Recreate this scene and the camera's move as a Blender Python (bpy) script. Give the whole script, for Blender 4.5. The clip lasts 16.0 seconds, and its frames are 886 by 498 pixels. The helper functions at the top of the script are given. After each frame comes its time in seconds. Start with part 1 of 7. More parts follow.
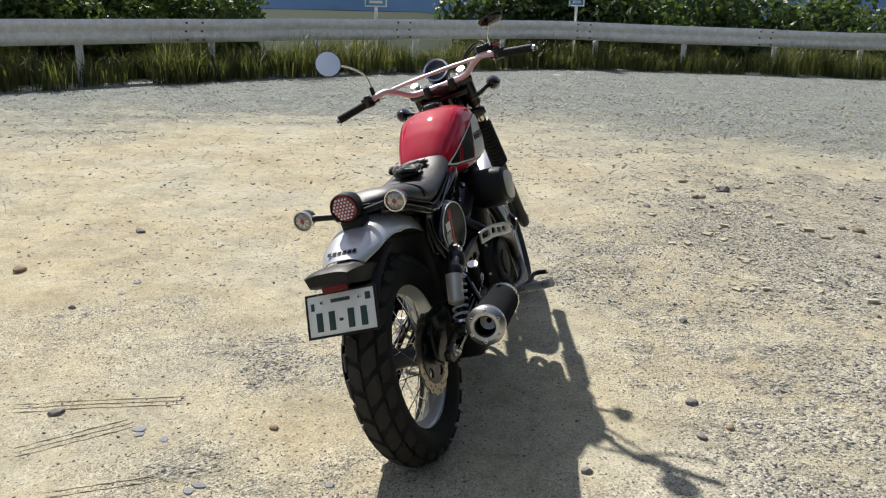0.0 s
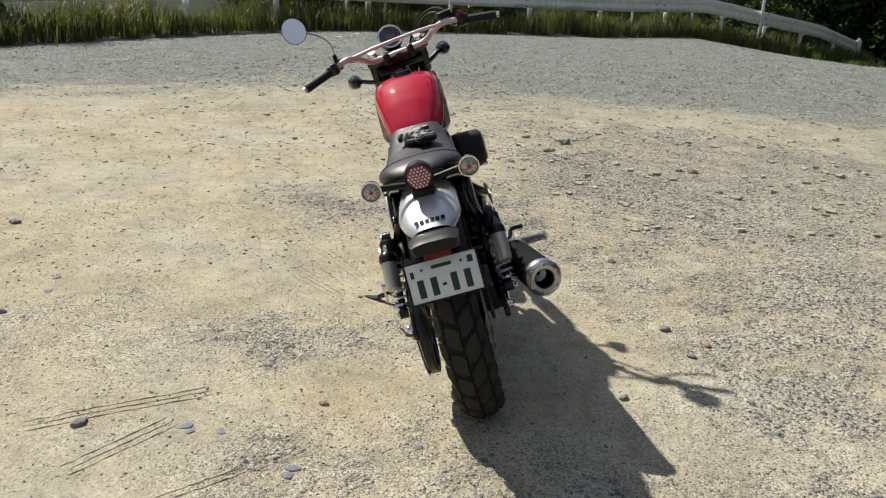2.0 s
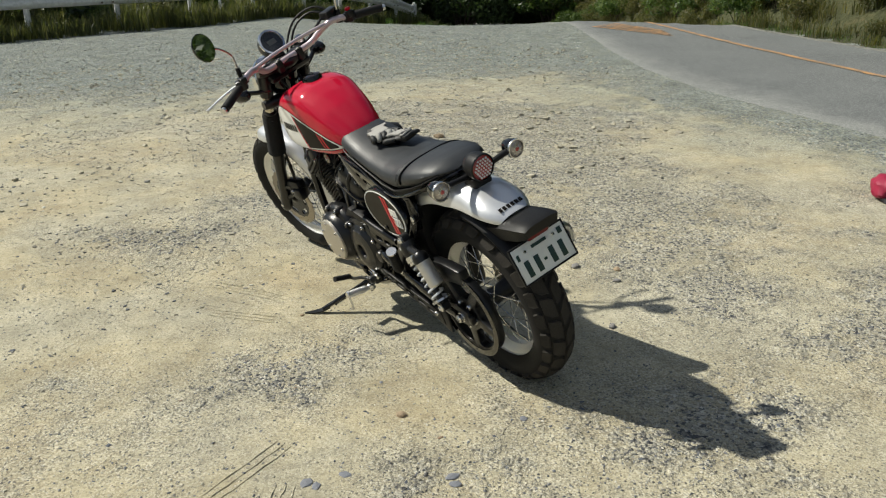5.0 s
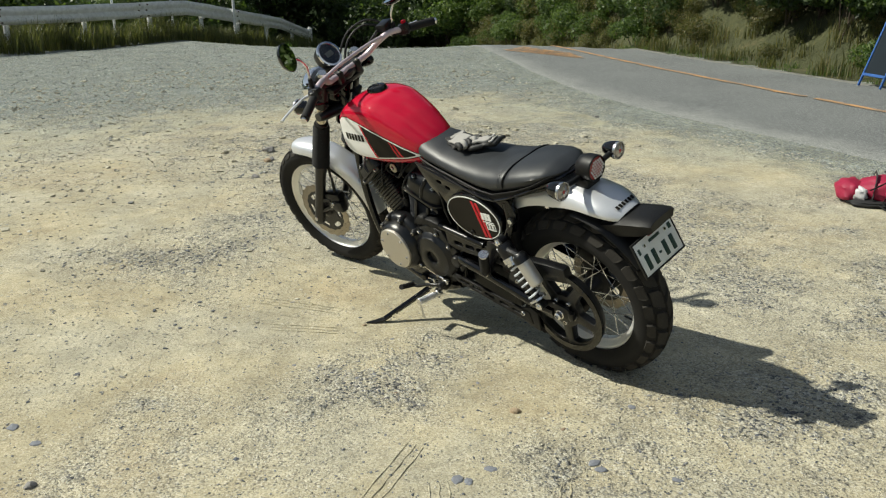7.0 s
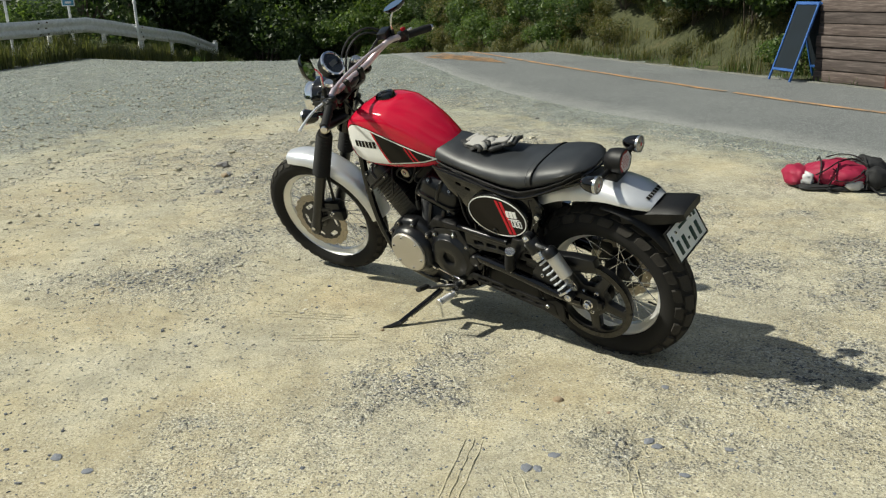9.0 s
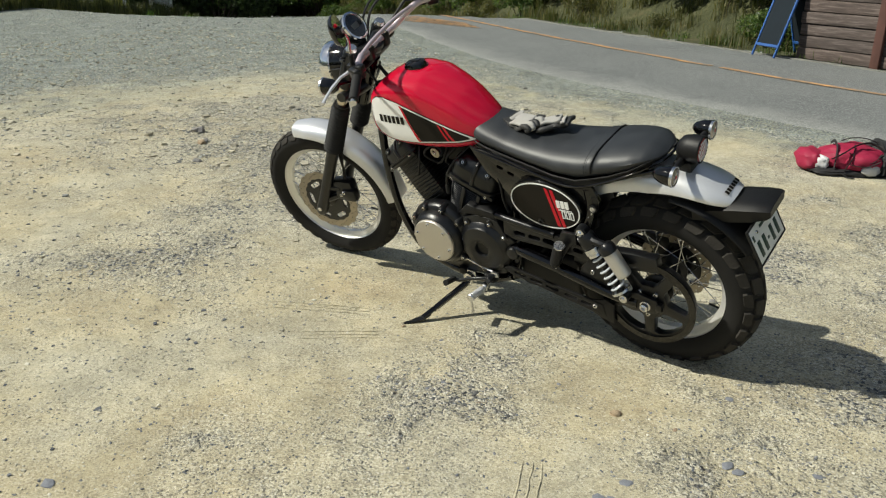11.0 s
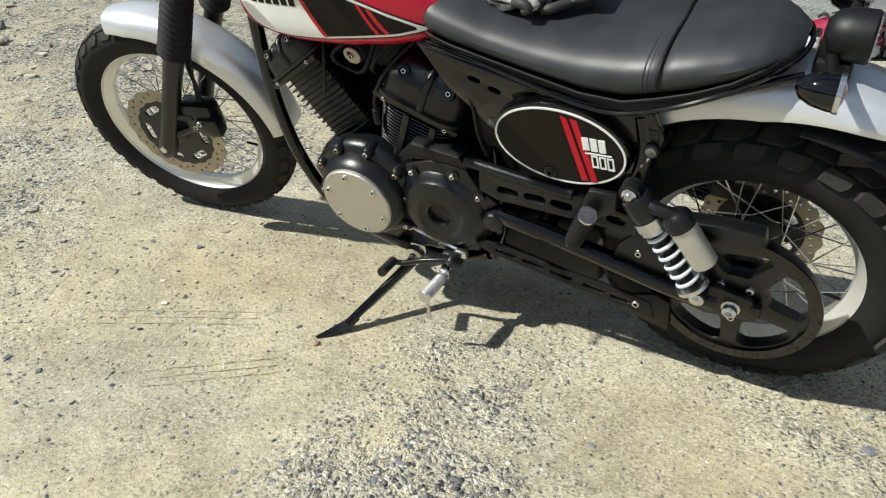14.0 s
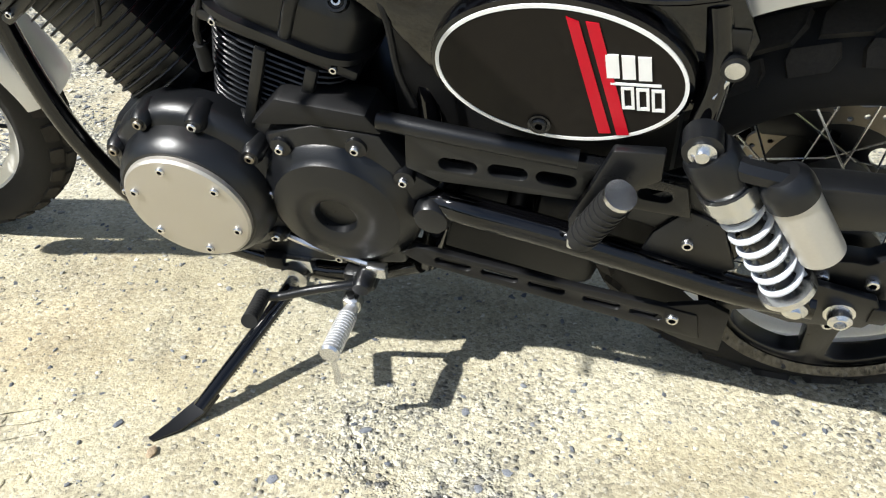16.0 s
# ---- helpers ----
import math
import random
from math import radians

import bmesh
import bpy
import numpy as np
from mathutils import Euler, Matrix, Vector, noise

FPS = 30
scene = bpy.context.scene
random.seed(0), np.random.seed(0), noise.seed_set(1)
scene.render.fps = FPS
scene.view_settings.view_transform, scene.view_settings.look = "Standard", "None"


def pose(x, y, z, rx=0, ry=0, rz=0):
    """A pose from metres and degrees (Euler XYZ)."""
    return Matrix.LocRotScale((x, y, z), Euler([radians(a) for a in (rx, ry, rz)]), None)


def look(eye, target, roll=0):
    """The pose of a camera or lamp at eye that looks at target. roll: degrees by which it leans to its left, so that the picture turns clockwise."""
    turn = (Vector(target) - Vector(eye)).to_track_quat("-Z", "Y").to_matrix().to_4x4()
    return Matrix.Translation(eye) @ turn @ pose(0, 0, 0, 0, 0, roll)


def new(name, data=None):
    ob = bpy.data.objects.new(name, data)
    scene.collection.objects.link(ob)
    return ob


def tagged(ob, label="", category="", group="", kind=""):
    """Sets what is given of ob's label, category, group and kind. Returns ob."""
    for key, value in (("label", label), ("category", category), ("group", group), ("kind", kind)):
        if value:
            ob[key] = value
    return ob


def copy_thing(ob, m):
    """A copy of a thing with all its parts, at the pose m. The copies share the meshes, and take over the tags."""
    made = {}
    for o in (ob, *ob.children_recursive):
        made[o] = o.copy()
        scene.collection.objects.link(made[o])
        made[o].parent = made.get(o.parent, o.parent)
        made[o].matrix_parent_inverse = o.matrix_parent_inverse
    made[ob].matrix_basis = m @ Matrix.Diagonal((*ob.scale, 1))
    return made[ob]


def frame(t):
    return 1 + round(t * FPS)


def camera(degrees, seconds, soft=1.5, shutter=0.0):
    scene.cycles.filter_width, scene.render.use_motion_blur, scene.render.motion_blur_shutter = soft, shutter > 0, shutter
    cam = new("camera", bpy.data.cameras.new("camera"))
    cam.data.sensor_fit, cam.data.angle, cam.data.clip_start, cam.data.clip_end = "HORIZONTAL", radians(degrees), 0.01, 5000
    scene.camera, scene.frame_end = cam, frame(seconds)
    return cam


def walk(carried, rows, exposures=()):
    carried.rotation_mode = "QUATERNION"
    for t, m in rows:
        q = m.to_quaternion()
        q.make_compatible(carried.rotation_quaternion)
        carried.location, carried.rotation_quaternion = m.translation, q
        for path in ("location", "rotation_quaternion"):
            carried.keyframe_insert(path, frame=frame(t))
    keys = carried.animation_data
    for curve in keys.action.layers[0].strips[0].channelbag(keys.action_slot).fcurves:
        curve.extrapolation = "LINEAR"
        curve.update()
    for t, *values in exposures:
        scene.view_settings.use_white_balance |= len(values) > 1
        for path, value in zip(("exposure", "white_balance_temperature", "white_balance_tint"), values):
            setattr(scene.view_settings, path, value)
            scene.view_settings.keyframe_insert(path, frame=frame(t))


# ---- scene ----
cam = camera(57.4, 16.0, 1.2)
PATH = [
    (0, (0.517, -0.396, 1.392), (0.414, 1.508, 0.788), 1.5),
    (0.5, (0.216, -0.451, 1.384), (0.233, 1.441, 0.735), 1.5),
    (1, (-0.026, -0.434, 1.373), (0.153, 1.441, 0.701), 1.0),
    (1.5, (-0.228, -0.379, 1.384), (0.09, 1.477, 0.711), 1.6),
    (2, (-0.443, -0.4, 1.391), (0.071, 1.413, 0.721), 2.7),
    (2.5, (-0.615, -0.365, 1.378), (0.064, 1.395, 0.716), 3.2),
    (3, (-0.791, -0.266, 1.383), (-0.018, 1.45, 0.706), 3.0),
    (3.5, (-1.058, -0.186, 1.386), (-0.129, 1.451, 0.71), 2.7),
    (3.7, (-1.155, -0.141, 1.39), (-0.164, 1.456, 0.708), 1.5),
    (5.8, (-1.86, 0.514, 1.425), (-0.43, 1.733, 0.742), -0.9),
    (6, (-1.88, 0.57, 1.418), (-0.457, 1.809, 0.754), -0.8),
    (6.5, (-2.102, 0.695, 1.383), (-0.621, 1.877, 0.741), 0.7),
    (7, (-2.249, 0.772, 1.381), (-0.703, 1.867, 0.739), -0.3),
    (7.5, (-2.327, 0.933, 1.37), (-0.687, 1.882, 0.732), -0.1),
    (8, (-2.434, 1.024, 1.383), (-0.743, 1.88, 0.743), -0.0),
    (8.5, (-2.516, 1.081, 1.388), (-0.827, 1.941, 0.748), -1.1),
    (9, (-2.537, 1.103, 1.381), (-0.869, 2.011, 0.755), -1.6),
    (9.2, (-2.542, 1.11, 1.377), (-0.876, 2.026, 0.756), -1.4),
    (11.3, (-2.282, 1.629, 1.356), (-0.58, 2.403, 0.646), 1.2),
    (11.5, (-2.216, 1.691, 1.335), (-0.515, 2.475, 0.635), 1.9),
    (12, (-2.015, 1.859, 1.349), (-0.295, 2.586, 0.633), 1.0),
    (12.5, (-1.702, 1.953, 1.309), (0.03, 2.611, 0.556), 0.4),
    (13, (-1.48, 2.062, 1.233), (0.255, 2.676, 0.451), 0.5),
    (13.5, (-1.344, 2.12, 1.175), (0.375, 2.665, 0.311), 0.7),
    (14, (-1.324, 2.132, 1.099), (0.367, 2.615, 0.146), 1.0),
    (14.5, (-1.291, 2.196, 1.084), (0.386, 2.62, 0.079), 1.7),
    (15, (-1.104, 2.247, 1.05), (0.581, 2.527, 0.009), 1.2),
    (15.5, (-0.846, 2.334, 0.985), (0.861, 2.539, -0.037), -0.2),
    (16, (-0.685, 2.406, 0.834), (1.009, 2.48, -0.227), 0.3),
]
walk(cam, [(t, look(eye, target, roll)) for t, eye, target, roll in PATH], [(0.0, 0.29, 6500, 14), (1.5, 0.18, 6600, 14), (3.5, 0.0, 6650, 13), (6.0, 0.07, 6700, 5), (8.5, 0.10, 6700, 5), (11.5, 0.06, 6700, 6), (12.5, 0.10, 6400, 5), (13.5, 0.30, 6350, 6), (14.2, 0.29, 6350, 8), (15.0, 0.31, 6300, 9), (15.5, 0.49, 6250, 11), (16.0, 0.78, 6150, 11)])

# ---- light ----
SUN = Vector((-0.59, 1.11, 1.21)).normalized()
world = bpy.data.worlds.new("sky")
scene.world = world
world.use_nodes = True
wn = world.node_tree.nodes
sky = wn.new("ShaderNodeTexSky")
sky.sky_type, sky.sun_disc = "NISHITA", False
sky.sun_elevation = math.asin(SUN.z)
sky.sun_rotation = math.atan2(SUN.x, SUN.y)
sky.air_density, sky.dust_density = 1.0, 0.6
wn["Background"].inputs["Strength"].default_value = 0.064
cloud = wn.new("ShaderNodeTexNoise")
cloud.inputs["Scale"].default_value, cloud.inputs["Detail"].default_value = 2.2, 6
cramp = wn.new("ShaderNodeValToRGB")
cramp.color_ramp.elements[0].position, cramp.color_ramp.elements[1].position = 0.42, 0.66
cmix = wn.new("ShaderNodeMix")
cmix.data_type = "RGBA"
cmix.inputs[7].default_value = (5.6, 6.2, 7.2, 1)
wl = world.node_tree.links
wl.new(wn.new("ShaderNodeTexCoord").outputs["Generated"], cloud.inputs["Vector"])
wl.new(cloud.outputs["Fac"], cramp.inputs[0])
wl.new(cramp.outputs[0], cmix.inputs[0])
wl.new(sky.outputs[0], cmix.inputs[6])
wl.new(cmix.outputs[2], wn["Background"].inputs["Color"])
lamp = new("sun", bpy.data.lights.new("sun", "SUN"))
lamp.data.energy, lamp.data.angle, lamp.data.color = 5.0, radians(0.9), (1.0, 0.97, 0.88)
lamp.matrix_world = look(SUN * 40, (0, 0, 0))


# ---- materials ----
def material(name):
    m = bpy.data.materials.new(name)
    m.use_nodes = True
    return m, m.node_tree.nodes, m.node_tree.links, m.node_tree.nodes["Principled BSDF"]


def mix_node(nodes, links, fac, a, b, blend="MIX"):
    n = nodes.new("ShaderNodeMix")
    n.data_type, n.blend_type = "RGBA", blend
    for sock, val in ((0, fac), (6, a), (7, b)):
        if isinstance(val, bpy.types.NodeSocket):
            links.new(val, n.inputs[sock])
        elif sock == 0:
            n.inputs[0].default_value = val
        else:
            n.inputs[sock].default_value = (*val, 1) if len(val) == 3 else val
    return n.outputs[2]


def math_node(nodes, links, op, a, b=None, clamp=False):
    n = nodes.new("ShaderNodeMath")
    n.operation, n.use_clamp = op, clamp
    for i, val in enumerate((a, b)):
        if val is None:
            continue
        if isinstance(val, bpy.types.NodeSocket):
            links.new(val, n.inputs[i])
        else:
            n.inputs[i].default_value = val
    return n.outputs[0]


def ramp_node(nodes, links, src, stops):
    n = nodes.new("ShaderNodeValToRGB")
    while len(n.color_ramp.elements) < len(stops):
        n.color_ramp.elements.new(0.5)
    for e, (p, c) in zip(n.color_ramp.elements, stops):
        e.position = p
        e.color = (*c, 1) if isinstance(c, tuple) else (c, c, c, 1)
    links.new(src, n.inputs[0])
    return n.outputs[0]


def noise_node(nodes, links, coord, scale, detail=4.0, rough=0.55, dist=0.0):
    n = nodes.new("ShaderNodeTexNoise")
    n.inputs["Scale"].default_value, n.inputs["Detail"].default_value = scale, detail
    n.inputs["Roughness"].default_value, n.inputs["Distortion"].default_value = rough, dist
    links.new(coord, n.inputs["Vector"])
    return n.outputs["Fac"]


def bump_node(nodes, links, bsdf, height, strength, dist):
    b = nodes.new("ShaderNodeBump")
    b.inputs["Strength"].default_value, b.inputs["Distance"].default_value = strength, dist
    links.new(height, b.inputs["Height"])
    links.new(b.outputs[0], bsdf.inputs["Normal"])
    return b


def plain(name, color, rough=0.5, metal=0.0, coat=0.0, grain=0.0, grain_scale=60.0, vary=0.12, spec=0.5):
    """A surface with wear: its colour and its gloss vary at two sizes, with a fine relief."""
    m, nodes, links, p = material(name)
    tc = nodes.new("ShaderNodeTexCoord").outputs["Object"]
    big = noise_node(nodes, links, tc, 9.0, 5)
    fine = noise_node(nodes, links, tc, grain_scale * 4, 3)
    both = math_node(nodes, links, "ADD", math_node(nodes, links, "MULTIPLY", big, 0.65), math_node(nodes, links, "MULTIPLY", fine, 0.35))
    dark = tuple(c * (1 - vary) for c in color)
    light = tuple(min(1, c * (1 + vary)) for c in color)
    links.new(ramp_node(nodes, links, both, [(0.3, dark), (0.7, light)]), p.inputs["Base Color"])
    links.new(ramp_node(nodes, links, both, [(0.3, max(0.02, rough * 0.85)), (0.7, min(1, rough * 1.15))]), p.inputs["Roughness"])
    p.inputs["Metallic"].default_value, p.inputs["Coat Weight"].default_value = metal, coat
    p.inputs["Coat Roughness"].default_value = 0.04
    p.inputs["Specular IOR Level"].default_value = spec
    if grain:
        bump_node(nodes, links, p, noise_node(nodes, links, tc, grain_scale * 10, 2), grain, 0.001)
    return m


M_RED = plain("red_paint", (0.50, 0.0018, 0.028), 0.6, 0.0, 1.0, vary=0.03, spec=0.06)
M_WHITE = plain("white_decal", (0.78, 0.78, 0.76), 0.35, vary=0.04, coat=0.5)
M_BLACKDECAL = plain("black_decal", (0.011, 0.009, 0.007), 0.45, vary=0.1, coat=0.12, spec=0.1)
M_REDDECAL = plain("red_decal", (0.46, 0.002, 0.014), 0.4, vary=0.05, coat=0.4, spec=0.2)
M_GLOSS = plain("gloss_black_paint", (0.0016, 0.0016, 0.002), 0.07, vary=0.1, coat=0.6, spec=0.25)
M_SATIN = plain("satin_black_casting", (0.0050, 0.0054, 0.0064), 0.31, vary=0.15, grain=0.2, grain_scale=90, spec=0.45)
M_MATTE = plain("matte_black_plastic", (0.0055, 0.0055, 0.006), 0.5, vary=0.2, grain=0.15, spec=0.32)
M_RUBBER = plain("tyre_rubber", (0.012, 0.0115, 0.011), 0.78, vary=0.35, grain=0.2, spec=0.3)
M_TREAD = plain("worn_tread_rubber", (0.034, 0.031, 0.027), 0.88, vary=0.5, grain=0.3, spec=0.25)
M_GRIP = plain("grip_rubber", (0.012, 0.012, 0.012), 0.7, vary=0.2, spec=0.3)
M_SILVER = plain("silver_fender_paint", (0.68, 0.69, 0.71), 0.34, 0.55, 0.6, vary=0.04)
M_ALU = plain("polished_aluminium_rim", (0.80, 0.79, 0.76), 0.32, 0.55, vary=0.1)
M_COVER = plain("sandblasted_aluminium_cover", (0.52, 0.49, 0.44), 0.42, 0.8, vary=0.06, grain=0.4, grain_scale=120)
M_STEEL = plain("bright_steel", (0.68, 0.68, 0.68), 0.24, 1.0, vary=0.1)
M_CHROME = plain("chrome", (0.82, 0.82, 0.83), 0.07, 1.0, vary=0.03)
M_DISC = plain("drilled_disc_steel", (0.36, 0.32, 0.26), 0.35, 1.0, vary=0.15)
M_BAR = plain("mauve_anodised_bar", (0.62, 0.53, 0.56), 0.42, 0.65, vary=0.06)
M_STANCHION = plain("fork_stanchion", (0.62, 0.56, 0.46), 0.22, 1.0, vary=0.08)
M_PLATE = plain("number_plate_white", (0.76, 0.78, 0.76), 0.45, vary=0.04)
M_GREEN = plain("dark_green_enamel", (0.012, 0.04, 0.035), 0.4, vary=0.1)
M_SPRING = plain("spring_white_enamel", (0.56, 0.59, 0.64), 0.30, vary=0.08)
M_RESERVOIR = plain("reservoir_grey", (0.56, 0.54, 0.50), 0.4, 0.6, vary=0.06)
M_SHIELD = plain("brushed_heat_shield", (0.5, 0.5, 0.5), 0.35, 1.0, vary=0.12)
M_CANGREY = plain("dark_grey_can", (0.024, 0.025, 0.027), 0.8, 0.0, vary=0.25, spec=0.0)
# soot in the exhaust outlet; painted shade inside the bolt sockets
M_HOLE = plain("soot_and_socket_shade", (0.004, 0.004, 0.004), 0.9, vary=0.2, spec=0.0)
M_REDLENS = plain("red_lens", (0.34, 0.05, 0.05), 0.12, vary=0.1, coat=0.4)
M_SMOKE = plain("smoked_lens", (0.40, 0.36, 0.33), 0.10, 0.5, vary=0.3, coat=0.6, grain_scale=40)
M_GLASS = plain("meter_glass", (0.02, 0.022, 0.025), 0.08, vary=0.1, coat=0.5)
M_REFLECT = plain("red_reflector", (0.13, 0.004, 0.008), 0.35, vary=0.1, spec=0.25)
M_LEVER = plain("polished_lever", (0.78, 0.78, 0.79), 0.28, 0.7, vary=0.06)


def mirror_material():
    m, nodes, links, p = material("mirror_glass")
    p.inputs["Base Color"].default_value = (0.85, 0.87, 0.88, 1)
    p.inputs["Metallic"].default_value, p.inputs["Roughness"].default_value = 1.0, 0.02
    return m


def leather_material():
    m, nodes, links, p = material("black_seat_vinyl")
    tc = nodes.new("ShaderNodeTexCoord").outputs["Object"]
    v = nodes.new("ShaderNodeTexVoronoi")
    v.inputs["Scale"].default_value = 520
    links.new(tc, v.inputs["Vector"])
    big = noise_node(nodes, links, tc, 14, 5)
    links.new(ramp_node(nodes, links, big, [(0.3, (0.017, 0.019, 0.022)), (0.7, (0.025, 0.028, 0.032))]), p.inputs["Base Color"])
    links.new(ramp_node(nodes, links, big, [(0.3, 0.44), (0.7, 0.52)]), p.inputs["Roughness"])
    p.inputs["Specular IOR Level"].default_value = 0.5
    bump_node(nodes, links, p, v.outputs["Distance"], 0.15, 0.0006)
    return m


M_MIRROR, M_SEAT = mirror_material(), leather_material()


def ground_material():
    """Crushed sand and gravel of a lay-by: ochre sand, grit everywhere, grey chippings where the mesh's gravel mask says."""
    m, nodes, links, p = material("sand_and_gravel")
    geo = nodes.new("ShaderNodeNewGeometry").outputs["Position"]
    M = lambda op, a, b=None, c=False: math_node(nodes, links, op, a, b, c)

    def mask(name):
        n = nodes.new("ShaderNodeAttribute")
        n.attribute_name = name
        return n.outputs["Fac"]

    gmask, grey = mask("gravel"), mask("grey")
    patch = noise_node(nodes, links, geo, 4.5, 6, 0.68, 0.3)
    streak = noise_node(nodes, links, geo, 16.0, 4, 0.65)
    rough_edge = M("ADD", M("MULTIPLY", M("SUBTRACT", patch, 0.5), 1.3), M("MULTIPLY", M("SUBTRACT", streak, 0.5), 0.6))
    gravel = ramp_node(nodes, links, M("ADD", gmask, rough_edge), [(0.36, 0.0), (0.58, 1.0)])

    def cells(scale, channel):
        v = nodes.new("ShaderNodeTexVoronoi")
        v.inputs["Scale"].default_value = scale
        links.new(geo, v.inputs["Vector"])
        c = nodes.new("ShaderNodeSeparateColor")
        links.new(v.outputs["Color"], c.inputs[0])
        return v.outputs["Distance"], c.outputs[channel], c.outputs[(channel + 1) % 3]

    d1, t1, u1 = cells(85.0, 0)
    d2, t2, u2 = cells(190.0, 1)
    d3, t3, u3 = cells(46.0, 0)
    d4, t4, u4 = cells(330.0, 2)
    # the bed: pale sand whose hue drifts, full of fine grit
    hue = noise_node(nodes, links, geo, 0.9, 5, 0.6)
    sand = ramp_node(nodes, links, hue, [(0.28, (0.53, 0.505, 0.41)), (0.42, (0.515, 0.475, 0.35)), (0.52, (0.53, 0.46, 0.295)), (0.62, (0.49, 0.40, 0.24)), (0.75, (0.56, 0.53, 0.415))])
    grit = ramp_node(nodes, links, t2, [(0.0, (0.13, 0.128, 0.115)), (0.15, (0.26, 0.245, 0.20)), (0.4, (0.44, 0.405, 0.30)), (0.75, (0.56, 0.52, 0.39)), (1.0, (0.72, 0.69, 0.58))])
    bed = mix_node(nodes, links, M("MULTIPLY", ramp_node(nodes, links, patch, [(0.35, 0.45), (0.62, 0.95)]), M("ADD", 0.58, M("MULTIPLY", gmask, 1.6), True)), sand, grit)
    warm = ramp_node(nodes, links, t1, [(0.0, (0.09, 0.092, 0.096)), (0.3, (0.20, 0.20, 0.195)), (0.45, (0.42, 0.40, 0.33)), (0.8, (0.52, 0.49, 0.39)), (1.0, (0.64, 0.62, 0.54))])
    cold = ramp_node(nodes, links, t1, [(0.0, (0.09, 0.092, 0.096)), (0.3, (0.23, 0.23, 0.222)), (0.7, (0.36, 0.357, 0.33)), (1.0, (0.56, 0.55, 0.51))])
    stones = mix_node(nodes, links, M("ADD", M("MULTIPLY", grey, 0.85), 0.1, True), warm, cold)
    # pebbles show where the gravel lies thick, and one by one elsewhere
    lone = M("MULTIPLY", ramp_node(nodes, links, d1, [(0.30, 1.0), (0.44, 0.0)]), ramp_node(nodes, links, u1, [(0.62, 0.0), (0.66, 1.0)]))
    lone = M("MULTIPLY", lone, M("ADD", 0.28, M("MULTIPLY", gmask, 2.2), True))
    packed = M("MULTIPLY", gravel, ramp_node(nodes, links, u1, [(0.30, 0.0), (0.38, 1.0)]))
    show = M("MAXIMUM", M("MULTIPLY", lone, 0.9), packed)
    big = M("MULTIPLY", M("MULTIPLY", ramp_node(nodes, links, d3, [(0.22, 1.0), (0.32, 0.0)]), ramp_node(nodes, links, u3, [(0.86, 0.0), (0.89, 1.0)])), M("ADD", 0.35, gravel, True))
    color = mix_node(nodes, links, show, bed, stones)
    color = mix_node(nodes, links, big, color, ramp_node(nodes, links, t3, [(0.0, (0.10, 0.105, 0.115)), (0.6, (0.22, 0.22, 0.22)), (1.0, (0.42, 0.39, 0.33))]))
    fleck = M("MULTIPLY", ramp_node(nodes, links, d4, [(0.34, 1.0), (0.46, 0.0)]), ramp_node(nodes, links, t4, [(0.18, 1.0), (0.22, 0.0)]))
    color = mix_node(nodes, links, M("MULTIPLY", fleck, M("ADD", 0.5, M("MULTIPLY", gmask, 1.2), True)), color, ramp_node(nodes, links, u4, [(0.0, (0.07, 0.073, 0.078)), (0.6, (0.15, 0.14, 0.12)), (1.0, (0.22, 0.19, 0.14))]))
    wear = noise_node(nodes, links, geo, 2.6, 6, 0.62)
    color = mix_node(nodes, links, 1.0, color, ramp_node(nodes, links, wear, [(0.3, 0.74), (0.5, 0.91), (0.7, 1.08)]), "MULTIPLY")
    mid = noise_node(nodes, links, geo, 11, 5, 0.7)
    color = mix_node(nodes, links, 1.0, color, ramp_node(nodes, links, mid, [(0.3, 0.80), (0.5, 0.98), (0.72, 1.12)]), "MULTIPLY")
    color = mix_node(nodes, links, M("MULTIPLY", grey, 0.8), color, mix_node(nodes, links, 1.0, color, (0.71, 0.83, 0.90), "MULTIPLY"))
    links.new(color, p.inputs["Base Color"])
    p.inputs["Roughness"].default_value, p.inputs["Specular IOR Level"].default_value = 0.95, 0.12
    fine = noise_node(nodes, links, geo, 260, 2, 0.7)
    loose = M("ADD", 0.25, M("MULTIPLY", gravel, 0.75))
    h = M("MULTIPLY", M("SUBTRACT", 0.6, d1), M("MAXIMUM", show, 0.1))
    h = M("ADD", M("MULTIPLY", h, 0.9), M("MULTIPLY", fine, 0.12))
    h = M("ADD", h, M("MULTIPLY", M("SUBTRACT", 0.6, d2), M("MULTIPLY", loose, 0.3)))
    h = M("ADD", h, M("MULTIPLY", big, 0.6))
    h = M("ADD", h, M("MULTIPLY", streak, M("MULTIPLY", loose, 0.8)))
    h = M("ADD", h, M("MULTIPLY", mid, M("MULTIPLY", loose, 1.0)))
    bump_node(nodes, links, p, h, 0.9, 0.0112)
    return m


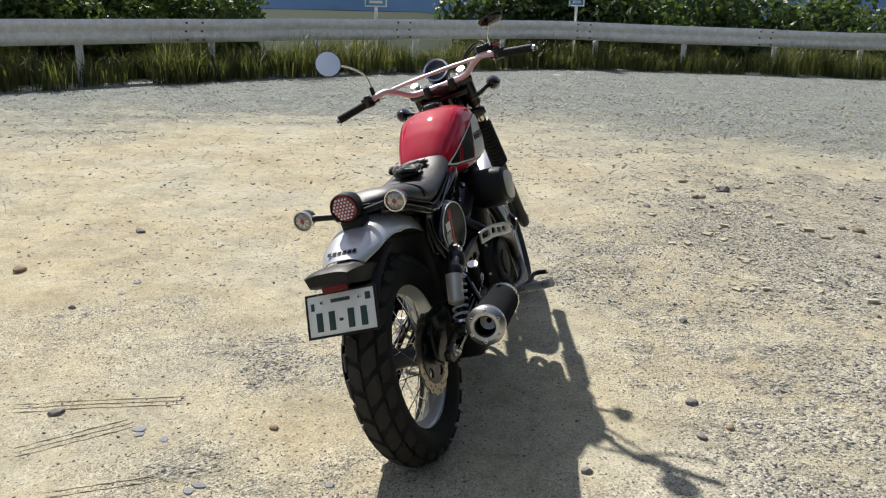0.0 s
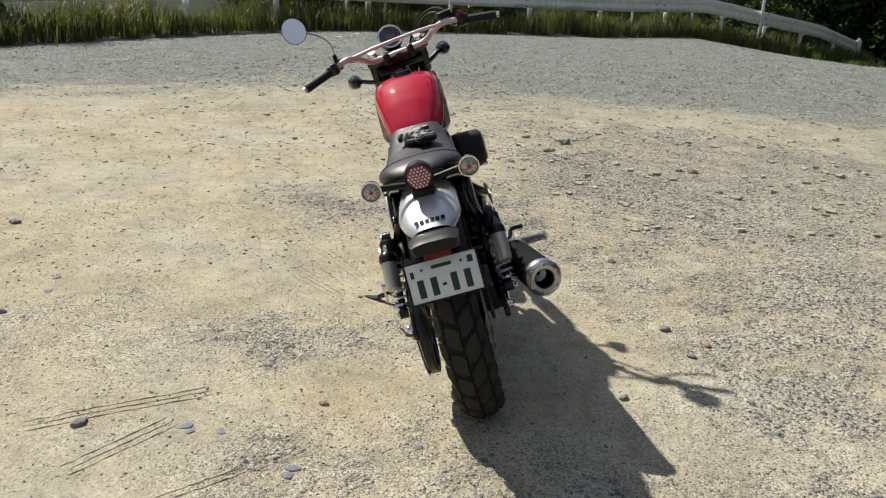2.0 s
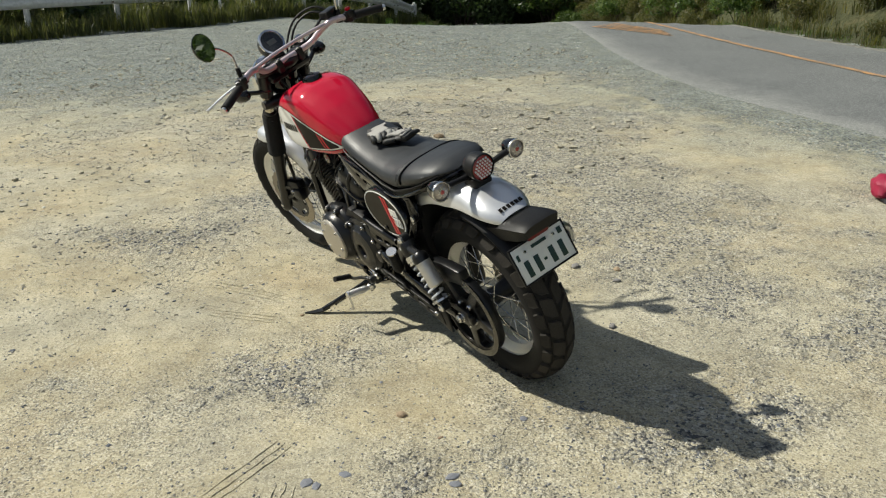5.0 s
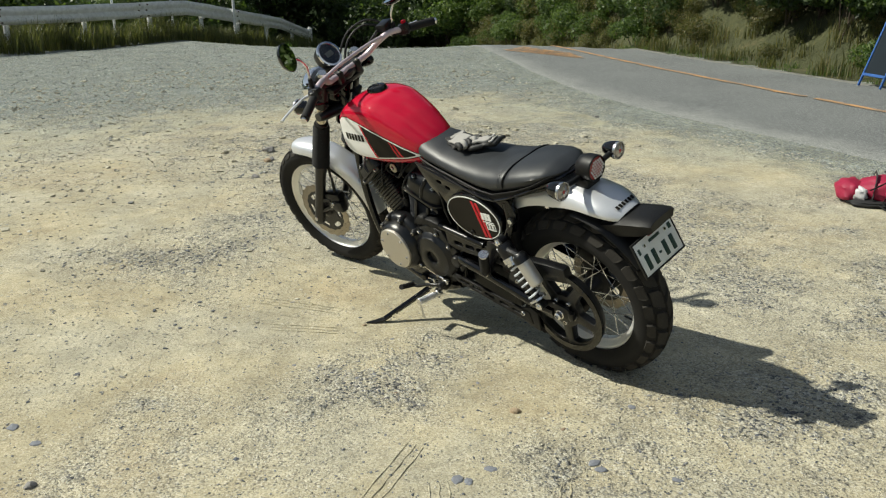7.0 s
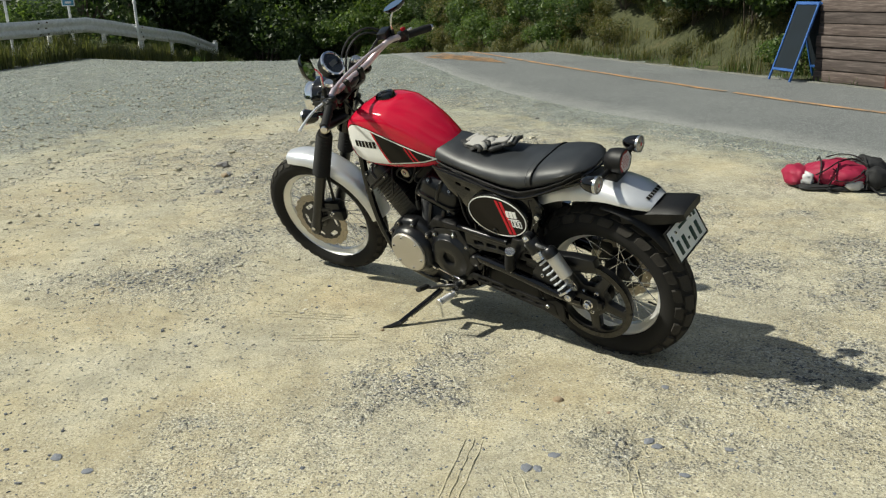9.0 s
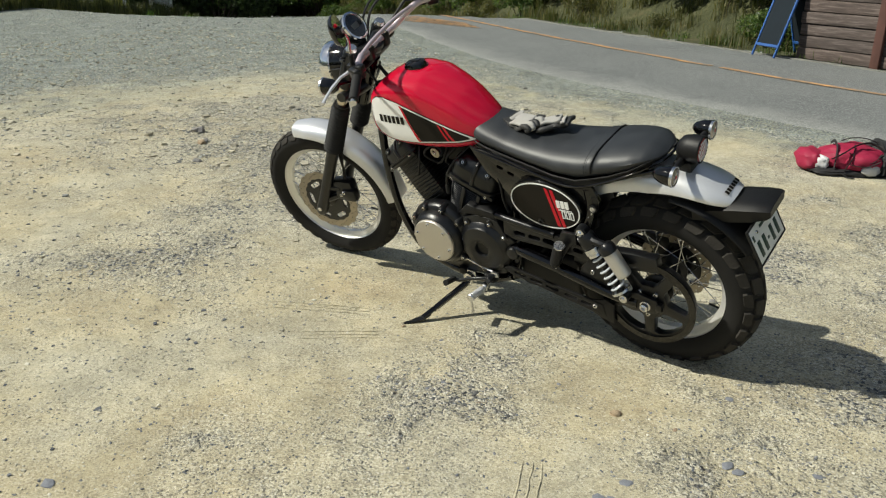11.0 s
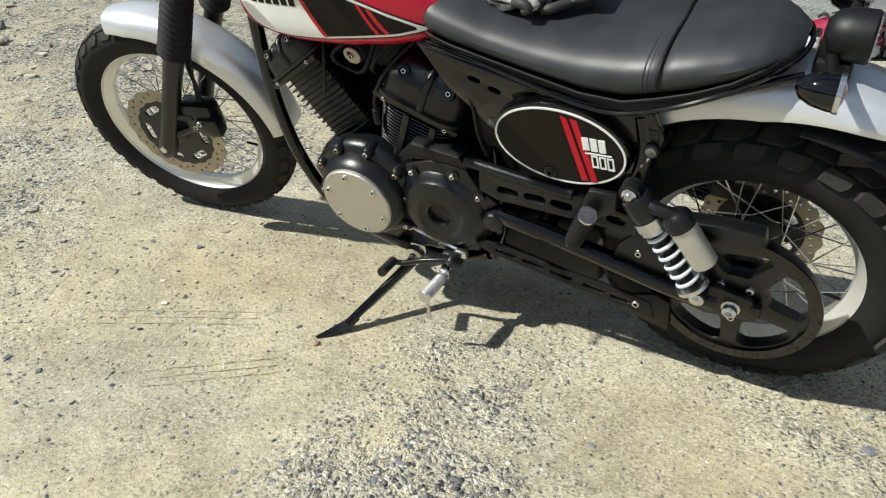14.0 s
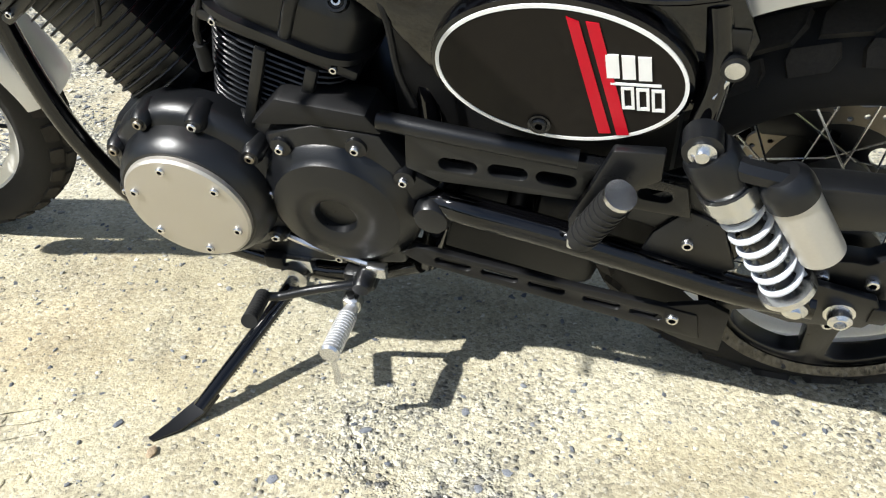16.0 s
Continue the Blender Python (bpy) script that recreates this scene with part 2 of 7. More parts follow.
def asphalt_material():
    m, nodes, links, p = material("worn_asphalt")
    geo = nodes.new("ShaderNodeNewGeometry").outputs["Position"]
    v = nodes.new("ShaderNodeTexVoronoi")
    v.inputs["Scale"].default_value = 130
    links.new(geo, v.inputs["Vector"])
    s = nodes.new("ShaderNodeSeparateColor")
    links.new(v.outputs["Color"], s.inputs[0])
    agg = ramp_node(nodes, links, s.outputs[0], [(0.0, (0.068, 0.073, 0.075)), (0.7, (0.155, 0.164, 0.166)), (1.0, (0.33, 0.34, 0.33))])
    dust = noise_node(nodes, links, geo, 0.8, 6, 0.65)
    col = mix_node(nodes, links, ramp_node(nodes, links, dust, [(0.35, 0.0), (0.8, 0.6)]), agg, (0.22, 0.232, 0.225))
    # gravel and dust lie thinner and thinner from the lay-by's side
    at = nodes.new("ShaderNodeAttribute")
    at.attribute_name = "edge"
    blot = noise_node(nodes, links, geo, 2.2, 6, 0.7)
    cover = math_node(nodes, links, "SUBTRACT", math_node(nodes, links, "ADD", blot, math_node(nodes, links, "MULTIPLY", s.outputs[1], 0.25)), math_node(nodes, links, "MULTIPLY", at.outputs["Fac"], 3.0))
    grit = ramp_node(nodes, links, s.outputs[2], [(0.0, (0.14, 0.145, 0.142)), (0.5, (0.27, 0.277, 0.262)), (1.0, (0.46, 0.46, 0.43))])
    col = mix_node(nodes, links, ramp_node(nodes, links, cover, [(0.2, 0.0), (0.6, 0.75)]), col, grit)
    links.new(col, p.inputs["Base Color"])
    p.inputs["Roughness"].default_value = 0.82
    bump_node(nodes, links, p, v.outputs["Distance"], 0.5, 0.004)
    return m


def leaf_material(name, a, b, c):
    m, nodes, links, p = material(name)
    rnd = nodes.new("ShaderNodeNewGeometry").outputs["Random Per Island"]
    pos = nodes.new("ShaderNodeNewGeometry").outputs["Position"]
    n = noise_node(nodes, links, pos, 0.9, 3)
    mixv = math_node(nodes, links, "ADD", math_node(nodes, links, "MULTIPLY", rnd, 0.6), math_node(nodes, links, "MULTIPLY", n, 0.4))
    col = ramp_node(nodes, links, mixv, [(0.2, a), (0.5, b), (0.8, c)])
    links.new(col, p.inputs["Base Color"])
    p.inputs["Roughness"].default_value = 0.5
    # light also comes through a leaf
    tr = nodes.new("ShaderNodeBsdfTranslucent")
    links.new(mix_node(nodes, links, 1.0, col, (1.5, 1.6, 0.8), "MULTIPLY"), tr.inputs["Color"])
    mx = nodes.new("ShaderNodeMixShader")
    mx.inputs[0].default_value = 0.42
    links.new(p.outputs[0], mx.inputs[1])
    links.new(tr.outputs[0], mx.inputs[2])
    links.new(mx.outputs[0], nodes["Material Output"].inputs["Surface"])
    return m


M_GROUND, M_ASPHALT = ground_material(), asphalt_material()
M_LEAF = leaf_material("broad_leaves", (0.035, 0.066, 0.018), (0.075, 0.128, 0.032), (0.15, 0.20, 0.06))
M_LEAFDARK = leaf_material("dark_leaves", (0.024, 0.044, 0.016), (0.048, 0.082, 0.026), (0.09, 0.13, 0.043))
M_GRASS = leaf_material("rough_grass", (0.045, 0.055, 0.020), (0.085, 0.098, 0.036), (0.19, 0.18, 0.075))
M_BRIGHT = leaf_material("bright_grass", (0.06, 0.13, 0.02), (0.11, 0.21, 0.035), (0.18, 0.30, 0.06))
M_DRY = leaf_material("dry_scrub", (0.05, 0.065, 0.02), (0.10, 0.105, 0.038), (0.20, 0.17, 0.075))
M_BARK = plain("bark", (0.09, 0.07, 0.05), 0.9, vary=0.4, grain=0.5, grain_scale=12)
M_RAIL = plain("galvanised_rail", (0.86, 0.86, 0.85), 0.5, 0.0, vary=0.22, grain_scale=6)
M_BOLT = plain("rusty_bolt", (0.16, 0.12, 0.10), 0.7, 0.5, vary=0.3)
def worn_paint(name, color, under):
    """Road paint that has flaked off to the asphalt in specks and patches."""
    m, nodes, links, p = material(name)
    geo = nodes.new("ShaderNodeNewGeometry").outputs["Position"]
    wear = math_node(nodes, links, "ADD", noise_node(nodes, links, geo, 3.0, 6, 0.7), math_node(nodes, links, "MULTIPLY", noise_node(nodes, links, geo, 60.0, 3, 0.7), 0.5))
    links.new(ramp_node(nodes, links, wear, [(0.60, color), (0.74, tuple(0.5 * c + 0.5 * u for c, u in zip(color, under))), (0.90, under)]), p.inputs["Base Color"])
    p.inputs["Roughness"].default_value = 0.8
    return m


M_ORANGE = worn_paint("orange_road_paint", (0.62, 0.33, 0.13), (0.16, 0.15, 0.13))
M_CONCRETE = plain("gutter_concrete", (0.19, 0.19, 0.17), 0.85, vary=0.4, grain_scale=10)
M_BLUE = plain("blue_sign_paint", (0.02, 0.09, 0.30), 0.5, vary=0.15)
M_BOARD = plain("blackboard", (0.016, 0.022, 0.028), 0.9, vary=0.2, spec=0.12)
M_SIGNWHITE = plain("sign_white", (0.7, 0.72, 0.74), 0.5, vary=0.05)
M_SIGNBLUE = plain("sign_blue", (0.06, 0.25, 0.42), 0.5, vary=0.1)
M_STONE = plain("grey_stone", (0.24, 0.23, 0.22), 0.85, vary=0.4, grain=0.4, grain_scale=20)
M_BROWNSTONE = plain("brown_stone", (0.34, 0.26, 0.17), 0.9, vary=0.35, grain=0.4, grain_scale=20)
M_SLATE = plain("blue_grey_slate", (0.19, 0.20, 0.225), 0.7, vary=0.3, grain=0.3, grain_scale=25)
M_PACKRED = plain("red_nylon", (0.30, 0.010, 0.045), 0.6, vary=0.2, grain=0.2, grain_scale=50)
M_PACKBLACK = plain("black_webbing", (0.015, 0.015, 0.016), 0.75, vary=0.3, grain=0.3)
M_PACKGREY = plain("silver_nylon", (0.5, 0.5, 0.51), 0.5, vary=0.15, grain=0.2)
M_GLOVE = plain("grey_glove_cloth", (0.36, 0.35, 0.33), 0.9, vary=0.2, grain=0.6, grain_scale=60, spec=0.2)
M_GLOVEDARK = plain("black_glove_leather", (0.02, 0.02, 0.02), 0.6, vary=0.3, grain=0.4)


def wood_material():
    m, nodes, links, p = material("weathered_boards")
    geo = nodes.new("ShaderNodeTexCoord").outputs["Object"]
    mp = nodes.new("ShaderNodeMapping")
    mp.inputs["Scale"].default_value = (1.2, 14, 14)
    links.new(geo, mp.inputs[0])
    g = noise_node(nodes, links, mp.outputs[0], 3.0, 6, 0.65, 0.6)
    oi = nodes.new("ShaderNodeObjectInfo").outputs["Random"]
    base = ramp_node(nodes, links, g, [(0.25, (0.028, 0.022, 0.020)), (0.5, (0.085, 0.068, 0.062)), (0.75, (0.19, 0.165, 0.155))])
    tint = ramp_node(nodes, links, oi, [(0.0, (0.6, 0.56, 0.54)), (0.5, (0.95, 0.92, 0.90)), (1.0, (1.25, 1.15, 1.08))])
    links.new(mix_node(nodes, links, 1.0, base, tint, "MULTIPLY"), p.inputs["Base Color"])
    p.inputs["Roughness"].default_value = 0.85
    bump_node(nodes, links, p, g, 0.5, 0.006)
    return m


def slope_material():
    m, nodes, links, p = material("earth_bank")
    geo = nodes.new("ShaderNodeNewGeometry").outputs["Position"]
    n = noise_node(nodes, links, geo, 1.3, 6, 0.6)
    f = noise_node(nodes, links, geo, 12, 4, 0.6)
    both = math_node(nodes, links, "ADD", math_node(nodes, links, "MULTIPLY", n, 0.6), math_node(nodes, links, "MULTIPLY", f, 0.4))
    links.new(ramp_node(nodes, links, both, [(0.3, (0.03, 0.035, 0.014)), (0.55, (0.06, 0.065, 0.025)), (0.70, (0.12, 0.105, 0.05)), (0.85, (0.28, 0.22, 0.13))]), p.inputs["Base Color"])
    p.inputs["Roughness"].default_value = 0.95
    bump_node(nodes, links, p, f, 0.8, 0.08)
    return m


M_WOOD, M_BANK = wood_material(), slope_material()


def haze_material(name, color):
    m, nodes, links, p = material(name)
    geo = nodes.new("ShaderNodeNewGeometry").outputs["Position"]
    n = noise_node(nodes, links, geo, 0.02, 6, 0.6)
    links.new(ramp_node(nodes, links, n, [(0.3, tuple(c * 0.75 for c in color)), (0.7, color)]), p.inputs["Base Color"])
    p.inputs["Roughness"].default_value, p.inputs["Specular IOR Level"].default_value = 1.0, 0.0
    # aerial haze is painted on: blue colour, and the hills' own surface glows faintly
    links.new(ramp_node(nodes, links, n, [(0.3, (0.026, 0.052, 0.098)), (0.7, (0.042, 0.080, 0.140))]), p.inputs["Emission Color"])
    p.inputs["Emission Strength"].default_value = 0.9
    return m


M_SCRUB = plain("valley_scrub", (0.022, 0.034, 0.016), 0.95, vary=0.4, spec=0.1)
M_FARHILL = haze_material("far_hills_painted_haze", (0.035, 0.065, 0.11))


# ---- mesh helpers ----
def link(name, bm, mat, parent=None, label="", smooth=True):
    me = bpy.data.meshes.new(name)
    bm.normal_update()
    bm.to_mesh(me)
    bm.free()
    for mm in (mat if isinstance(mat, (list, tuple)) else [mat]):
        me.materials.append(mm)
    if smooth:
        me.shade_smooth()
        try:
            me.set_sharp_from_angle(angle=radians(38))
        except AttributeError:
            pass
    ob = new(name, me)
    ob.parent = parent
    if label:
        ob["label"] = label
    return ob


def part(name, bm, mat, parent, label="", smooth=True):
    if name == "bolt":
        mat = [mat, M_HOLE]
    return link(name, bm, mat, parent, label, smooth)


def join(*bms):
    out = bmesh.new()
    for b in bms:
        me = bpy.data.meshes.new("tmp")
        b.to_mesh(me)
        b.free()
        out.from_mesh(me)
        bpy.data.meshes.remove(me)
    return out


def moved(bm, m):
    bmesh.ops.transform(bm, matrix=m, verts=bm.verts)
    return bm


def grid_mesh(rows, close_u=False, close_v=False, caps=False):
    """A surface through rows of points."""
    bm = bmesh.new()
    vs = [[bm.verts.new(p) for p in r] for r in rows]
    nu, nv = len(rows), len(rows[0])
    for i in range(nu if close_u else nu - 1):
        for j in range(nv if close_v else nv - 1):
            a, b = vs[i], vs[(i + 1) % nu]
            try:
                bm.faces.new((a[j], a[(j + 1) % nv], b[(j + 1) % nv], b[j]))
            except ValueError:
                pass
    if caps:
        bm.faces.new(vs[0][::-1])
        bm.faces.new(vs[-1])
    bmesh.ops.recalc_face_normals(bm, faces=bm.faces)
    return bm


def lathe(profile, n=40, axis="Y", at=(0, 0, 0), closed=False):
    """Turn (radius, along) pairs round an axis through at."""
    rows = []
    for k in range(n):
        a = 2 * math.pi * k / n
        c, s = math.cos(a), math.sin(a)
        row = []
        for r, h in profile:
            p = {"Y": (r * c, h, r * s), "X": (h, r * c, r * s), "Z": (r * c, r * s, h)}[axis]
            row.append((p[0] + at[0], p[1] + at[1], p[2] + at[2]))
        rows.append(row)
    bm = grid_mesh(rows, close_u=True, close_v=closed)
    bmesh.ops.remove_doubles(bm, verts=bm.verts, dist=1e-6)
    bmesh.ops.recalc_face_normals(bm, faces=bm.faces)
    return bm


def smooth_path(pts, sub=6):
    P = [Vector(p) for p in pts]
    out = []
    for i in range(len(P) - 1):
        p0, p1, p2, p3 = P[max(0, i - 1)], P[i], P[i + 1], P[min(len(P) - 1, i + 2)]
        for k in range(sub):
            t = k / sub
            out.append(0.5 * ((2 * p1) + (p2 - p0) * t + (2 * p0 - 5 * p1 + 4 * p2 - p3) * t * t + (3 * p1 - p0 - 3 * p2 + p3) * t ** 3))
    out.append(P[-1])
    return out


def tube(pts, r, n=10, sub=0, flat=1.0, caps=True):
    """A round bar along points; r is one radius or one for each point."""
    P = smooth_path(pts, sub) if sub else [Vector(p) for p in pts]
    R = r if isinstance(r, (list, tuple)) else [r] * len(P)
    if len(R) != len(P):
        R = [R[min(len(R) - 1, int(i * len(R) / len(P)))] for i in range(len(P))]
    t0 = (P[1] - P[0]).normalized()
    side = t0.cross(Vector((0.13, 0.27, 0.95)))
    if side.length < 0.1:
        side = t0.cross(Vector((1, 0, 0)))
    side.normalize()
    rows = []
    for i, p in enumerate(P):
        t = (P[min(i + 1, len(P) - 1)] - P[max(i - 1, 0)]).normalized()
        side = (side - t * side.dot(t)).normalized()
        up = t.cross(side)
        rows.append([p + (side * math.cos(2 * math.pi * k / n) + up * math.sin(2 * math.pi * k / n) * flat) * R[i] for k in range(n)])
    return grid_mesh(rows, close_v=True, caps=caps)


def box(c, s, bevel=0.0, seg=2, m=None):
    bm = bmesh.new()
    bmesh.ops.create_cube(bm, size=1)
    bmesh.ops.scale(bm, vec=s, verts=bm.verts)
    if bevel:
        bmesh.ops.bevel(bm, geom=bm.edges[:], offset=bevel, segments=seg, affect="EDGES", profile=0.5)
    bmesh.ops.translate(bm, vec=c, verts=bm.verts)
    if m is not None:
        moved(bm, m)
    return bm


def slab(outline, y0, y1, holes=(), bevel=0.0):
    """A plate in the bike's side plane: outline and holes as (x, z) loops, from y0 to y1."""
    bm = bmesh.new()
    edges = []
    for loop in (outline, *holes):
        vs = [bm.verts.new((x, y0, z)) for x, z in loop]
        edges += [bm.edges.new((vs[i], vs[(i + 1) % len(vs)])) for i in range(len(vs))]
    bmesh.ops.triangle_fill(bm, use_beauty=True, use_dissolve=True, edges=edges, normal=(0, 1, 0))
    got = bmesh.ops.extrude_face_region(bm, geom=bm.faces[:])
    bmesh.ops.translate(bm, vec=(0, y1 - y0, 0), verts=[v for v in got["geom"] if isinstance(v, bmesh.types.BMVert)])
    bmesh.ops.recalc_face_normals(bm, faces=bm.faces)
    if bevel:
        sharp = [e for e in bm.edges if len(e.link_faces) == 2 and e.calc_face_angle(0) > 0.9]
        bmesh.ops.bevel(bm, geom=sharp, offset=bevel, segments=2, affect="EDGES", profile=0.5)
    return bm


def oval(cx, cz, a, b, turn=0.0, n=48, power=2.0):
    out = []
    for k in range(n):
        t = 2 * math.pi * k / n
        c, s = math.cos(t), math.sin(t)
        x = a * math.copysign(abs(c) ** (2 / power), c)
        z = b * math.copysign(abs(s) ** (2 / power), s)
        out.append((cx + x * math.cos(turn) - z * math.sin(turn), cz + x * math.sin(turn) + z * math.cos(turn)))
    return out


def slot(cx, cz, length, width, turn=0.0, n=6):
    out = []
    h = length / 2 - width / 2
    for sgn in (1, -1):
        for k in range(n + 1):
            a = -math.pi / 2 + math.pi * k / n
            x, z = sgn * (h + width / 2 * math.cos(a)), sgn * width / 2 * math.sin(a)
            out.append((cx + x * math.cos(turn) - z * math.sin(turn), cz + x * math.sin(turn) + z * math.cos(turn)))
    return out


def bolt(at, r=0.008, h=0.008, axis="Y"):
    """A hex-socket cap screw that stands out along an axis."""
    s = 1 if h > 0 else -1
    h = abs(h)
    bm = lathe([(0, s * h * 0.2), (r * 0.46, s * h * 0.2), (r * 0.5, s * h), (r * 0.82, s * h), (r, s * h * 0.7), (r, -s * 0.004)], 12, axis, at)
    k = "XYZ".index(axis)
    for f in bm.faces:
        d = f.calc_center_median() - Vector(at)
        d[k] = 0
        # socket faces go near-black: the recess's shade is put into the colour
        if d.length < r * 0.5:
            f.material_index = 1
    return bm


def interp(table, x):
    for (x0, *a), (x1, *b) in zip(table, table[1:]):
        if x0 <= x <= x1 or x0 >= x >= x1:
            t = (x - x0) / (x1 - x0)
            return [u + (v - u) * t for u, v in zip(a, b)]
    return list(table[0][1:] if abs(x - table[0][0]) < abs(x - table[-1][0]) else table[-1][1:])


# ---- the lie of the land ----
RAIL_LINE = [(-16, 1), (-12.5, 4.2), (-9.5, 7.2), (-6.15, 10.55), (-5.1, 11.75), (-3.45, 13.25), (-1.3, 15.1), (1.4, 16.75), (4.95, 17.5), (6.8, 17.85), (9.0, 18.2), (12.6, 19.0), (16, 20.4), (19.3, 21.8)]
ROAD_NEAR = [(-6, -22), (-1.2, -12), (1.6, -5), (3.3, -1.3), (4.35, 1.0), (4.9, 1.95), (5.5, 3.0), (6.2, 4.2), (7.2, 5.45), (8.5, 6.75), (10.0, 8.1), (11.6, 9.6), (14.0, 12.6), (17.0, 17.0), (20, 22)]
ROAD_FAR = [(-1, -24), (3.2, -12), (5.4, -5), (7.0, -1.7), (8.5, 1.05), (9.5, 2.43), (10.55, 3.95), (11.9, 5.75), (13.3, 7.5), (15.2, 9.8), (17.8, 12.6), (21, 17), (24, 22)]


def along(line, step):
    pts = [Vector((x, y, 0)) for x, y in line]
    out = [pts[0]]
    for a, b in zip(pts, pts[1:]):
        n = max(1, int((b - a).length / step))
        out += [a.lerp(b, k / n) for k in range(1, n + 1)]
    return out


def side_of(line, x, y):
    """How far a point lies to the left of a line of points (right: minus)."""
    best = (1e9, 0)
    for (ax, ay), (bx, by) in zip(line, line[1:]):
        ux, uy = bx - ax, by - ay
        t = max(0, min(1, ((x - ax) * ux + (y - ay) * uy) / (ux * ux + uy * uy)))
        px, py = x - ax - ux * t, y - ay - uy * t
        d = math.hypot(px, py)
        if d < best[0]:
            best = (d, math.copysign(d, ux * (y - ay) - uy * (x - ax)))
    return best[1]


def land(x, y, crest=None):
    """The ground's height."""
    if crest is None:
        crest = 13.6 - 2.0 * min(1, max(0, (y - 9.0) / 3.0)) * min(1, max(0, (y - x + 3.5) / 2.5)) * (0.45 + 0.55 * min(1, max(0, (-side_of(RAIL_LINE, x, y) - 0.5) / 3.5)))
    z = -0.13 * max(0, min(x + 0.1 * y, 40) - crest)
    z -= 0.02 * math.exp(-(((x - 0.45) / 0.9) ** 2 + ((y - 2.6) / 1.6) ** 2))
    z -= 0.11 * min(1, max(0, (y - 11) / 6)) * min(1, max(0, (x - 2) / 6))
    r = math.hypot(x, y)
    z += 0.008 * noise.noise((x * 0.9, y * 0.9, 0)) + 0.004 * noise.noise((x * 3.1, y * 3.1, 4)) * (r < 12)
    out = side_of(RAIL_LINE, x, y)
    if out > 0.6 and r < 60 or (out > 0.6 and r < 3000):
        z -= min(14, (out - 0.6) * 0.55)
    hill = -side_of(ROAD_FAR, x, y)
    if hill > 0.9:
        z += min(16, (hill - 0.9) * 1.05 * (1 + 0.25 * noise.noise((x * 0.5, y * 0.5, 7)))) + 0.25 * noise.noise((x * 1.3, y * 1.3, 2)) * min(1, hill - 0.9)
    return z


# thick gravel lies in these places: x, y, radius
GRAVEL = [(0.9, 4.3, 0.55), (0.1, 4.25, 0.45), (-0.3, 2.45, 0.25), (-0.9, 3.0, 0.2), (-0.3, 1.5, 0.3), (0.95, 3.7, 0.3), (1.5, 2.5, 0.5), (1.9, 4.7, 0.7), (2.7, 4.5, 0.7), (0.1, 2.4, 0.25), (1.5, 1.7, 0.35), (1.7, 1.0, 0.5), (3.0, 6.2, 0.9), (0.6, 1.2, 0.4), (2.6, 3.2, 0.7), (3.3, 4.0, 0.8), (2.2, 2.2, 0.5), (3.8, 5.2, 1.0), (2.9, 2.3, 0.6), (4.2, 4.2, 0.9), (2.2, 5.0, 0.6)]

# and here the sand is bare: x, y, radius
SMOOTH = [(0.05, 3.2, 0.35), (-0.25, 3.02, 0.3), (0.32, 3.38, 0.3), (-0.5, 3.95, 0.45), (-0.85, 5.25, 0.7), (-1.6, 6.4, 0.95), (-1.0, 3.35, 0.5), (-2.2, 5.2, 0.9), (-0.5, 6.3, 0.8), (-2.8, 6.8, 1.0), (-1.9, 4.3, 0.6)]


def gravel_mask(x, y):
    g = 0.16 + 0.30 * noise.noise((x * 0.7, y * 0.7, 11)) + 0.30 * noise.noise((x * 2.1, y * 2.1, 5))
    for px, py, r in GRAVEL:
        d = ((x - px) ** 2 + (y - py) ** 2) / (r * r)
        if d < 4:
            g += 0.42 * math.exp(-d * 1.3) * (1 + 0.8 * noise.noise((x * 3.3, y * 3.3, 17)))
    for px, py, r in SMOOTH:
        d = ((x - px) ** 2 + (y - py) ** 2) / (r * r)
        if d < 4:
            g -= 0.55 * math.exp(-d * 1.2)
    return max(0.0, min(1.0, max(g, grey_mask(x, y) * 0.8)))


def grey_mask(x, y):
    far = math.hypot((x + 1.0) * 0.135, (y - 2.2) * 0.152) + 0.20 * noise.noise((x * 0.4, y * 0.4, 1)) + 0.13 * noise.noise((x * 0.7 + y * 0.9, y * 2.4 - x * 1.0, 8))
    near = side_of(ROAD_NEAR, x, y) - 0.5 - 0.5 * noise.noise((x * 0.8, y * 0.8, 12)) - 0.25 * noise.noise((x * 3, y * 3, 13))
    verge = 0.9 * (1 - near / 0.9) if near > 0 else 0.9
    return max(0.0, min(1.0, max((far - 0.78) / 0.42, verge)))


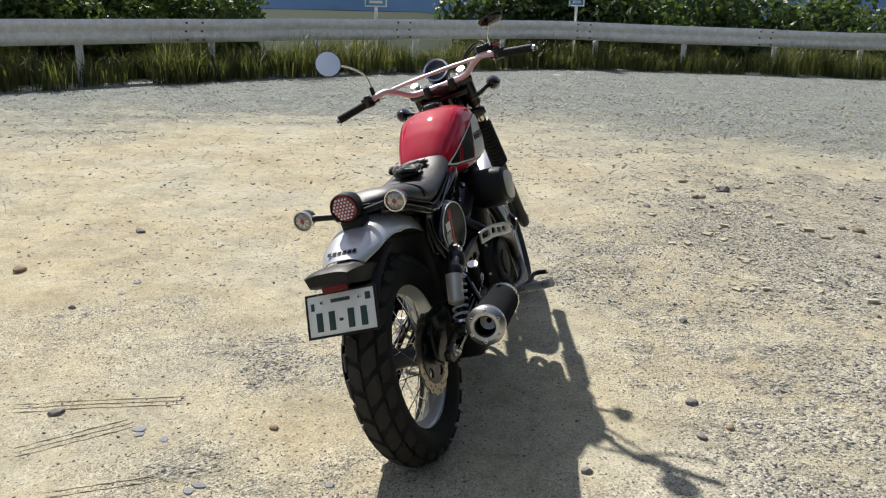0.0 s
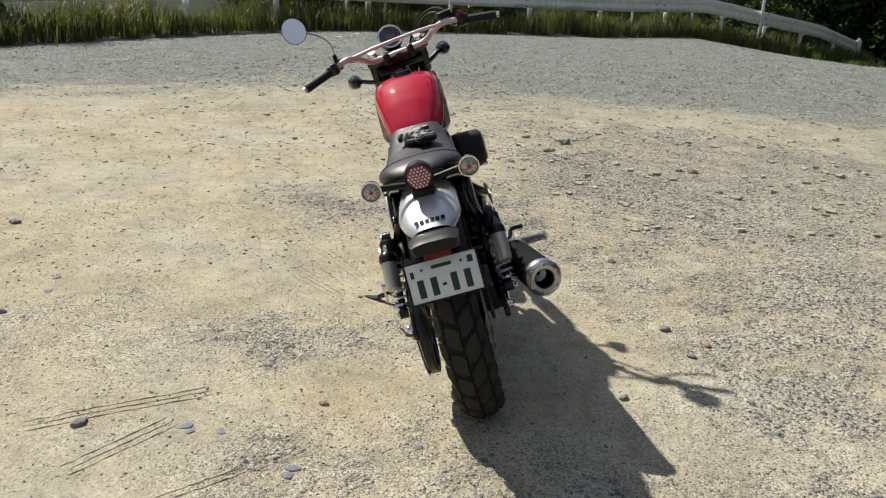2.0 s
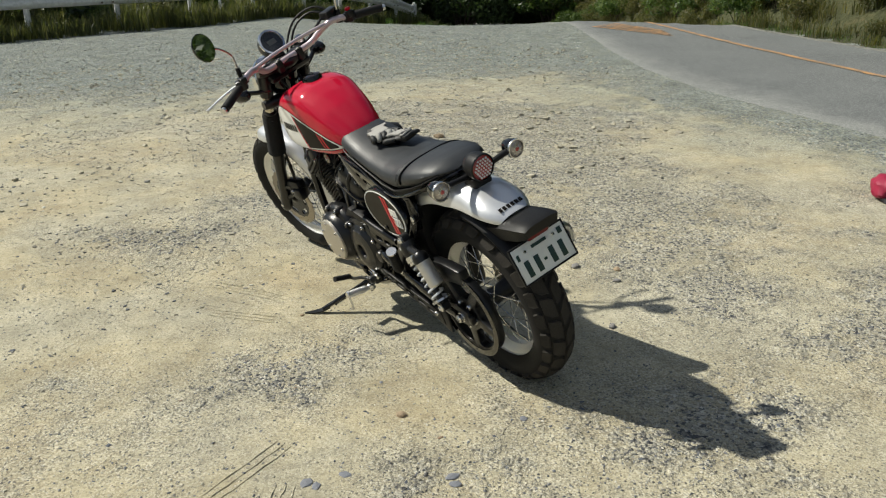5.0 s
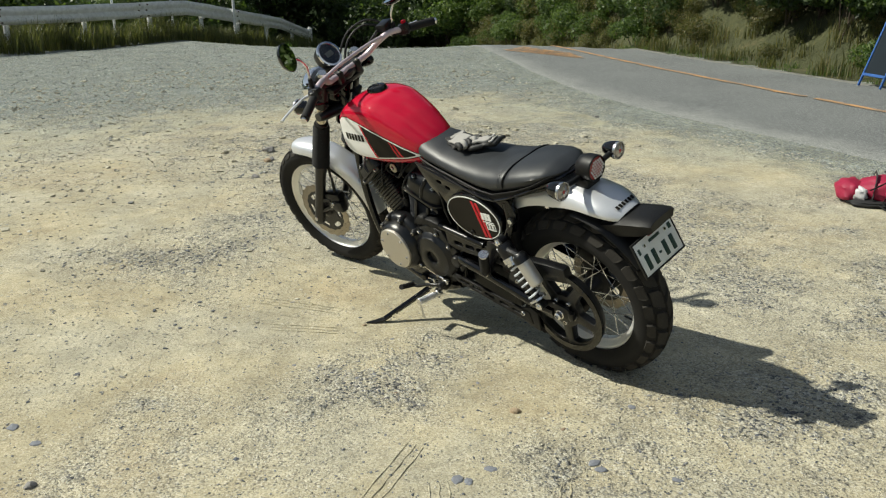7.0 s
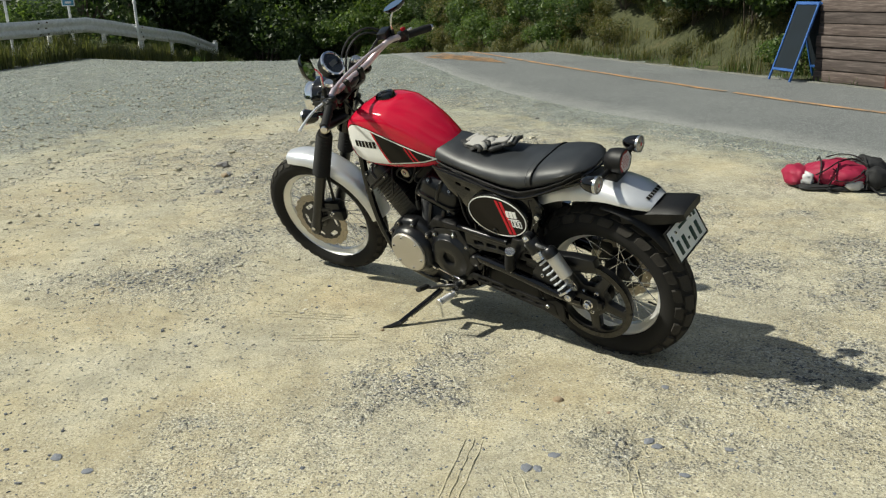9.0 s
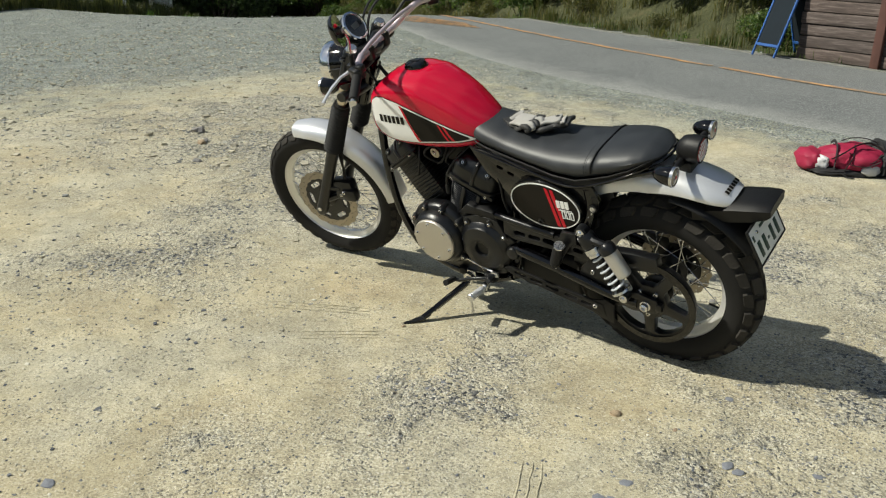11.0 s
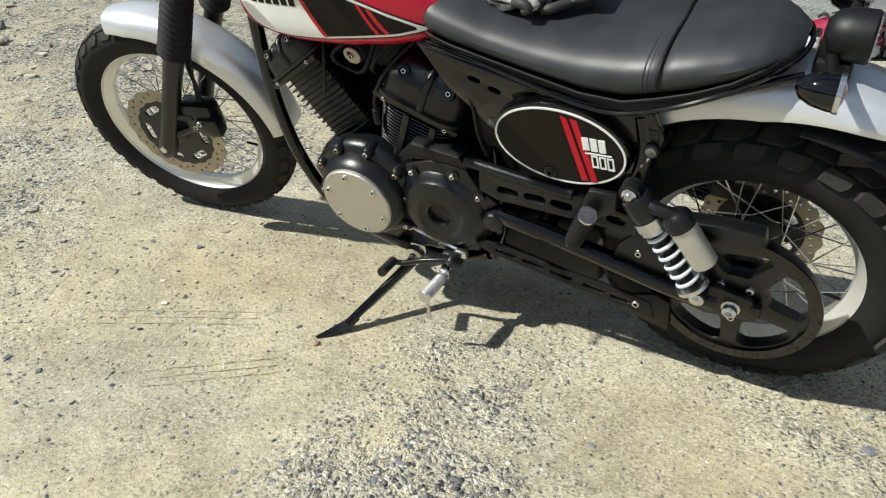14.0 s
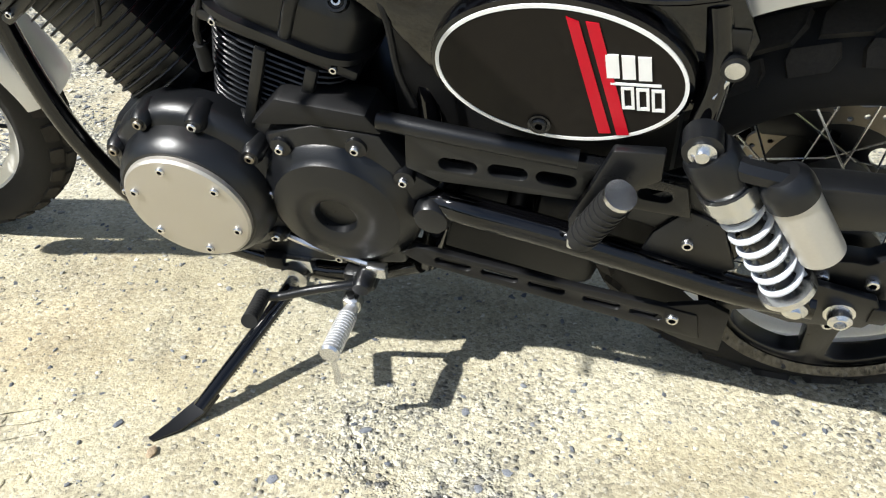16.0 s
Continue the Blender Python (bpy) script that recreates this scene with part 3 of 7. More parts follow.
def build_ground():
    rows = []
    radii = [0.06 * k for k in range(1, 100)]
    while radii[-1] < 1500:
        radii.append(radii[-1] * 1.045)
    n = 288
    for r in radii:
        rows.append([(0.3 + r * math.cos(2 * math.pi * k / n), 3.0 + r * math.sin(2 * math.pi * k / n)) for k in range(n)])
    rows = [[(x, y, land(x, y)) for x, y in row] for row in rows]
    bm = grid_mesh(rows, close_v=True)
    c = bm.verts.new((0.3, 3.0, land(0.3, 3.0)))
    bm.verts.ensure_lookup_table()
    for k in range(n):
        bm.faces.new((bm.verts[k], bm.verts[(k + 1) % n], c))
    bmesh.ops.recalc_face_normals(bm, faces=bm.faces)
    for f in bm.faces:
        m = f.calc_center_median()
        if -side_of(ROAD_FAR, m.x, m.y) > 0.15 or side_of(RAIL_LINE, m.x, m.y) > 0.2:
            f.material_index = 1
        if m.y > 32:
            f.material_index = 2
    g = link("ground", bm, [M_GROUND, M_BANK, M_SCRUB])
    for name, fn in (("gravel", gravel_mask), ("grey", grey_mask)):
        att = g.data.attributes.new(name, "FLOAT", "POINT")
        att.data.foreach_set("value", [fn(v.co.x, v.co.y) if v.co.x ** 2 + v.co.y ** 2 < 900 else 1.0 for v in g.data.vertices])
    tagged(g, "dusty ochre sand and grey gravel of a roadside lay-by", "ground", kind="structure")


build_ground()


def strip(a, b, lift, thick=0.0):
    """A band between two lines on the ground."""
    rows = [[(p.x, p.y, land(p.x, p.y) + lift), (q.x, q.y, land(q.x, q.y) + lift)] for p, q in zip(a, b)]
    return grid_mesh(rows)


def build_road():
    near, far = along(ROAD_NEAR, 0.15), along(ROAD_FAR, 0.15)
    rows, edge_at = [], []
    n = 320
    stops = (0, 0.03, 0.06, 0.1, 0.15, 0.22, 0.3, 0.45, 0.6, 0.75, 0.9, 1.0)
    for k in range(n):
        t = k / (n - 1)
        p, q = near[int(t * (len(near) - 1))], far[int(t * (len(far) - 1))]
        row = []
        for j, u in enumerate(stops):
            v = p.lerp(q, u)
            row.append((v.x, v.y, land(v.x, v.y) + (0.010 if j else -0.004)))
            edge_at.append(u)
        rows.append(row)
    r = link("road", grid_mesh(rows), M_ASPHALT)
    att = r.data.attributes.new("edge", "FLOAT", "POINT")
    att.data.foreach_set("value", edge_at)
    tagged(r, "worn grey asphalt road past the lay-by", "road", kind="structure")
    # the concrete edge beyond
    edge = along(ROAD_FAR, 0.3)
    out = [p + Vector((0.07, -0.045, 0)) for p in edge]
    rows = [[(p.x, p.y, land(p.x, p.y) + 0.004), (p.x, p.y, land(p.x, p.y) + 0.022), (q.x, q.y, land(p.x, p.y) + 0.022), (q.x, q.y, land(p.x, p.y) - 0.02)] for p, q in zip(edge, out)]
    tagged(link("kerb", grid_mesh(rows), M_CONCRETE, smooth=False), "pale low concrete edging along the road", "kerb", kind="structure")
    line = [(5.2, -1.7), (6.0, -0.3), (6.73, 1.04), (7.35, 1.99), (7.86, 2.68)], [(7.95, 2.8), (8.2, 3.14), (9.2, 4.42), (10.22, 5.7), (11.3, 6.95), (12.29, 8.09), (13.6, 9.7), (16, 12.6)]
    for l in line:
        mid = along(l, 0.25)
        rows = []
        for i, p in enumerate(mid):
            d = (mid[min(i + 1, len(mid) - 1)] - mid[max(i - 1, 0)]).normalized()
            s = Vector((-d.y, d.x, 0)) * 0.045
            z = land(p.x, p.y) + 0.018
            rows.append([(p.x - s.x, p.y - s.y, z), (p.x + s.x, p.y + s.y, z)])
        tagged(link("road_line", grid_mesh(rows), M_ORANGE), "worn orange centre line painted on asphalt", "road marking", group="orange road lines", kind="structure")
    for k in range(5):
        a = Vector((11.45, 9.0, 0)).lerp(Vector((12.2, 9.05, 0)), k / 4)
        b = Vector((10.75, 7.0, 0)).lerp(Vector((11.4, 7.55, 0)), k / 4)
        rows = []
        for i in range(9):
            p = a.lerp(b, i / 8)
            z = land(p.x, p.y) + 0.018
            rows.append([(p.x - 0.035, p.y + 0.015, z), (p.x + 0.035, p.y - 0.015, z)])
        tagged(link("hatch_line", grid_mesh(rows), M_ORANGE), "orange hatching stripe painted on asphalt", "road marking", group="orange hatching stripes", kind="structure")


build_road()


# ---- the motorcycle ----
BIKE = Matrix.Translation((0.3837, 1.9031, -0.02)) @ Matrix.Rotation(radians(78), 4, "Z") @ Matrix.Rotation(radians(-17.5), 4, "X")
bike = tagged(new("motorcycle"), "red and silver motorcycle, black engine, leaning on its side stand", "motorcycle")
bike.matrix_basis = BIKE
RAKE = radians(28.4)
UPF = Vector((-math.sin(RAKE), 0, math.cos(RAKE)))
FWD = Vector((math.cos(RAKE), 0, math.sin(RAKE)))
PIV = Vector((1.526, 0, 0.331))
STEER = Matrix.Translation(PIV) @ Matrix.Rotation(radians(10.3), 4, UPF) @ Matrix.Translation(-PIV)
AXLE_F, AXLE_R = Vector((1.558, 0, 0.349)), Vector((0, 0, 0.328))


def front(name, bm, mat, parent=None, label="", smooth=True):
    """A part that turns with the steering."""
    ob = part(name, bm, mat, parent or bike, label, smooth)
    if parent is None:
        ob.matrix_basis = STEER
    return ob


def tyre_profile(R, half, rim_r):
    pts = []
    for k in range(17):
        a = -math.pi * 0.62 + math.pi * 1.24 * k / 16
        pts.append((R - half * 0.86 + half * 0.86 * math.cos(a), half * math.sin(a) * (1.0 if abs(a) < 1.6 else 0.98)))
    pts = [(rim_r, -half * 0.62)] + [(max(r, rim_r), h) for r, h in pts] + [(rim_r, half * 0.62)]
    return pts


def tread(R, half, count, depth, rows):
    """Blocks on the tyre's crown: for each row the angle across, its width and length as parts of a pitch, its skew and its shift."""
    bm = bmesh.new()
    core = half * 0.86

    def place(th, ph, lift):
        r = R - core + (core + lift) * math.cos(ph)
        return Vector((r * math.cos(th), (half + lift) * math.sin(ph), r * math.sin(th)))

    for k in range(count):
        for mid, width, length, skew, shift in rows:
            th0 = 2 * math.pi * (k + shift) / count
            dl = math.pi / count * length
            ring = []
            for u, v in ((-1, -1), (-0.3, -1.1), (1, -0.8), (1.1, 0.9), (0.2, 1.1), (-0.9, 0.85)):
                ring.append((th0 + v * dl + skew * u * dl, mid + u * width / 2))
            low = [bm.verts.new(place(t, p, -0.002)) for t, p in ring]
            mt, mp = th0, mid
            top = [bm.verts.new(place(mt + (t - mt) * 0.9, mp + (p - mp) * 0.9, depth)) for t, p in ring]
            bm.faces.new(top)
            n = len(ring)
            for i in range(n):
                bm.faces.new((low[i], low[(i + 1) % n], top[(i + 1) % n], top[i]))
    bmesh.ops.recalc_face_normals(bm, faces=bm.faces)
    return bm


def disc_rotor(r_out, r_in, y, thick, waves=18, holes=36):
    """A wave-edged brake disc with drilled holes."""
    def ring(r0, amp):
        return [((r0 + amp * math.sin(waves * 2 * math.pi * k / 180)) * math.cos(2 * math.pi * k / 180), (r0 + amp * math.sin(waves * 2 * math.pi * k / 180)) * math.sin(2 * math.pi * k / 180)) for k in range(180)]
    hs = [ring(r_in, 0.002)]
    for k in range(holes):
        a = 2 * math.pi * k / holes
        rr = r_in + (r_out - r_in) * (0.3, 0.52, 0.74)[k % 3]
        hs.append(oval(rr * math.cos(a), rr * math.sin(a), 0.0042, 0.0042, n=8))
    return slab(ring(r_out, 0.003), y - thick / 2, y + thick / 2, hs)


def wheel(name, axle, R, half, rim_r, front_wheel, pitch_rows, count, depth):
    """Spoked wheel: tyre with tread, rim, hub, spokes, disc."""
    T = Matrix.Translation(axle)
    root = tagged(new(name), "")
    root.parent = bike
    root.matrix_basis = (STEER @ T) if front_wheel else T
    ty = part("tyre", lathe(tyre_profile(R, half, rim_r), 96), M_RUBBER, root, "black block-tread tyre")
    tr = part("tread", tread(R, half, count, depth, pitch_rows), M_TREAD, ty, "worn tread blocks", smooth=False)
    tr["kind"] = "stuff"
    w = half * 0.62
    part("rim", lathe([(rim_r + 0.008, -w - 0.004), (rim_r + 0.012, -w), (rim_r + 0.004, -w + 0.005), (rim_r - 0.006, -w + 0.01), (rim_r - 0.014, -w * 0.45), (rim_r - 0.024, -w * 0.25), (rim_r - 0.024, w * 0.25), (rim_r - 0.014, w * 0.45), (rim_r - 0.006, w - 0.01), (rim_r + 0.004, w - 0.005), (rim_r + 0.012, w), (rim_r + 0.008, w + 0.004), (rim_r - 0.002, w * 0.8), (rim_r - 0.012, 0), (rim_r - 0.002, -w * 0.8)], 96, closed=True), M_ALU, root, "polished aluminium rim")
    hub_r = 0.046 if front_wheel else 0.055
    hw = 0.055 if front_wheel else 0.065
    part("hub", lathe([(0.012, -hw - 0.015), (0.03, -hw - 0.012), (hub_r, -hw), (hub_r, -hw + 0.008), (hub_r * 0.65, -hw + 0.02), (hub_r * 0.55, 0), (hub_r * 0.65, hw - 0.02), (hub_r, hw - 0.008), (hub_r, hw), (0.03, hw + 0.012), (0.012, hw + 0.015)], 32), M_SATIN, root)
    ns = 36
    for k in range(ns):
        side = 1 if k % 2 else -1
        lean = 1 if (k // 2) % 2 else -1
        a = 2 * math.pi * k / ns
        b = a + lean * radians(52)
        p = (hub_r * math.cos(b), side * hw * 0.9, hub_r * math.sin(b))
        q = ((rim_r - 0.022) * math.cos(a), side * 0.008, (rim_r - 0.022) * math.sin(a))
        part("spoke", tube([p, q], 0.0017, 5), M_STEEL, root)
    a = radians(200)
    part("valve", tube([((rim_r - 0.02) * math.cos(a), 0, (rim_r - 0.02) * math.sin(a)), ((rim_r - 0.06) * math.cos(a), 0.006, (rim_r - 0.06) * math.sin(a))], 0.004, 8), M_MATTE, root)
    return root


ROWS_R = [(-0.33, 0.60, 0.84, 0.40, 0.0), (0.33, 0.60, 0.84, -0.40, 0.5), (-0.93, 0.46, 0.72, 0.25, 0.42), (0.93, 0.46, 0.72, -0.25, 0.92)]
ROWS_F = [(-0.28, 0.46, 0.78, 0.5, 0.0), (0.28, 0.46, 0.78, -0.5, 0.5), (-0.85, 0.52, 0.72, 0.25, 0.45), (0.85, 0.52, 0.72, -0.25, 0.95)]
rear_wheel = wheel("rear_wheel", AXLE_R, 0.328, 0.07, 0.225, False, ROWS_R, 25, 0.009)
front_wheel = wheel("front_wheel", AXLE_F, 0.331, 0.05, 0.247, True, ROWS_F, 34, 0.004)
part("brake_disc", disc_rotor(0.149, 0.114, 0.062, 0.005), M_DISC, front_wheel, "wave-edged drilled steel disc")
part("disc_carrier", slab(oval(0, 0, 0.1165, 0.1165, n=60), 0.058, 0.064, [slot(0.088 * math.cos(a), 0.088 * math.sin(a), 0.062, 0.022, a + 1.57) for a in [2 * math.pi * k / 6 for k in range(6)]]), M_SATIN, front_wheel)
part("brake_disc", disc_rotor(0.128, 0.092, -0.085, 0.005), M_DISC, rear_wheel, "wave-edged drilled steel disc")
part("disc_carrier", slab(oval(0, 0, 0.094, 0.094, n=60), -0.09, -0.082, [slot(0.07 * math.cos(a), 0.07 * math.sin(a), 0.04, 0.028, a + 1.57) for a in [2 * math.pi * k / 5 for k in range(5)]]), M_SATIN, rear_wheel)
# the belt pulley, a spoked black ring
pr = 0.158


def sector(r0, r1, mid, half, n=10):
    """A window between two spokes, its corners rounded."""
    out = []
    for r, sgn in ((r1, 1), (r0, -1)):
        for k in range(n + 1):
            u = sgn * (-1 + 2 * k / n)
            rr = r - (r - (r0 + r1) / 2) * 0.28 * max(0, abs(u) - 0.75) / 0.25
            a = mid + u * (half if r == r1 else half * 0.74)
            out.append((rr * math.cos(a), rr * math.sin(a)))
    return out


pul = part("belt_pulley", slab(oval(0, 0, pr, pr, n=72), 0.108, 0.138, [sector(0.066, 0.137, 2 * math.pi * k / 5 + 0.3, radians(28.5)) for k in range(5)], 0.003), M_SATIN, rear_wheel, "black five-spoke belt pulley")
part("pulley_flange", lathe([(pr - 0.012, 0.140), (pr + 0.008, 0.141), (pr + 0.008, 0.1445), (pr - 0.014, 0.1445)], 72, closed=True), M_GLOSS, pul)
for k in range(5):
    a = 2 * math.pi * k / 5 + 0.93
    part("bolt", bolt((0.048 * math.cos(a), 0.140, 0.048 * math.sin(a)), 0.009, 0.008), M_STEEL, pul)

# ---- tank ----
TANK = [(0.600, 0.842, 0.800, 0.045), (0.625, 0.872, 0.785, 0.078), (0.66, 0.902, 0.770, 0.099), (0.72, 0.947, 0.754, 0.117), (0.79, 0.984, 0.744, 0.129), (0.86, 1.011, 0.738, 0.139), (0.93, 1.017, 0.737, 0.144), (0.985, 1.012, 0.742, 0.146), (1.03, 0.998, 0.752, 0.144), (1.065, 0.974, 0.770, 0.138), (1.092, 0.945, 0.795, 0.122), (1.108, 0.908, 0.828, 0.08)]


def tank_y(x, z):
    top, bot, w = interp(TANK, x)
    zw = bot + 0.30 * (top - bot)
    if z >= zw:
        u = min(1, (z - zw) / (top - zw))
        flat = 3.6 + 5.4 * min(1, max(0, (x - 0.66) / 0.2))
        return w * (1 - 0.05 * u) * max(0.0, 1 - u ** flat) ** 0.50
    u = min(1, (zw - z) / (zw - bot))
    return w * max(0.0, 1 - u ** 3.6) ** 0.36


def tank_mesh():
    rows = []
    n = 26
    for i in range(49):
        x = 0.600 + (1.108 - 0.600) * i / 48
        top, bot, w = interp(TANK, x)
        half = []
        for k in range(n + 1):
            z = bot + (top - bot) * (0.5 - 0.5 * math.cos(math.pi * k / n))
            half.append((x, tank_y(x, z), z))
        rows.append(half + [(x, -y, z) for x, y, z in half[-2:0:-1]])
    bm = grid_mesh(rows, close_v=True, caps=True)
    for _ in range(3):
        bmesh.ops.smooth_vert(bm, verts=bm.verts, factor=0.4, use_axis_x=True, use_axis_y=True, use_axis_z=True)
    return bm


tank = part("fuel_tank", tank_mesh(), M_RED, bike, "glossy red fuel tank with white and black side panels")


def decal_top(x):
    return interp([(0.640, 0.811), (0.74, 0.854), (0.86, 0.902), (0.94, 0.931), (1.0, 0.945), (1.04, 0.940), (1.063, 0.922), (1.076, 0.890)], x)[0]


def decal_bot(x):
    return interp([(0.640, 0.810), (0.70, 0.798), (0.86, 0.783), (0.95, 0.780), (1.0, 0.786), (1.04, 0.804), (1.063, 0.835), (1.076, 0.870)], x)[0]


def decal(x_low, x_high, inset, lift, side):
    """A patch on the tank's side between two slanting edges, each given as (x at the bottom, x at the top)."""
    rows = []
    for i in range(33):
        s = i / 32
        row = []
        for k in range(13):
            v = k / 12
            x = (x_low[0] + (x_low[1] - x_low[0]) * v) * (1 - s) + (x_high[0] + (x_high[1] - x_high[0]) * v) * s
            b, t = decal_bot(x) + inset, decal_top(x) - inset
            if t < b:
                t = b = (t + b) / 2
            z = b + (t - b) * v
            row.append((x, (tank_y(x, z) + lift) * side, z))
        rows.append(row)
    return grid_mesh(rows)


for sd in (1, -1):
    part("panel_border", decal((0.630, 0.630), (1.082, 1.082), -0.003, 0.0010, sd), M_BLACKDECAL, tank)
    d = part("side_panel", decal((0.642, 0.642), (1.075, 1.075), 0.0, 0.0016, sd), M_WHITE, tank, "white painted side panel")
    part("black_field", decal((0.665, 0.665), (0.856, 0.920), 0.0055, 0.0024, sd), M_BLACKDECAL, d, "black painted triangle")
    part("red_stripe", decal((0.856, 0.920), (0.866, 0.930), 0.004, 0.0026, sd), M_REDDECAL, d)
    part("red_stripe", decal((0.716, 0.752), (0.727, 0.763), 0.006, 0.0032, sd), M_REDDECAL, d)
    part("red_stripe", decal((0.738, 0.774), (0.746, 0.782), 0.006, 0.0032, sd), M_REDDECAL, d)
    for k in range(6):
        x = 0.918 + 0.0195 * k
        rows = [[(x + u * 0.0145 + (z - 0.864) * 0.06, (tank_y(x + u * 0.0145, z) + 0.0026) * sd, z) for z in (0.850, 0.864, 0.878)] for u in (0, 0.5, 1)]
        part("emblem_bar", grid_mesh(rows), M_BLACKDECAL, d)

cap = part("filler_cap", lathe([(0.0, 0.019), (0.022, 0.0185), (0.036, 0.014), (0.041, 0.005), (0.0415, -0.012)], 40, "Z"), M_GLOSS, tank, "black locking filler cap")
cap.matrix_basis = pose(0.937, 0, 1.014, 0, 3, 0)
part("lock_flap", box((0, 0, 0.0195), (0.034, 0.013, 0.005), 0.002), M_SATIN, cap)
part("cap_ring", lathe([(0.041, -0.004), (0.046, -0.002), (0.047, -0.008), (0.041, -0.012)], 40, "Z", closed=True), M_GLOSS, cap)

# ---- seat ----
SEAT = [(0.690, 0.846, 0.812, 0.045), (0.675, 0.862, 0.800, 0.078), (0.645, 0.868, 0.790, 0.098), (0.60, 0.858, 0.780, 0.106), (0.52, 0.840, 0.767, 0.114), (0.42, 0.829, 0.752, 0.124), (0.32, 0.828, 0.738, 0.134), (0.24, 0.836, 0.738, 0.139), (0.18, 0.848, 0.756, 0.140), (0.12, 0.860, 0.775, 0.136), (0.06, 0.868, 0.798, 0.124), (0.02, 0.867, 0.818, 0.106), (-0.012, 0.857, 0.832, 0.076), (-0.028, 0.848, 0.840, 0.04)]


def seat_mesh():
    rows = []
    for i in range(61):
        x = 0.690 + (-0.028 - 0.690) * i / 60
        top, bot, w = interp(SEAT, x)
        if abs(x - 0.178) < 0.006:
            top -= 0.004
            w -= 0.004
        row = []
        for k in range(32):
            a = 2 * math.pi * k / 32
            c, s = math.cos(a), math.sin(a)
            y = w * math.copysign(abs(c) ** 0.62, c)
            h = (top - bot) / 2
            z = (top + bot) / 2 + h * math.copysign(abs(s) ** 0.7, s)
            z -= 0.010 * (y / w) ** 2 * (s > 0)
            row.append((x, y, z))
        rows.append(row)
    return grid_mesh(rows, close_v=True, caps=True)


seat = part("seat", seat_mesh(), M_SEAT, bike, "long black vinyl bench seat with a cross seam")
pip = []
for sd in (1, -1):
    pip += [tube([(x, sd * (interp(SEAT, x)[2] + 0.0005), interp(SEAT, x)[1] + 0.012) for x in [0.66 - 0.02 * k for k in range(34)]], 0.0028, 6)]
part("piping", join(*pip), M_MATTE, seat)


def seat_ring(x, lift):
    """The seat's upper outline across, at x, a little outside its skin."""
    top, bot, w = interp(SEAT, x)
    out = []
    for k in range(41):
        a = math.pi * (-0.06 + 1.12 * k / 40)
        c, sn = math.cos(a), math.sin(a)
        y = w * math.copysign(abs(c) ** 0.62, c)
        z = (top + bot) / 2 + (top - bot) / 2 * math.copysign(abs(sn) ** 0.7, sn) - 0.010 * (y / w) ** 2 * (sn > 0)
        out.append((x - 0.008 * (1 - abs(y) / w), y * (1 + lift / w), z + lift * max(0, sn)))
    return out


part("seam", tube(seat_ring(0.181, 0.0004), 0.0030, 6), M_MATTE, seat)
part("seam", tube(seat_ring(0.206, -0.0002), 0.0016, 6), M_SEAT, seat)
part("stitching", tube(seat_ring(0.198, -0.0004), 0.0012, 6), M_SEAT, seat)
part("seat_pan", grid_mesh([[(x, y, interp(SEAT, x)[1] + dz) for y, dz in ((-1, 0.006), (-1, -0.016), (0, -0.02), (1, -0.016), (1, 0.006)) for y in [y * (interp(SEAT, x)[2] - 0.010)]] for x in [0.66 - 0.03 * k for k in range(23)]], close_v=True, caps=True), M_MATTE, seat)
part("seat_base", tube([(0.62, 0.105, 0.782), (0.45, 0.124, 0.752), (0.33, 0.136, 0.728), (0.24, 0.143, 0.728), (0.14, 0.142, 0.762), (0.05, 0.120, 0.80), (-0.015, 0.075, 0.828), (-0.036, 0, 0.834), (-0.015, -0.075, 0.828), (0.05, -0.120, 0.80), (0.14, -0.142, 0.762), (0.24, -0.143, 0.728), (0.33, -0.136, 0.728), (0.45, -0.124, 0.752), (0.62, -0.105, 0.782)], 0.0048, 8, 4), M_GLOSS, seat)

# ---- rear fender, tail piece, plate ----
def fender_mesh(centre, R, a0, a1, half, drop, n=40, thick=0.003, flare=None):
    """A mudguard: an arc round the axle from angle a0 to a1 (from straight up, backwards), with turned-down sides."""
    outer, inner = [], []
    for i in range(n + 1):
        t = i / n
        a = radians(a0 + (a1 - a0) * t)
        w, dr = (flare(t) if flare else (half, drop))
        o, inn = [], []
        for k in range(21):
            u = -1 + 2 * k / 20
            y = w * math.sin(u * 1.25) / math.sin(1.25)
            d = dr * (abs(u) ** 2.6)
            for lst, th in ((o, 0), (inn, thick)):
                r = R - d - th
                lst.append((centre[0] - r * math.sin(a), y * (1 - th), centre[2] + r * math.cos(a)))
        outer.append(o)
        inner.append(inn)
    rows = [o + i[::-1] for o, i in zip(outer, inner)]
    return grid_mesh(rows, close_v=True, caps=True)


rf = part("rear_fender", fender_mesh(AXLE_R, 0.470, -42, 31, 0.094, 0.065, flare=lambda t: (0.094 - 0.034 * max(0, (t - 0.8) / 0.2) ** 2.5, 0.070 - 0.045 * max(0, t - 0.55) / 0.45)), M_SILVER, bike, "silver painted rear mudguard")
for k in range(6):
    y = 0.040 - 0.0158 * k
    rows = [[(-0.4715 * math.sin(radians(a)), y + u * 0.012, 0.328 + 0.4715 * math.cos(radians(a))) for a in (26.6, 27.5, 28.4)] for u in (-0.5, 0, 0.5)]
    part("emblem_bar", grid_mesh(rows), M_BLACKDECAL, rf)


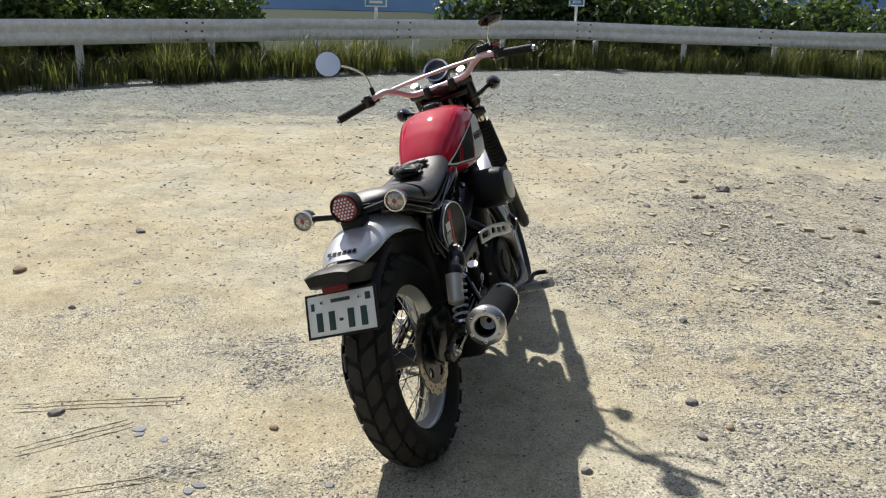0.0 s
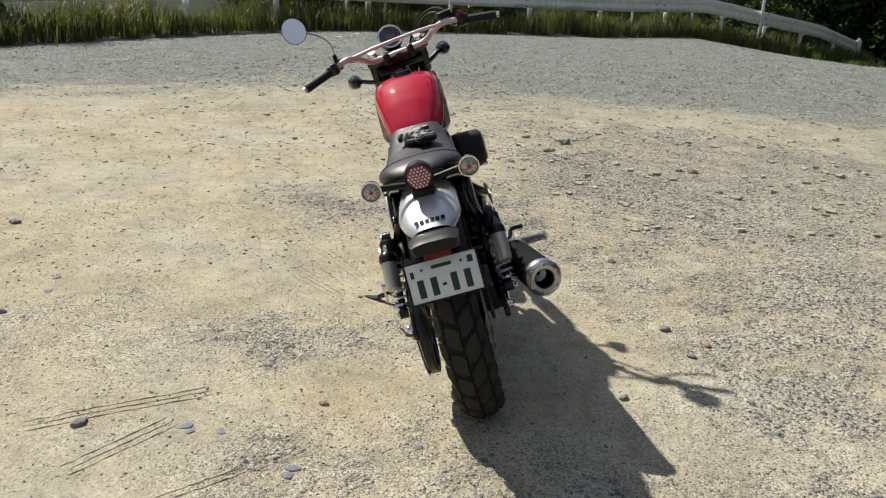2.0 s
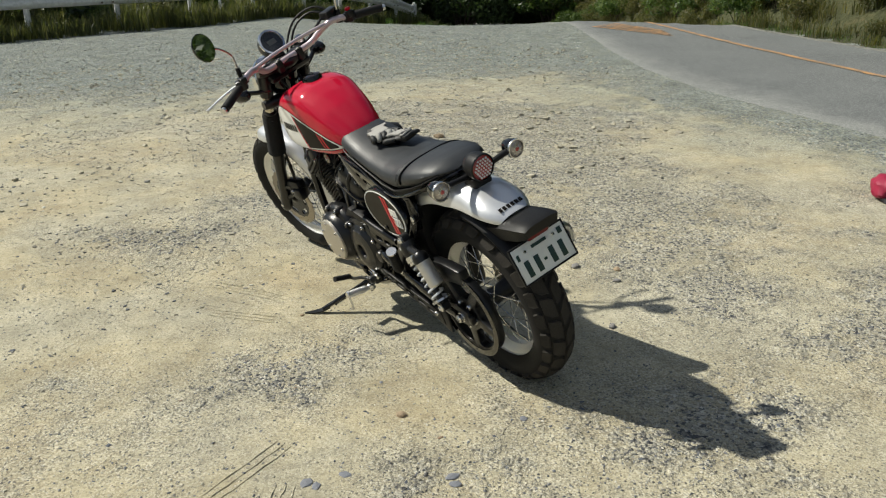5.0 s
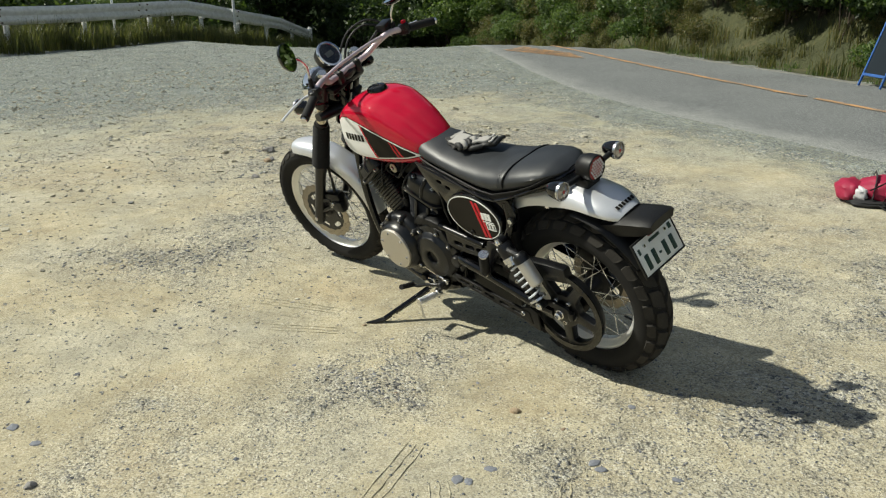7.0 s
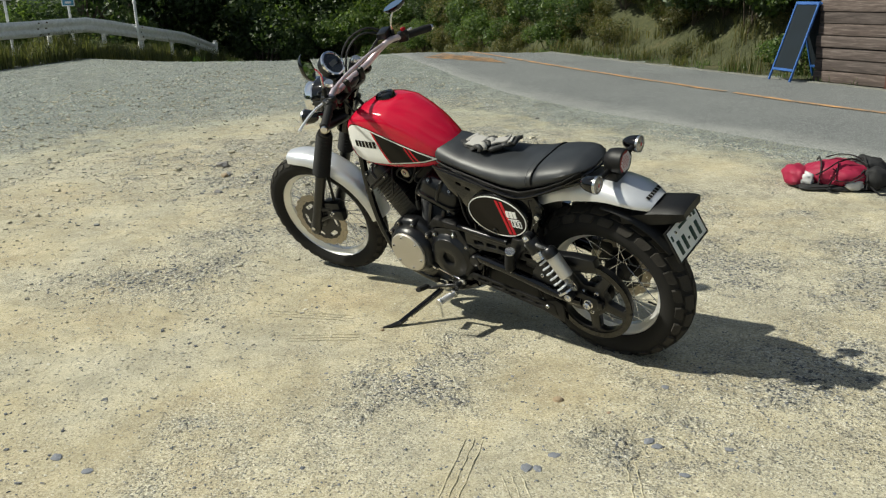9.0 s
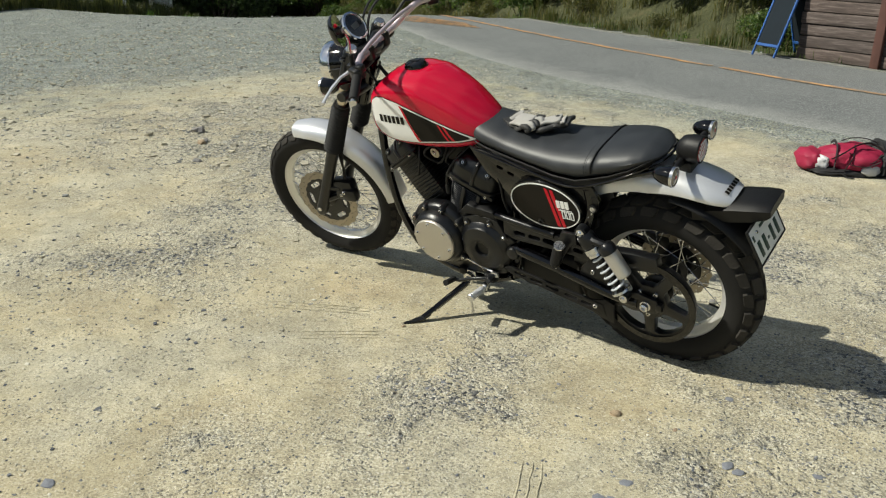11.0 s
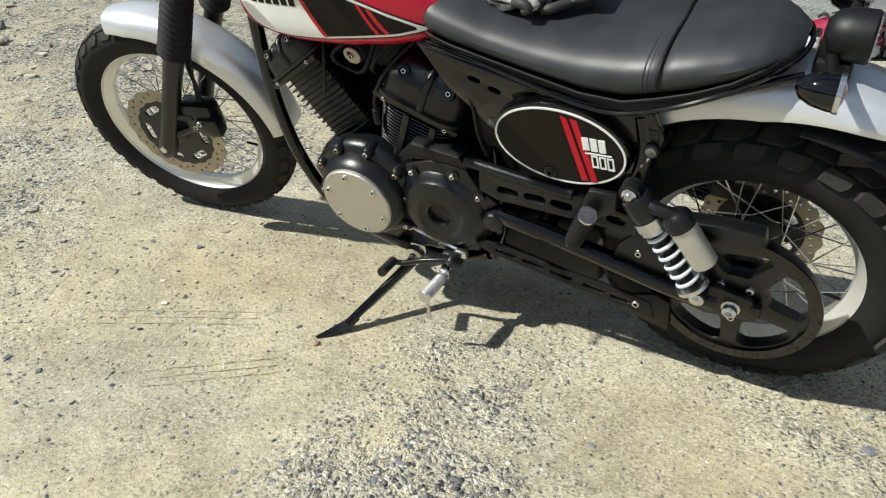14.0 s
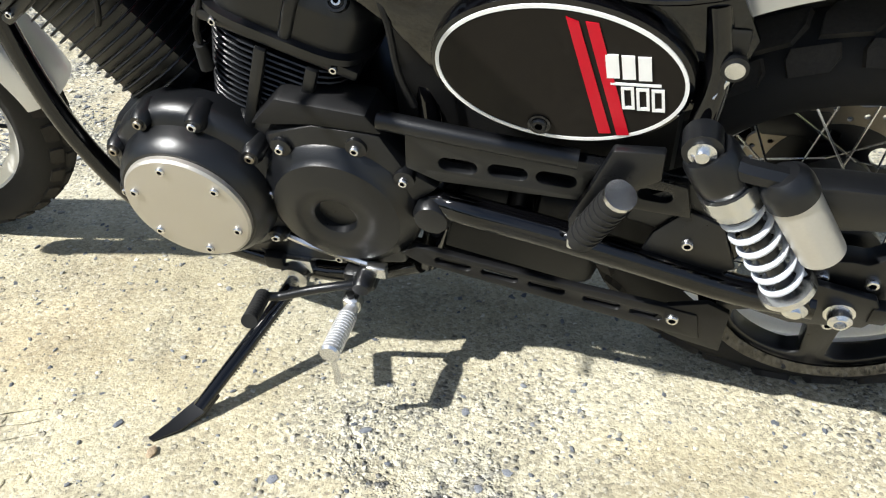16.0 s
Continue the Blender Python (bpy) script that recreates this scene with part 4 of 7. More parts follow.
def tail_mesh():
    rows = []
    for x, zt, zb, w in [(-0.12, 0.680, 0.640, 0.070), (-0.18, 0.705, 0.650, 0.072), (-0.24, 0.722, 0.660, 0.073), (-0.30, 0.731, 0.675, 0.073), (-0.340, 0.732, 0.690, 0.070), (-0.352, 0.728, 0.698, 0.064)]:
        rows.append([(x, w * u, zb + (zt - zb) * (1 - abs(u) ** 4 * 0.25)) for u in [-1 + 0.2 * k for k in range(11)]] + [(x, w * u, zb) for u in [0.9 - 0.2 * k for k in range(10)]])
    return grid_mesh(rows, close_v=True, caps=True)


tail = part("tail_extension", tail_mesh(), M_MATTE, bike, "matte black plastic tail extension")
part("inner_guard", fender_mesh(AXLE_R, 0.40, 8, 52, 0.085, 0.02), M_MATTE, tail)
part("reflector", box((-0.318, 0, 0.682), (0.012, 0.078, 0.03), 0.003, m=None), M_REFLECT, tail, "red rear reflector")
part("plate_bracket", box((0.016, 0, 0.0), (0.02, 0.12, 0.09), 0.006, 2, Matrix.Translation((-0.3245, 0, 0.607)) @ Matrix.Rotation(radians(24), 4, "Y")), M_MATTE, tail)
PL = Matrix.Translation((-0.3245, 0, 0.607)) @ Matrix.Rotation(radians(24), 4, "Y")
plate = part("number_plate", box((0, 0, 0), (0.003, 0.206, 0.114), 0.0008), M_PLATE, bike, "white number plate with dark green bars")
plate.matrix_basis = PL


def plate_frame():
    out = []
    for y, z, sy, sz in ((0, 0.0585, 0.214, 0.006), (0, -0.0585, 0.214, 0.006), (0.1045, 0, 0.006, 0.112), (-0.1045, 0, 0.006, 0.112)):
        out.append(box((0.0005, y, z), (0.008, sy, sz), 0.001))
    return join(*out)


part("plate_frame", plate_frame(), M_MATTE, plate)
for y, z, sy, sz in [(0.068, -0.018, 0.019, 0.052), (0.030, -0.018, 0.019, 0.052), (0.002, -0.018, 0.012, 0.008), (-0.028, -0.018, 0.019, 0.052), (-0.067, -0.018, 0.019, 0.052), (0.0, 0.036, 0.058, 0.010), (-0.083, 0.034, 0.016, 0.020), (0.086, 0.026, 0.010, 0.020)]:
    part("plate_bar", box((-0.0022, y, z), (0.0018, sy, sz), 0.0006), M_GREEN, plate)
for sd in (1, -1):
    part("bolt", bolt((-0.001, 0.057 * sd, 0.034), 0.006, -0.005, "X"), M_STEEL, plate)


# ---- tail lamp and indicators ----
tl = part("tail_lamp", lathe([(0.0, 0.06), (0.02, 0.058), (0.036, 0.045), (0.043, 0.02), (0.044, -0.012), (0.041, -0.016), (0.0395, -0.012)], 36, "X"), M_MATTE, bike, "round tail lamp in a black housing")
tl.matrix_basis = pose(-0.110, 0, 0.852, 0, -3, 0)
part("lens", lathe([(0.0, -0.018), (0.02, -0.017), (0.033, -0.014), (0.0395, -0.009)], 36, "X"), M_REDLENS, tl, "clear-red lens with rows of small diodes")
for i in range(-3, 4):
    for j in range(-3, 4):
        y, z = 0.0105 * (i + 0.5 * (j % 2)), 0.0092 * j
        if math.hypot(y, z) < 0.034:
            part("diode", lathe([(0.0, -0.0195), (0.0030, -0.0186), (0.0036, -0.0155)], 8, "X", (0, y, z)), M_SIGNWHITE, tl)
part("bracket", join(box((-0.075, 0, 0.800), (0.06, 0.07, 0.035), 0.008), box((-0.07, 0, 0.83), (0.04, 0.05, 0.05), 0.008), tube([(-0.085, -0.125, 0.838), (-0.075, -0.05, 0.826), (-0.07, 0, 0.822), (-0.075, 0.05, 0.826), (-0.085, 0.125, 0.838)], 0.010, 10, 3)), M_MATTE, bike, "black lamp bracket")


def indicator(name, parent, lens_dir=-1):
    ob = part(name, lathe([(0.0, 0.05), (0.008, 0.049), (0.018, 0.040), (0.026, 0.022), (0.030, 0.0), (0.0305, -0.012), (0.028, -0.013)], 32, "X"), M_GLOSS, parent, "black bullet indicator with a smoked lens")
    part("lens", lathe([(0.0, -0.021), (0.012, -0.0205), (0.022, -0.018), (0.0285, -0.011)], 32, "X"), M_SMOKE, ob)
    for k in range(8):
        c, sn = math.cos(0.785 * k), math.sin(0.785 * k)
        part("lens_facet", tube([(-0.0215, 0.004 * c, 0.004 * sn), (-0.0208, 0.012 * c, 0.012 * sn), (-0.0160, 0.0235 * c, 0.0235 * sn)], 0.0011, 5), M_STEEL, ob)
    part("lens_bulb", lathe([(0.0, -0.0235), (0.006, -0.0225), (0.009, -0.0195)], 14, "X"), M_REDLENS, ob)
    part("lens_rim", lathe([(0.0282, -0.010), (0.0318, -0.010), (0.0318, -0.018), (0.0282, -0.018)], 36, "X", closed=True), M_STEEL, ob)
    return ob


for sd in (1, -1):
    ind = indicator("indicator", bike)
    ind.matrix_basis = pose(-0.085, 0.150 * sd, 0.839, 0, -2, 0)

# ---- oval side covers ----
for sd in (1, -1):
    cx, cz, ta = 0.357, 0.634, radians(4)
    c = part("side_cover", slab(oval(cx, cz, 0.141, 0.092, ta, 64), sd * 0.10, sd * 0.150, (), 0.010), M_GLOSS, bike, "gloss black oval side cover")
    y = sd * 0.1515
    part("white_border", slab(oval(cx, cz, 0.133, 0.084, ta, 72), y - sd * 0.004, y, [oval(cx, cz, 0.129, 0.080, ta, 72)]), M_WHITE, c, "white painted border")
    part("oval_field", slab(oval(cx, cz, 0.1285, 0.0795, ta, 64), y - sd * 0.004, y - sd * 0.0006), M_BLACKDECAL, c)
    for off in (0.0, 0.0195):
        x0 = 0.290 + off
        part("red_stripe", slab([(x0 - 0.012, cz - 0.068), (x0 + 0.001, cz - 0.070), (x0 + 0.043, cz + 0.073 - (0.004 if off else 0.008) + 0.004), (x0 + 0.030, cz + 0.068)], y - sd * 0.002, y + sd * 0.0008), M_REDDECAL, c, "red painted stripe")
    for i in range(3):
        part("emblem_bar", slab([(0.262 + 0.0162 * i + dx, cz + 0.006 + dz) for dx, dz in ((0, 0), (0.013, -0.001), (0.017, 0.027), (0.004, 0.028))], y - sd * 0.002, y + sd * 0.0012), M_WHITE, c)
        part("emblem_bar", slab([(0.2445 + 0.0155 * i + dx, cz - 0.032 + dz) for dx, dz in ((0, 0), (0.013, -0.001), (0.017, 0.027), (0.004, 0.028))], y - sd * 0.002, y + sd * 0.0012, [[(0.2445 + 0.0155 * i + dx, cz - 0.032 + dz) for dx, dz in ((0.0035, 0.003), (0.0105, 0.0025), (0.0135, 0.024), (0.0065, 0.0245))]]), M_WHITE, c)
    part("emblem_bar", slab([(0.252, cz - 0.001), (0.303, cz - 0.003), (0.3035, cz - 0.0005), (0.2525, cz + 0.0015)], y - sd * 0.002, y + sd * 0.0012), M_WHITE, c)
    part("bolt", bolt((0.376, sd * 0.151, cz - 0.066), 0.009, sd * 0.006), M_SATIN, c)
    part("bolt_boss", lathe([(0.013, sd * 0.1485), (0.013, sd * 0.1535), (0.009, sd * 0.1535)], 20, "Y", (0.376, 0, cz - 0.066)), M_GLOSS, c)

# ---- frame ----
fr = part("frame", join(
    tube([(1.13, 0, 0.93), (1.10, 0.01, 0.80), (0.9, 0.02, 0.79), (0.66, 0.03, 0.775), (0.5, 0.06, 0.72)], 0.022, 10, 5),
    *[tube([(1.125, sd * 0.03, 0.90), (1.130, sd * 0.055, 0.72), (1.120, sd * 0.075, 0.55), (1.085, sd * 0.09, 0.40), (1.01, sd * 0.10, 0.275), (0.90, sd * 0.11, 0.225), (0.70, sd * 0.12, 0.20), (0.55, sd * 0.125, 0.26)], 0.0165, 12, 6) for sd in (1, -1)],
    *[tube([(0.66, sd * 0.075, 0.775), (0.55, sd * 0.102, 0.762), (0.45, sd * 0.110, 0.742), (0.34, sd * 0.118, 0.722), (0.24, sd * 0.122, 0.722), (0.15, sd * 0.118, 0.752), (0.07, sd * 0.108, 0.782), (-0.04, sd * 0.07, 0.81)], 0.0075, 10, 5) for sd in (1, -1)],
    *[tube([(0.56, sd * 0.05, 0.74), (0.54, sd * 0.06, 0.62), (0.52, sd * 0.09, 0.50), (0.51, sd * 0.125, 0.38), (0.54, sd * 0.12, 0.26)], 0.018, 10, 5) for sd in (1, -1)],
    *[tube([(0.21, sd * 0.112, 0.71), (0.198, sd * 0.122, 0.64), (0.206, sd * 0.146, 0.575)], 0.015, 10, 3) for sd in (1, -1)],
), M_GLOSS, bike, "gloss black steel tube frame")
part("battery_box", join(box((0.50, 0, 0.60), (0.14, 0.185, 0.28), 0.02), box((0.36, 0, 0.55), (0.28, 0.19, 0.28), 0.02), box((0.40, 0, 0.70), (0.40, 0.19, 0.06), 0.015)), M_MATTE, fr)
part("head_stock", tube([tuple(PIV + UPF * 0.58), tuple(PIV + UPF * 0.80)], 0.034, 20), M_GLOSS, fr)
for sd in (1, -1):
    # the panel under the seat, with its oval openings
    part("frame_panel", slab([(0.66, 0.795), (0.42, 0.746), (0.27, 0.724), (0.19, 0.724), (0.165, 0.675), (0.185, 0.60), (0.24, 0.57), (0.36, 0.57), (0.50, 0.60), (0.545, 0.655), (0.60, 0.70)], sd * 0.108, sd * 0.121, [slot(0.541, 0.731, 0.027, 0.012, radians(16)), slot(0.499, 0.714, 0.027, 0.012, radians(16))], 0.002), M_GLOSS, fr)
    part("panel_lip", tube([(0.64, sd * 0.119, 0.783), (0.52, sd * 0.124, 0.758), (0.42, sd * 0.126, 0.738), (0.37, sd * 0.126, 0.724)], 0.0045, 8, 3), M_GLOSS, fr)
    part("subframe_rail", slab([(0.535, 0.536), (0.30, 0.520), (0.205, 0.500), (0.195, 0.452), (0.30, 0.458), (0.50, 0.462), (0.54, 0.480)], sd * 0.138, sd * 0.156, [slot(0.473, 0.492, 0.048, 0.020, radians(3)), slot(0.412, 0.491, 0.048, 0.020, radians(3)), slot(0.354, 0.489, 0.048, 0.020, radians(3)), slot(0.297, 0.487, 0.04, 0.020, radians(3)), slot(0.240, 0.482, 0.04, 0.018, radians(5))], 0.0025), M_SATIN, fr, "black slotted sub-frame rail")
    part("rail_tube", tube([(0.57, sd * 0.145, 0.543), (0.45, sd * 0.150, 0.533), (0.33, sd * 0.152, 0.522)], 0.012, 10, 3), M_SATIN, fr)

# ---- swing arm, belt, guards ----
sw = part("swing_arm", join(*[tube([(0.545, sd * 0.12, 0.400), (0.47, sd * 0.150, 0.412), (0.36, sd * 0.152, 0.392), (0.24, sd * 0.152, 0.362), (0.12, sd * 0.153, 0.333), (0.03, sd * 0.152, 0.325)], 0.0205, 12, 4) for sd in (1, -1)], tube([(0.51, -0.13, 0.40), (0.51, 0.13, 0.40)], 0.03, 14), tube([(0.40, -0.14, 0.40), (0.40, 0.14, 0.40)], 0.022, 12)), M_GLOSS, bike, "gloss black tubular swing arm")
for sd in (1, -1):
    part("axle_plate", slab([(0.10, 0.350), (0.04, 0.372), (-0.035, 0.356), (-0.05, 0.328), (-0.035, 0.300), (0.05, 0.290), (0.10, 0.305)], sd * 0.148, sd * 0.160, (), 0.003), M_SATIN, sw)
    part("axle_nut", lathe([(0.0, sd * 0.174), (0.007, sd * 0.174), (0.0075, sd * 0.182), (0.010, sd * 0.182), (0.0145, sd * 0.178), (0.0148, sd * 0.166), (0.019, sd * 0.165), (0.019, sd * 0.158)], 12, "Y", tuple(AXLE_R)), M_STEEL, sw, "bright steel axle nut")
    part("adjuster", box((-0.045, sd * 0.153, 0.328), (0.022, 0.02, 0.03), 0.004), M_SATIN, sw)
part("rear_caliper", join(box((0.065, -0.105, 0.415), (0.10, 0.05, 0.06), 0.012), slab([(0.13, 0.41), (0.08, 0.45), (-0.02, 0.41), (-0.035, 0.32), (0.02, 0.28), (0.09, 0.33)], -0.100, -0.112, (), 0.003)), M_SATIN, bike, "black rear brake caliper")
bg = part("belt_guard", join(slab([(0.565, 0.318), (0.535, 0.300), (0.35, 0.262), (0.20, 0.232), (0.15, 0.225), (0.16, 0.275), (0.20, 0.283), (0.36, 0.305), (0.54, 0.335)], 0.150, 0.160, [slot(0.49, 0.309, 0.052, 0.014, radians(9)), slot(0.425, 0.298, 0.052, 0.014, radians(9)), slot(0.36, 0.287, 0.052, 0.014, radians(9)), slot(0.285, 0.273, 0.052, 0.014, radians(9)), slot(0.225, 0.262, 0.045, 0.013, radians(9))], 0.002), slab([(0.20, 0.283), (0.15, 0.30), (0.12, 0.285), (0.12, 0.2), (0.17, 0.213), (0.22, 0.235)], 0.148, 0.157, (), 0.002)), M_MATTE, bike, "black slotted lower belt guard")
part("bolt", bolt((0.190, 0.158, 0.262), 0.009, 0.007), M_STEEL, bg)
part("upper_belt_cover", join(slab([(0.26, 0.465), (0.20, 0.500), (0.05, 0.515), (-0.035, 0.515), (-0.045, 0.460), (0.02, 0.452), (0.10, 0.436), (0.20, 0.41), (0.27, 0.425)], 0.108, 0.146, (), 0.006)), M_SATIN, bike, "satin black upper belt cover")
part("belt", join(tube([(0.0, 0.124, 0.488), (0.3, 0.124, 0.468), (0.63, 0.124, 0.445)], 0.010, 8, 0, 1.0), tube([(0.0, 0.124, 0.168), (0.3, 0.124, 0.245), (0.63, 0.124, 0.318)], 0.010, 8)), M_RUBBER, bike, "black toothed drive belt")
part("lower_bracket", slab([(0.235, 0.415), (0.20, 0.46), (0.155, 0.44), (0.13, 0.37), (0.16, 0.345), (0.25, 0.365)], 0.145, 0.152, (), 0.003), M_SATIN, sw)
part("bolt", bolt((0.192, 0.152, 0.405), 0.008, 0.006), M_STEEL, sw)


# ---- rear shock absorbers ----
def shock(sd):
    top, bot = Vector((0.203, sd * 0.180, 0.590)), Vector((0.061, sd * 0.182, 0.364))
    d = (bot - top).normalized()
    length = (bot - top).length
    q = d.to_track_quat("Z", "Y").to_matrix().to_4x4()
    root = part("shock_absorber", lathe([(0.0, 0.008), (0.026, 0.010), (0.030, 0.018), (0.031, 0.05), (0.027, 0.062), (0.016, 0.066), (0.013, 0.20), (0.011, length - 0.015), (0.0, length - 0.012)], 28, "Z"), M_SATIN, bike, "piggyback shock absorber with a pale coil spring")
    root.matrix_basis = Matrix.Translation(top) @ q
    part("adjuster_collar", lathe([(0.014, 0.060), (0.033, 0.061), (0.034, 0.080), (0.029, 0.083), (0.031, 0.092), (0.014, 0.094)], 20, "Z", closed=True), M_STEEL, root)
    turns, n = 6.2, 150
    pts = []
    for k in range(n + 1):
        t = k / n
        a = 2 * math.pi * turns * t
        pts.append((0.0240 * math.cos(a), 0.0240 * math.sin(a), 0.094 + (length - 0.028 - 0.094) * t))
    part("coil_spring", tube(pts, 0.0041, 8), M_SPRING, root)
    part("spring_seat", lathe([(0.012, length - 0.032), (0.033, length - 0.030), (0.034, length - 0.022), (0.012, length - 0.018)], 24, "Z", closed=True), M_STEEL, root)
    part("damper_rod", lathe([(0.0105, 0.09), (0.0105, length - 0.02)], 16, "Z"), plain("dark_rod", (0.12, 0.05, 0.03), 0.35, 0.6), root)
    eye_m = root.matrix_basis.inverted()
    for p, r in ((top, 0.021), (bot, 0.017)):
        m = eye_m @ Matrix.Translation(p)
        part("eyelet", moved(lathe([(0.006, -0.014), (r, -0.014), (r, 0.014), (0.006, 0.014)], 24, "Y", closed=True), m), M_SATIN, root)
        part("bolt", moved(lathe([(0.0, sd * 0.024), (0.007, sd * 0.024), (0.010, sd * 0.020), (0.0145, sd * 0.018), (0.0145, sd * 0.013)], 18, "Y"), m), M_STEEL, root)
    ax = Vector((0.118, sd * 0.188, 0.560))
    m = eye_m @ Matrix.Translation(ax) @ q
    part("reservoir", moved(lathe([(0.0, 0.122), (0.02, 0.122), (0.0255, 0.117), (0.0265, 0.03), (0.0265, 0.012)], 28, "Z"), m), M_RESERVOIR, root, "grey aluminium reservoir")
    part("reservoir_cap", moved(lathe([(0.0, -0.010), (0.018, -0.008), (0.026, 0.0), (0.0285, 0.010), (0.0285, 0.026), (0.026, 0.028)], 28, "Z"), m), M_SATIN, root)
    part("bridge", moved(tube([tuple(top + d * 0.022), tuple(top.lerp(ax, 0.5) + d * 0.008 + Vector((0, sd * 0.006, 0))), tuple(ax - d * 0.0)], 0.0135, 8), eye_m), M_SATIN, root)


shock(1)
shock(-1)

# ---- engine ----
def rounded(cx, cz, sx, sz, turn=0.0, power=4.0, n=40):
    return oval(cx, cz, sx, sz, turn, n, power)


eng = part("crankcase", join(
    slab([(0.98, 0.30), (1.02, 0.40), (0.97, 0.47), (0.88, 0.500), (0.72, 0.505), (0.58, 0.50), (0.545, 0.42), (0.56, 0.27), (0.66, 0.225), (0.86, 0.215)], -0.12, 0.125, (), 0.015),
    box((0.74, 0, 0.235), (0.32, 0.2, 0.06), 0.02)), M_SATIN, bike, "satin black V-twin crankcase")
# generator cover, left, with its bright disc
C1 = (0.848, 0, 0.390)
gc = part("generator_cover", lathe([(0.134, 0.10), (0.136, 0.125), (0.132, 0.142), (0.124, 0.149), (0.113, 0.154), (0.109, 0.170), (0.104, 0.182), (0.096, 0.190), (0.0, 0.190)], 64, "Y", C1), M_SATIN, eng, "satin black round generator cover")
part("disc_cover", lathe([(0.092, 0.186), (0.0915, 0.196), (0.088, 0.1995), (0.05, 0.201), (0.0, 0.2015)], 64, "Y", C1), M_COVER, gc, "bead-blasted aluminium disc")
for k in range(6):
    a = radians(20 + 60 * k)
    part("bolt", bolt((C1[0] + 0.074 * math.cos(a), 0.1995, C1[2] + 0.074 * math.sin(a)), 0.0065, 0.0045), M_STEEL, gc)
for k in range(7):
    a = radians(-10 + 38 * k)
    x, z = C1[0] + 0.124 * math.cos(a), C1[2] + 0.124 * math.sin(a)
    part("boss", lathe([(0.016, 0.12), (0.015, 0.152), (0.011, 0.160), (0.0, 0.160)], 18, "Y", (x, 0, z)), M_SATIN, gc)
    part("bolt", bolt((x, 0.160, z), 0.0070, 0.005), M_DISC if k % 3 else M_STEEL, gc)
# pulley cover behind it
pc = part("pulley_cover", join(
    lathe([(0.112, 0.10), (0.113, 0.140), (0.106, 0.154), (0.094, 0.160), (0.088, 0.168), (0.060, 0.175), (0.036, 0.176), (0.030, 0.172), (0.027, 0.160), (0.0, 0.158)], 60, "Y", (0.642, 0, 0.388)),
    slab([(0.73, 0.50), (0.66, 0.525), (0.57, 0.520), (0.545, 0.47), (0.50, 0.44), (0.535, 0.41), (0.55, 0.36), (0.56, 0.28), (0.64, 0.265), (0.70, 0.30)], 0.10, 0.150, (), 0.010)), M_SATIN, eng, "satin black pulley cover with a round recess")
part("upper_cover", slab([(0.745, 0.512), (0.70, 0.560), (0.585, 0.548), (0.565, 0.518), (0.66, 0.522)], 0.09, 0.148, (), 0.006), M_MATTE, pc)
for x, z in ((0.705, 0.486), (0.602, 0.500), (0.738, 0.40), (0.66, 0.283), (0.545, 0.455)):
    part("boss", lathe([(0.015, 0.13), (0.014, 0.155), (0.0, 0.157)], 16, "Y", (x, 0, z)), M_SATIN, pc)
    part("bolt", bolt((x, 0.157, z), 0.0065, 0.005), M_STEEL, pc)
part("pivot_cap", lathe([(0.026, 0.12), (0.026, 0.158), (0.022, 0.166), (0.010, 0.168), (0.0, 0.168)], 28, "Y", (0.512, 0, 0.398)), M_SATIN, eng, "round rubber pivot cap")
# clutch cover, right
cc = part("clutch_cover", lathe([(0.150, -0.10), (0.150, -0.14), (0.135, -0.155), (0.105, -0.165), (0.098, -0.180), (0.082, -0.184), (0.078, -0.178), (0.050, -0.178), (0.046, -0.186), (0.020, -0.190), (0.0, -0.190)], 56, "Y", (0.76, 0, 0.375)), M_MATTE, eng, "satin black clutch cover")
for k in range(8):
    a = radians(45 * k)
    part("bolt", bolt((0.76 + 0.142 * math.cos(a), -0.150, 0.375 + 0.142 * math.sin(a)), 0.007, -0.006), M_STEEL, cc)


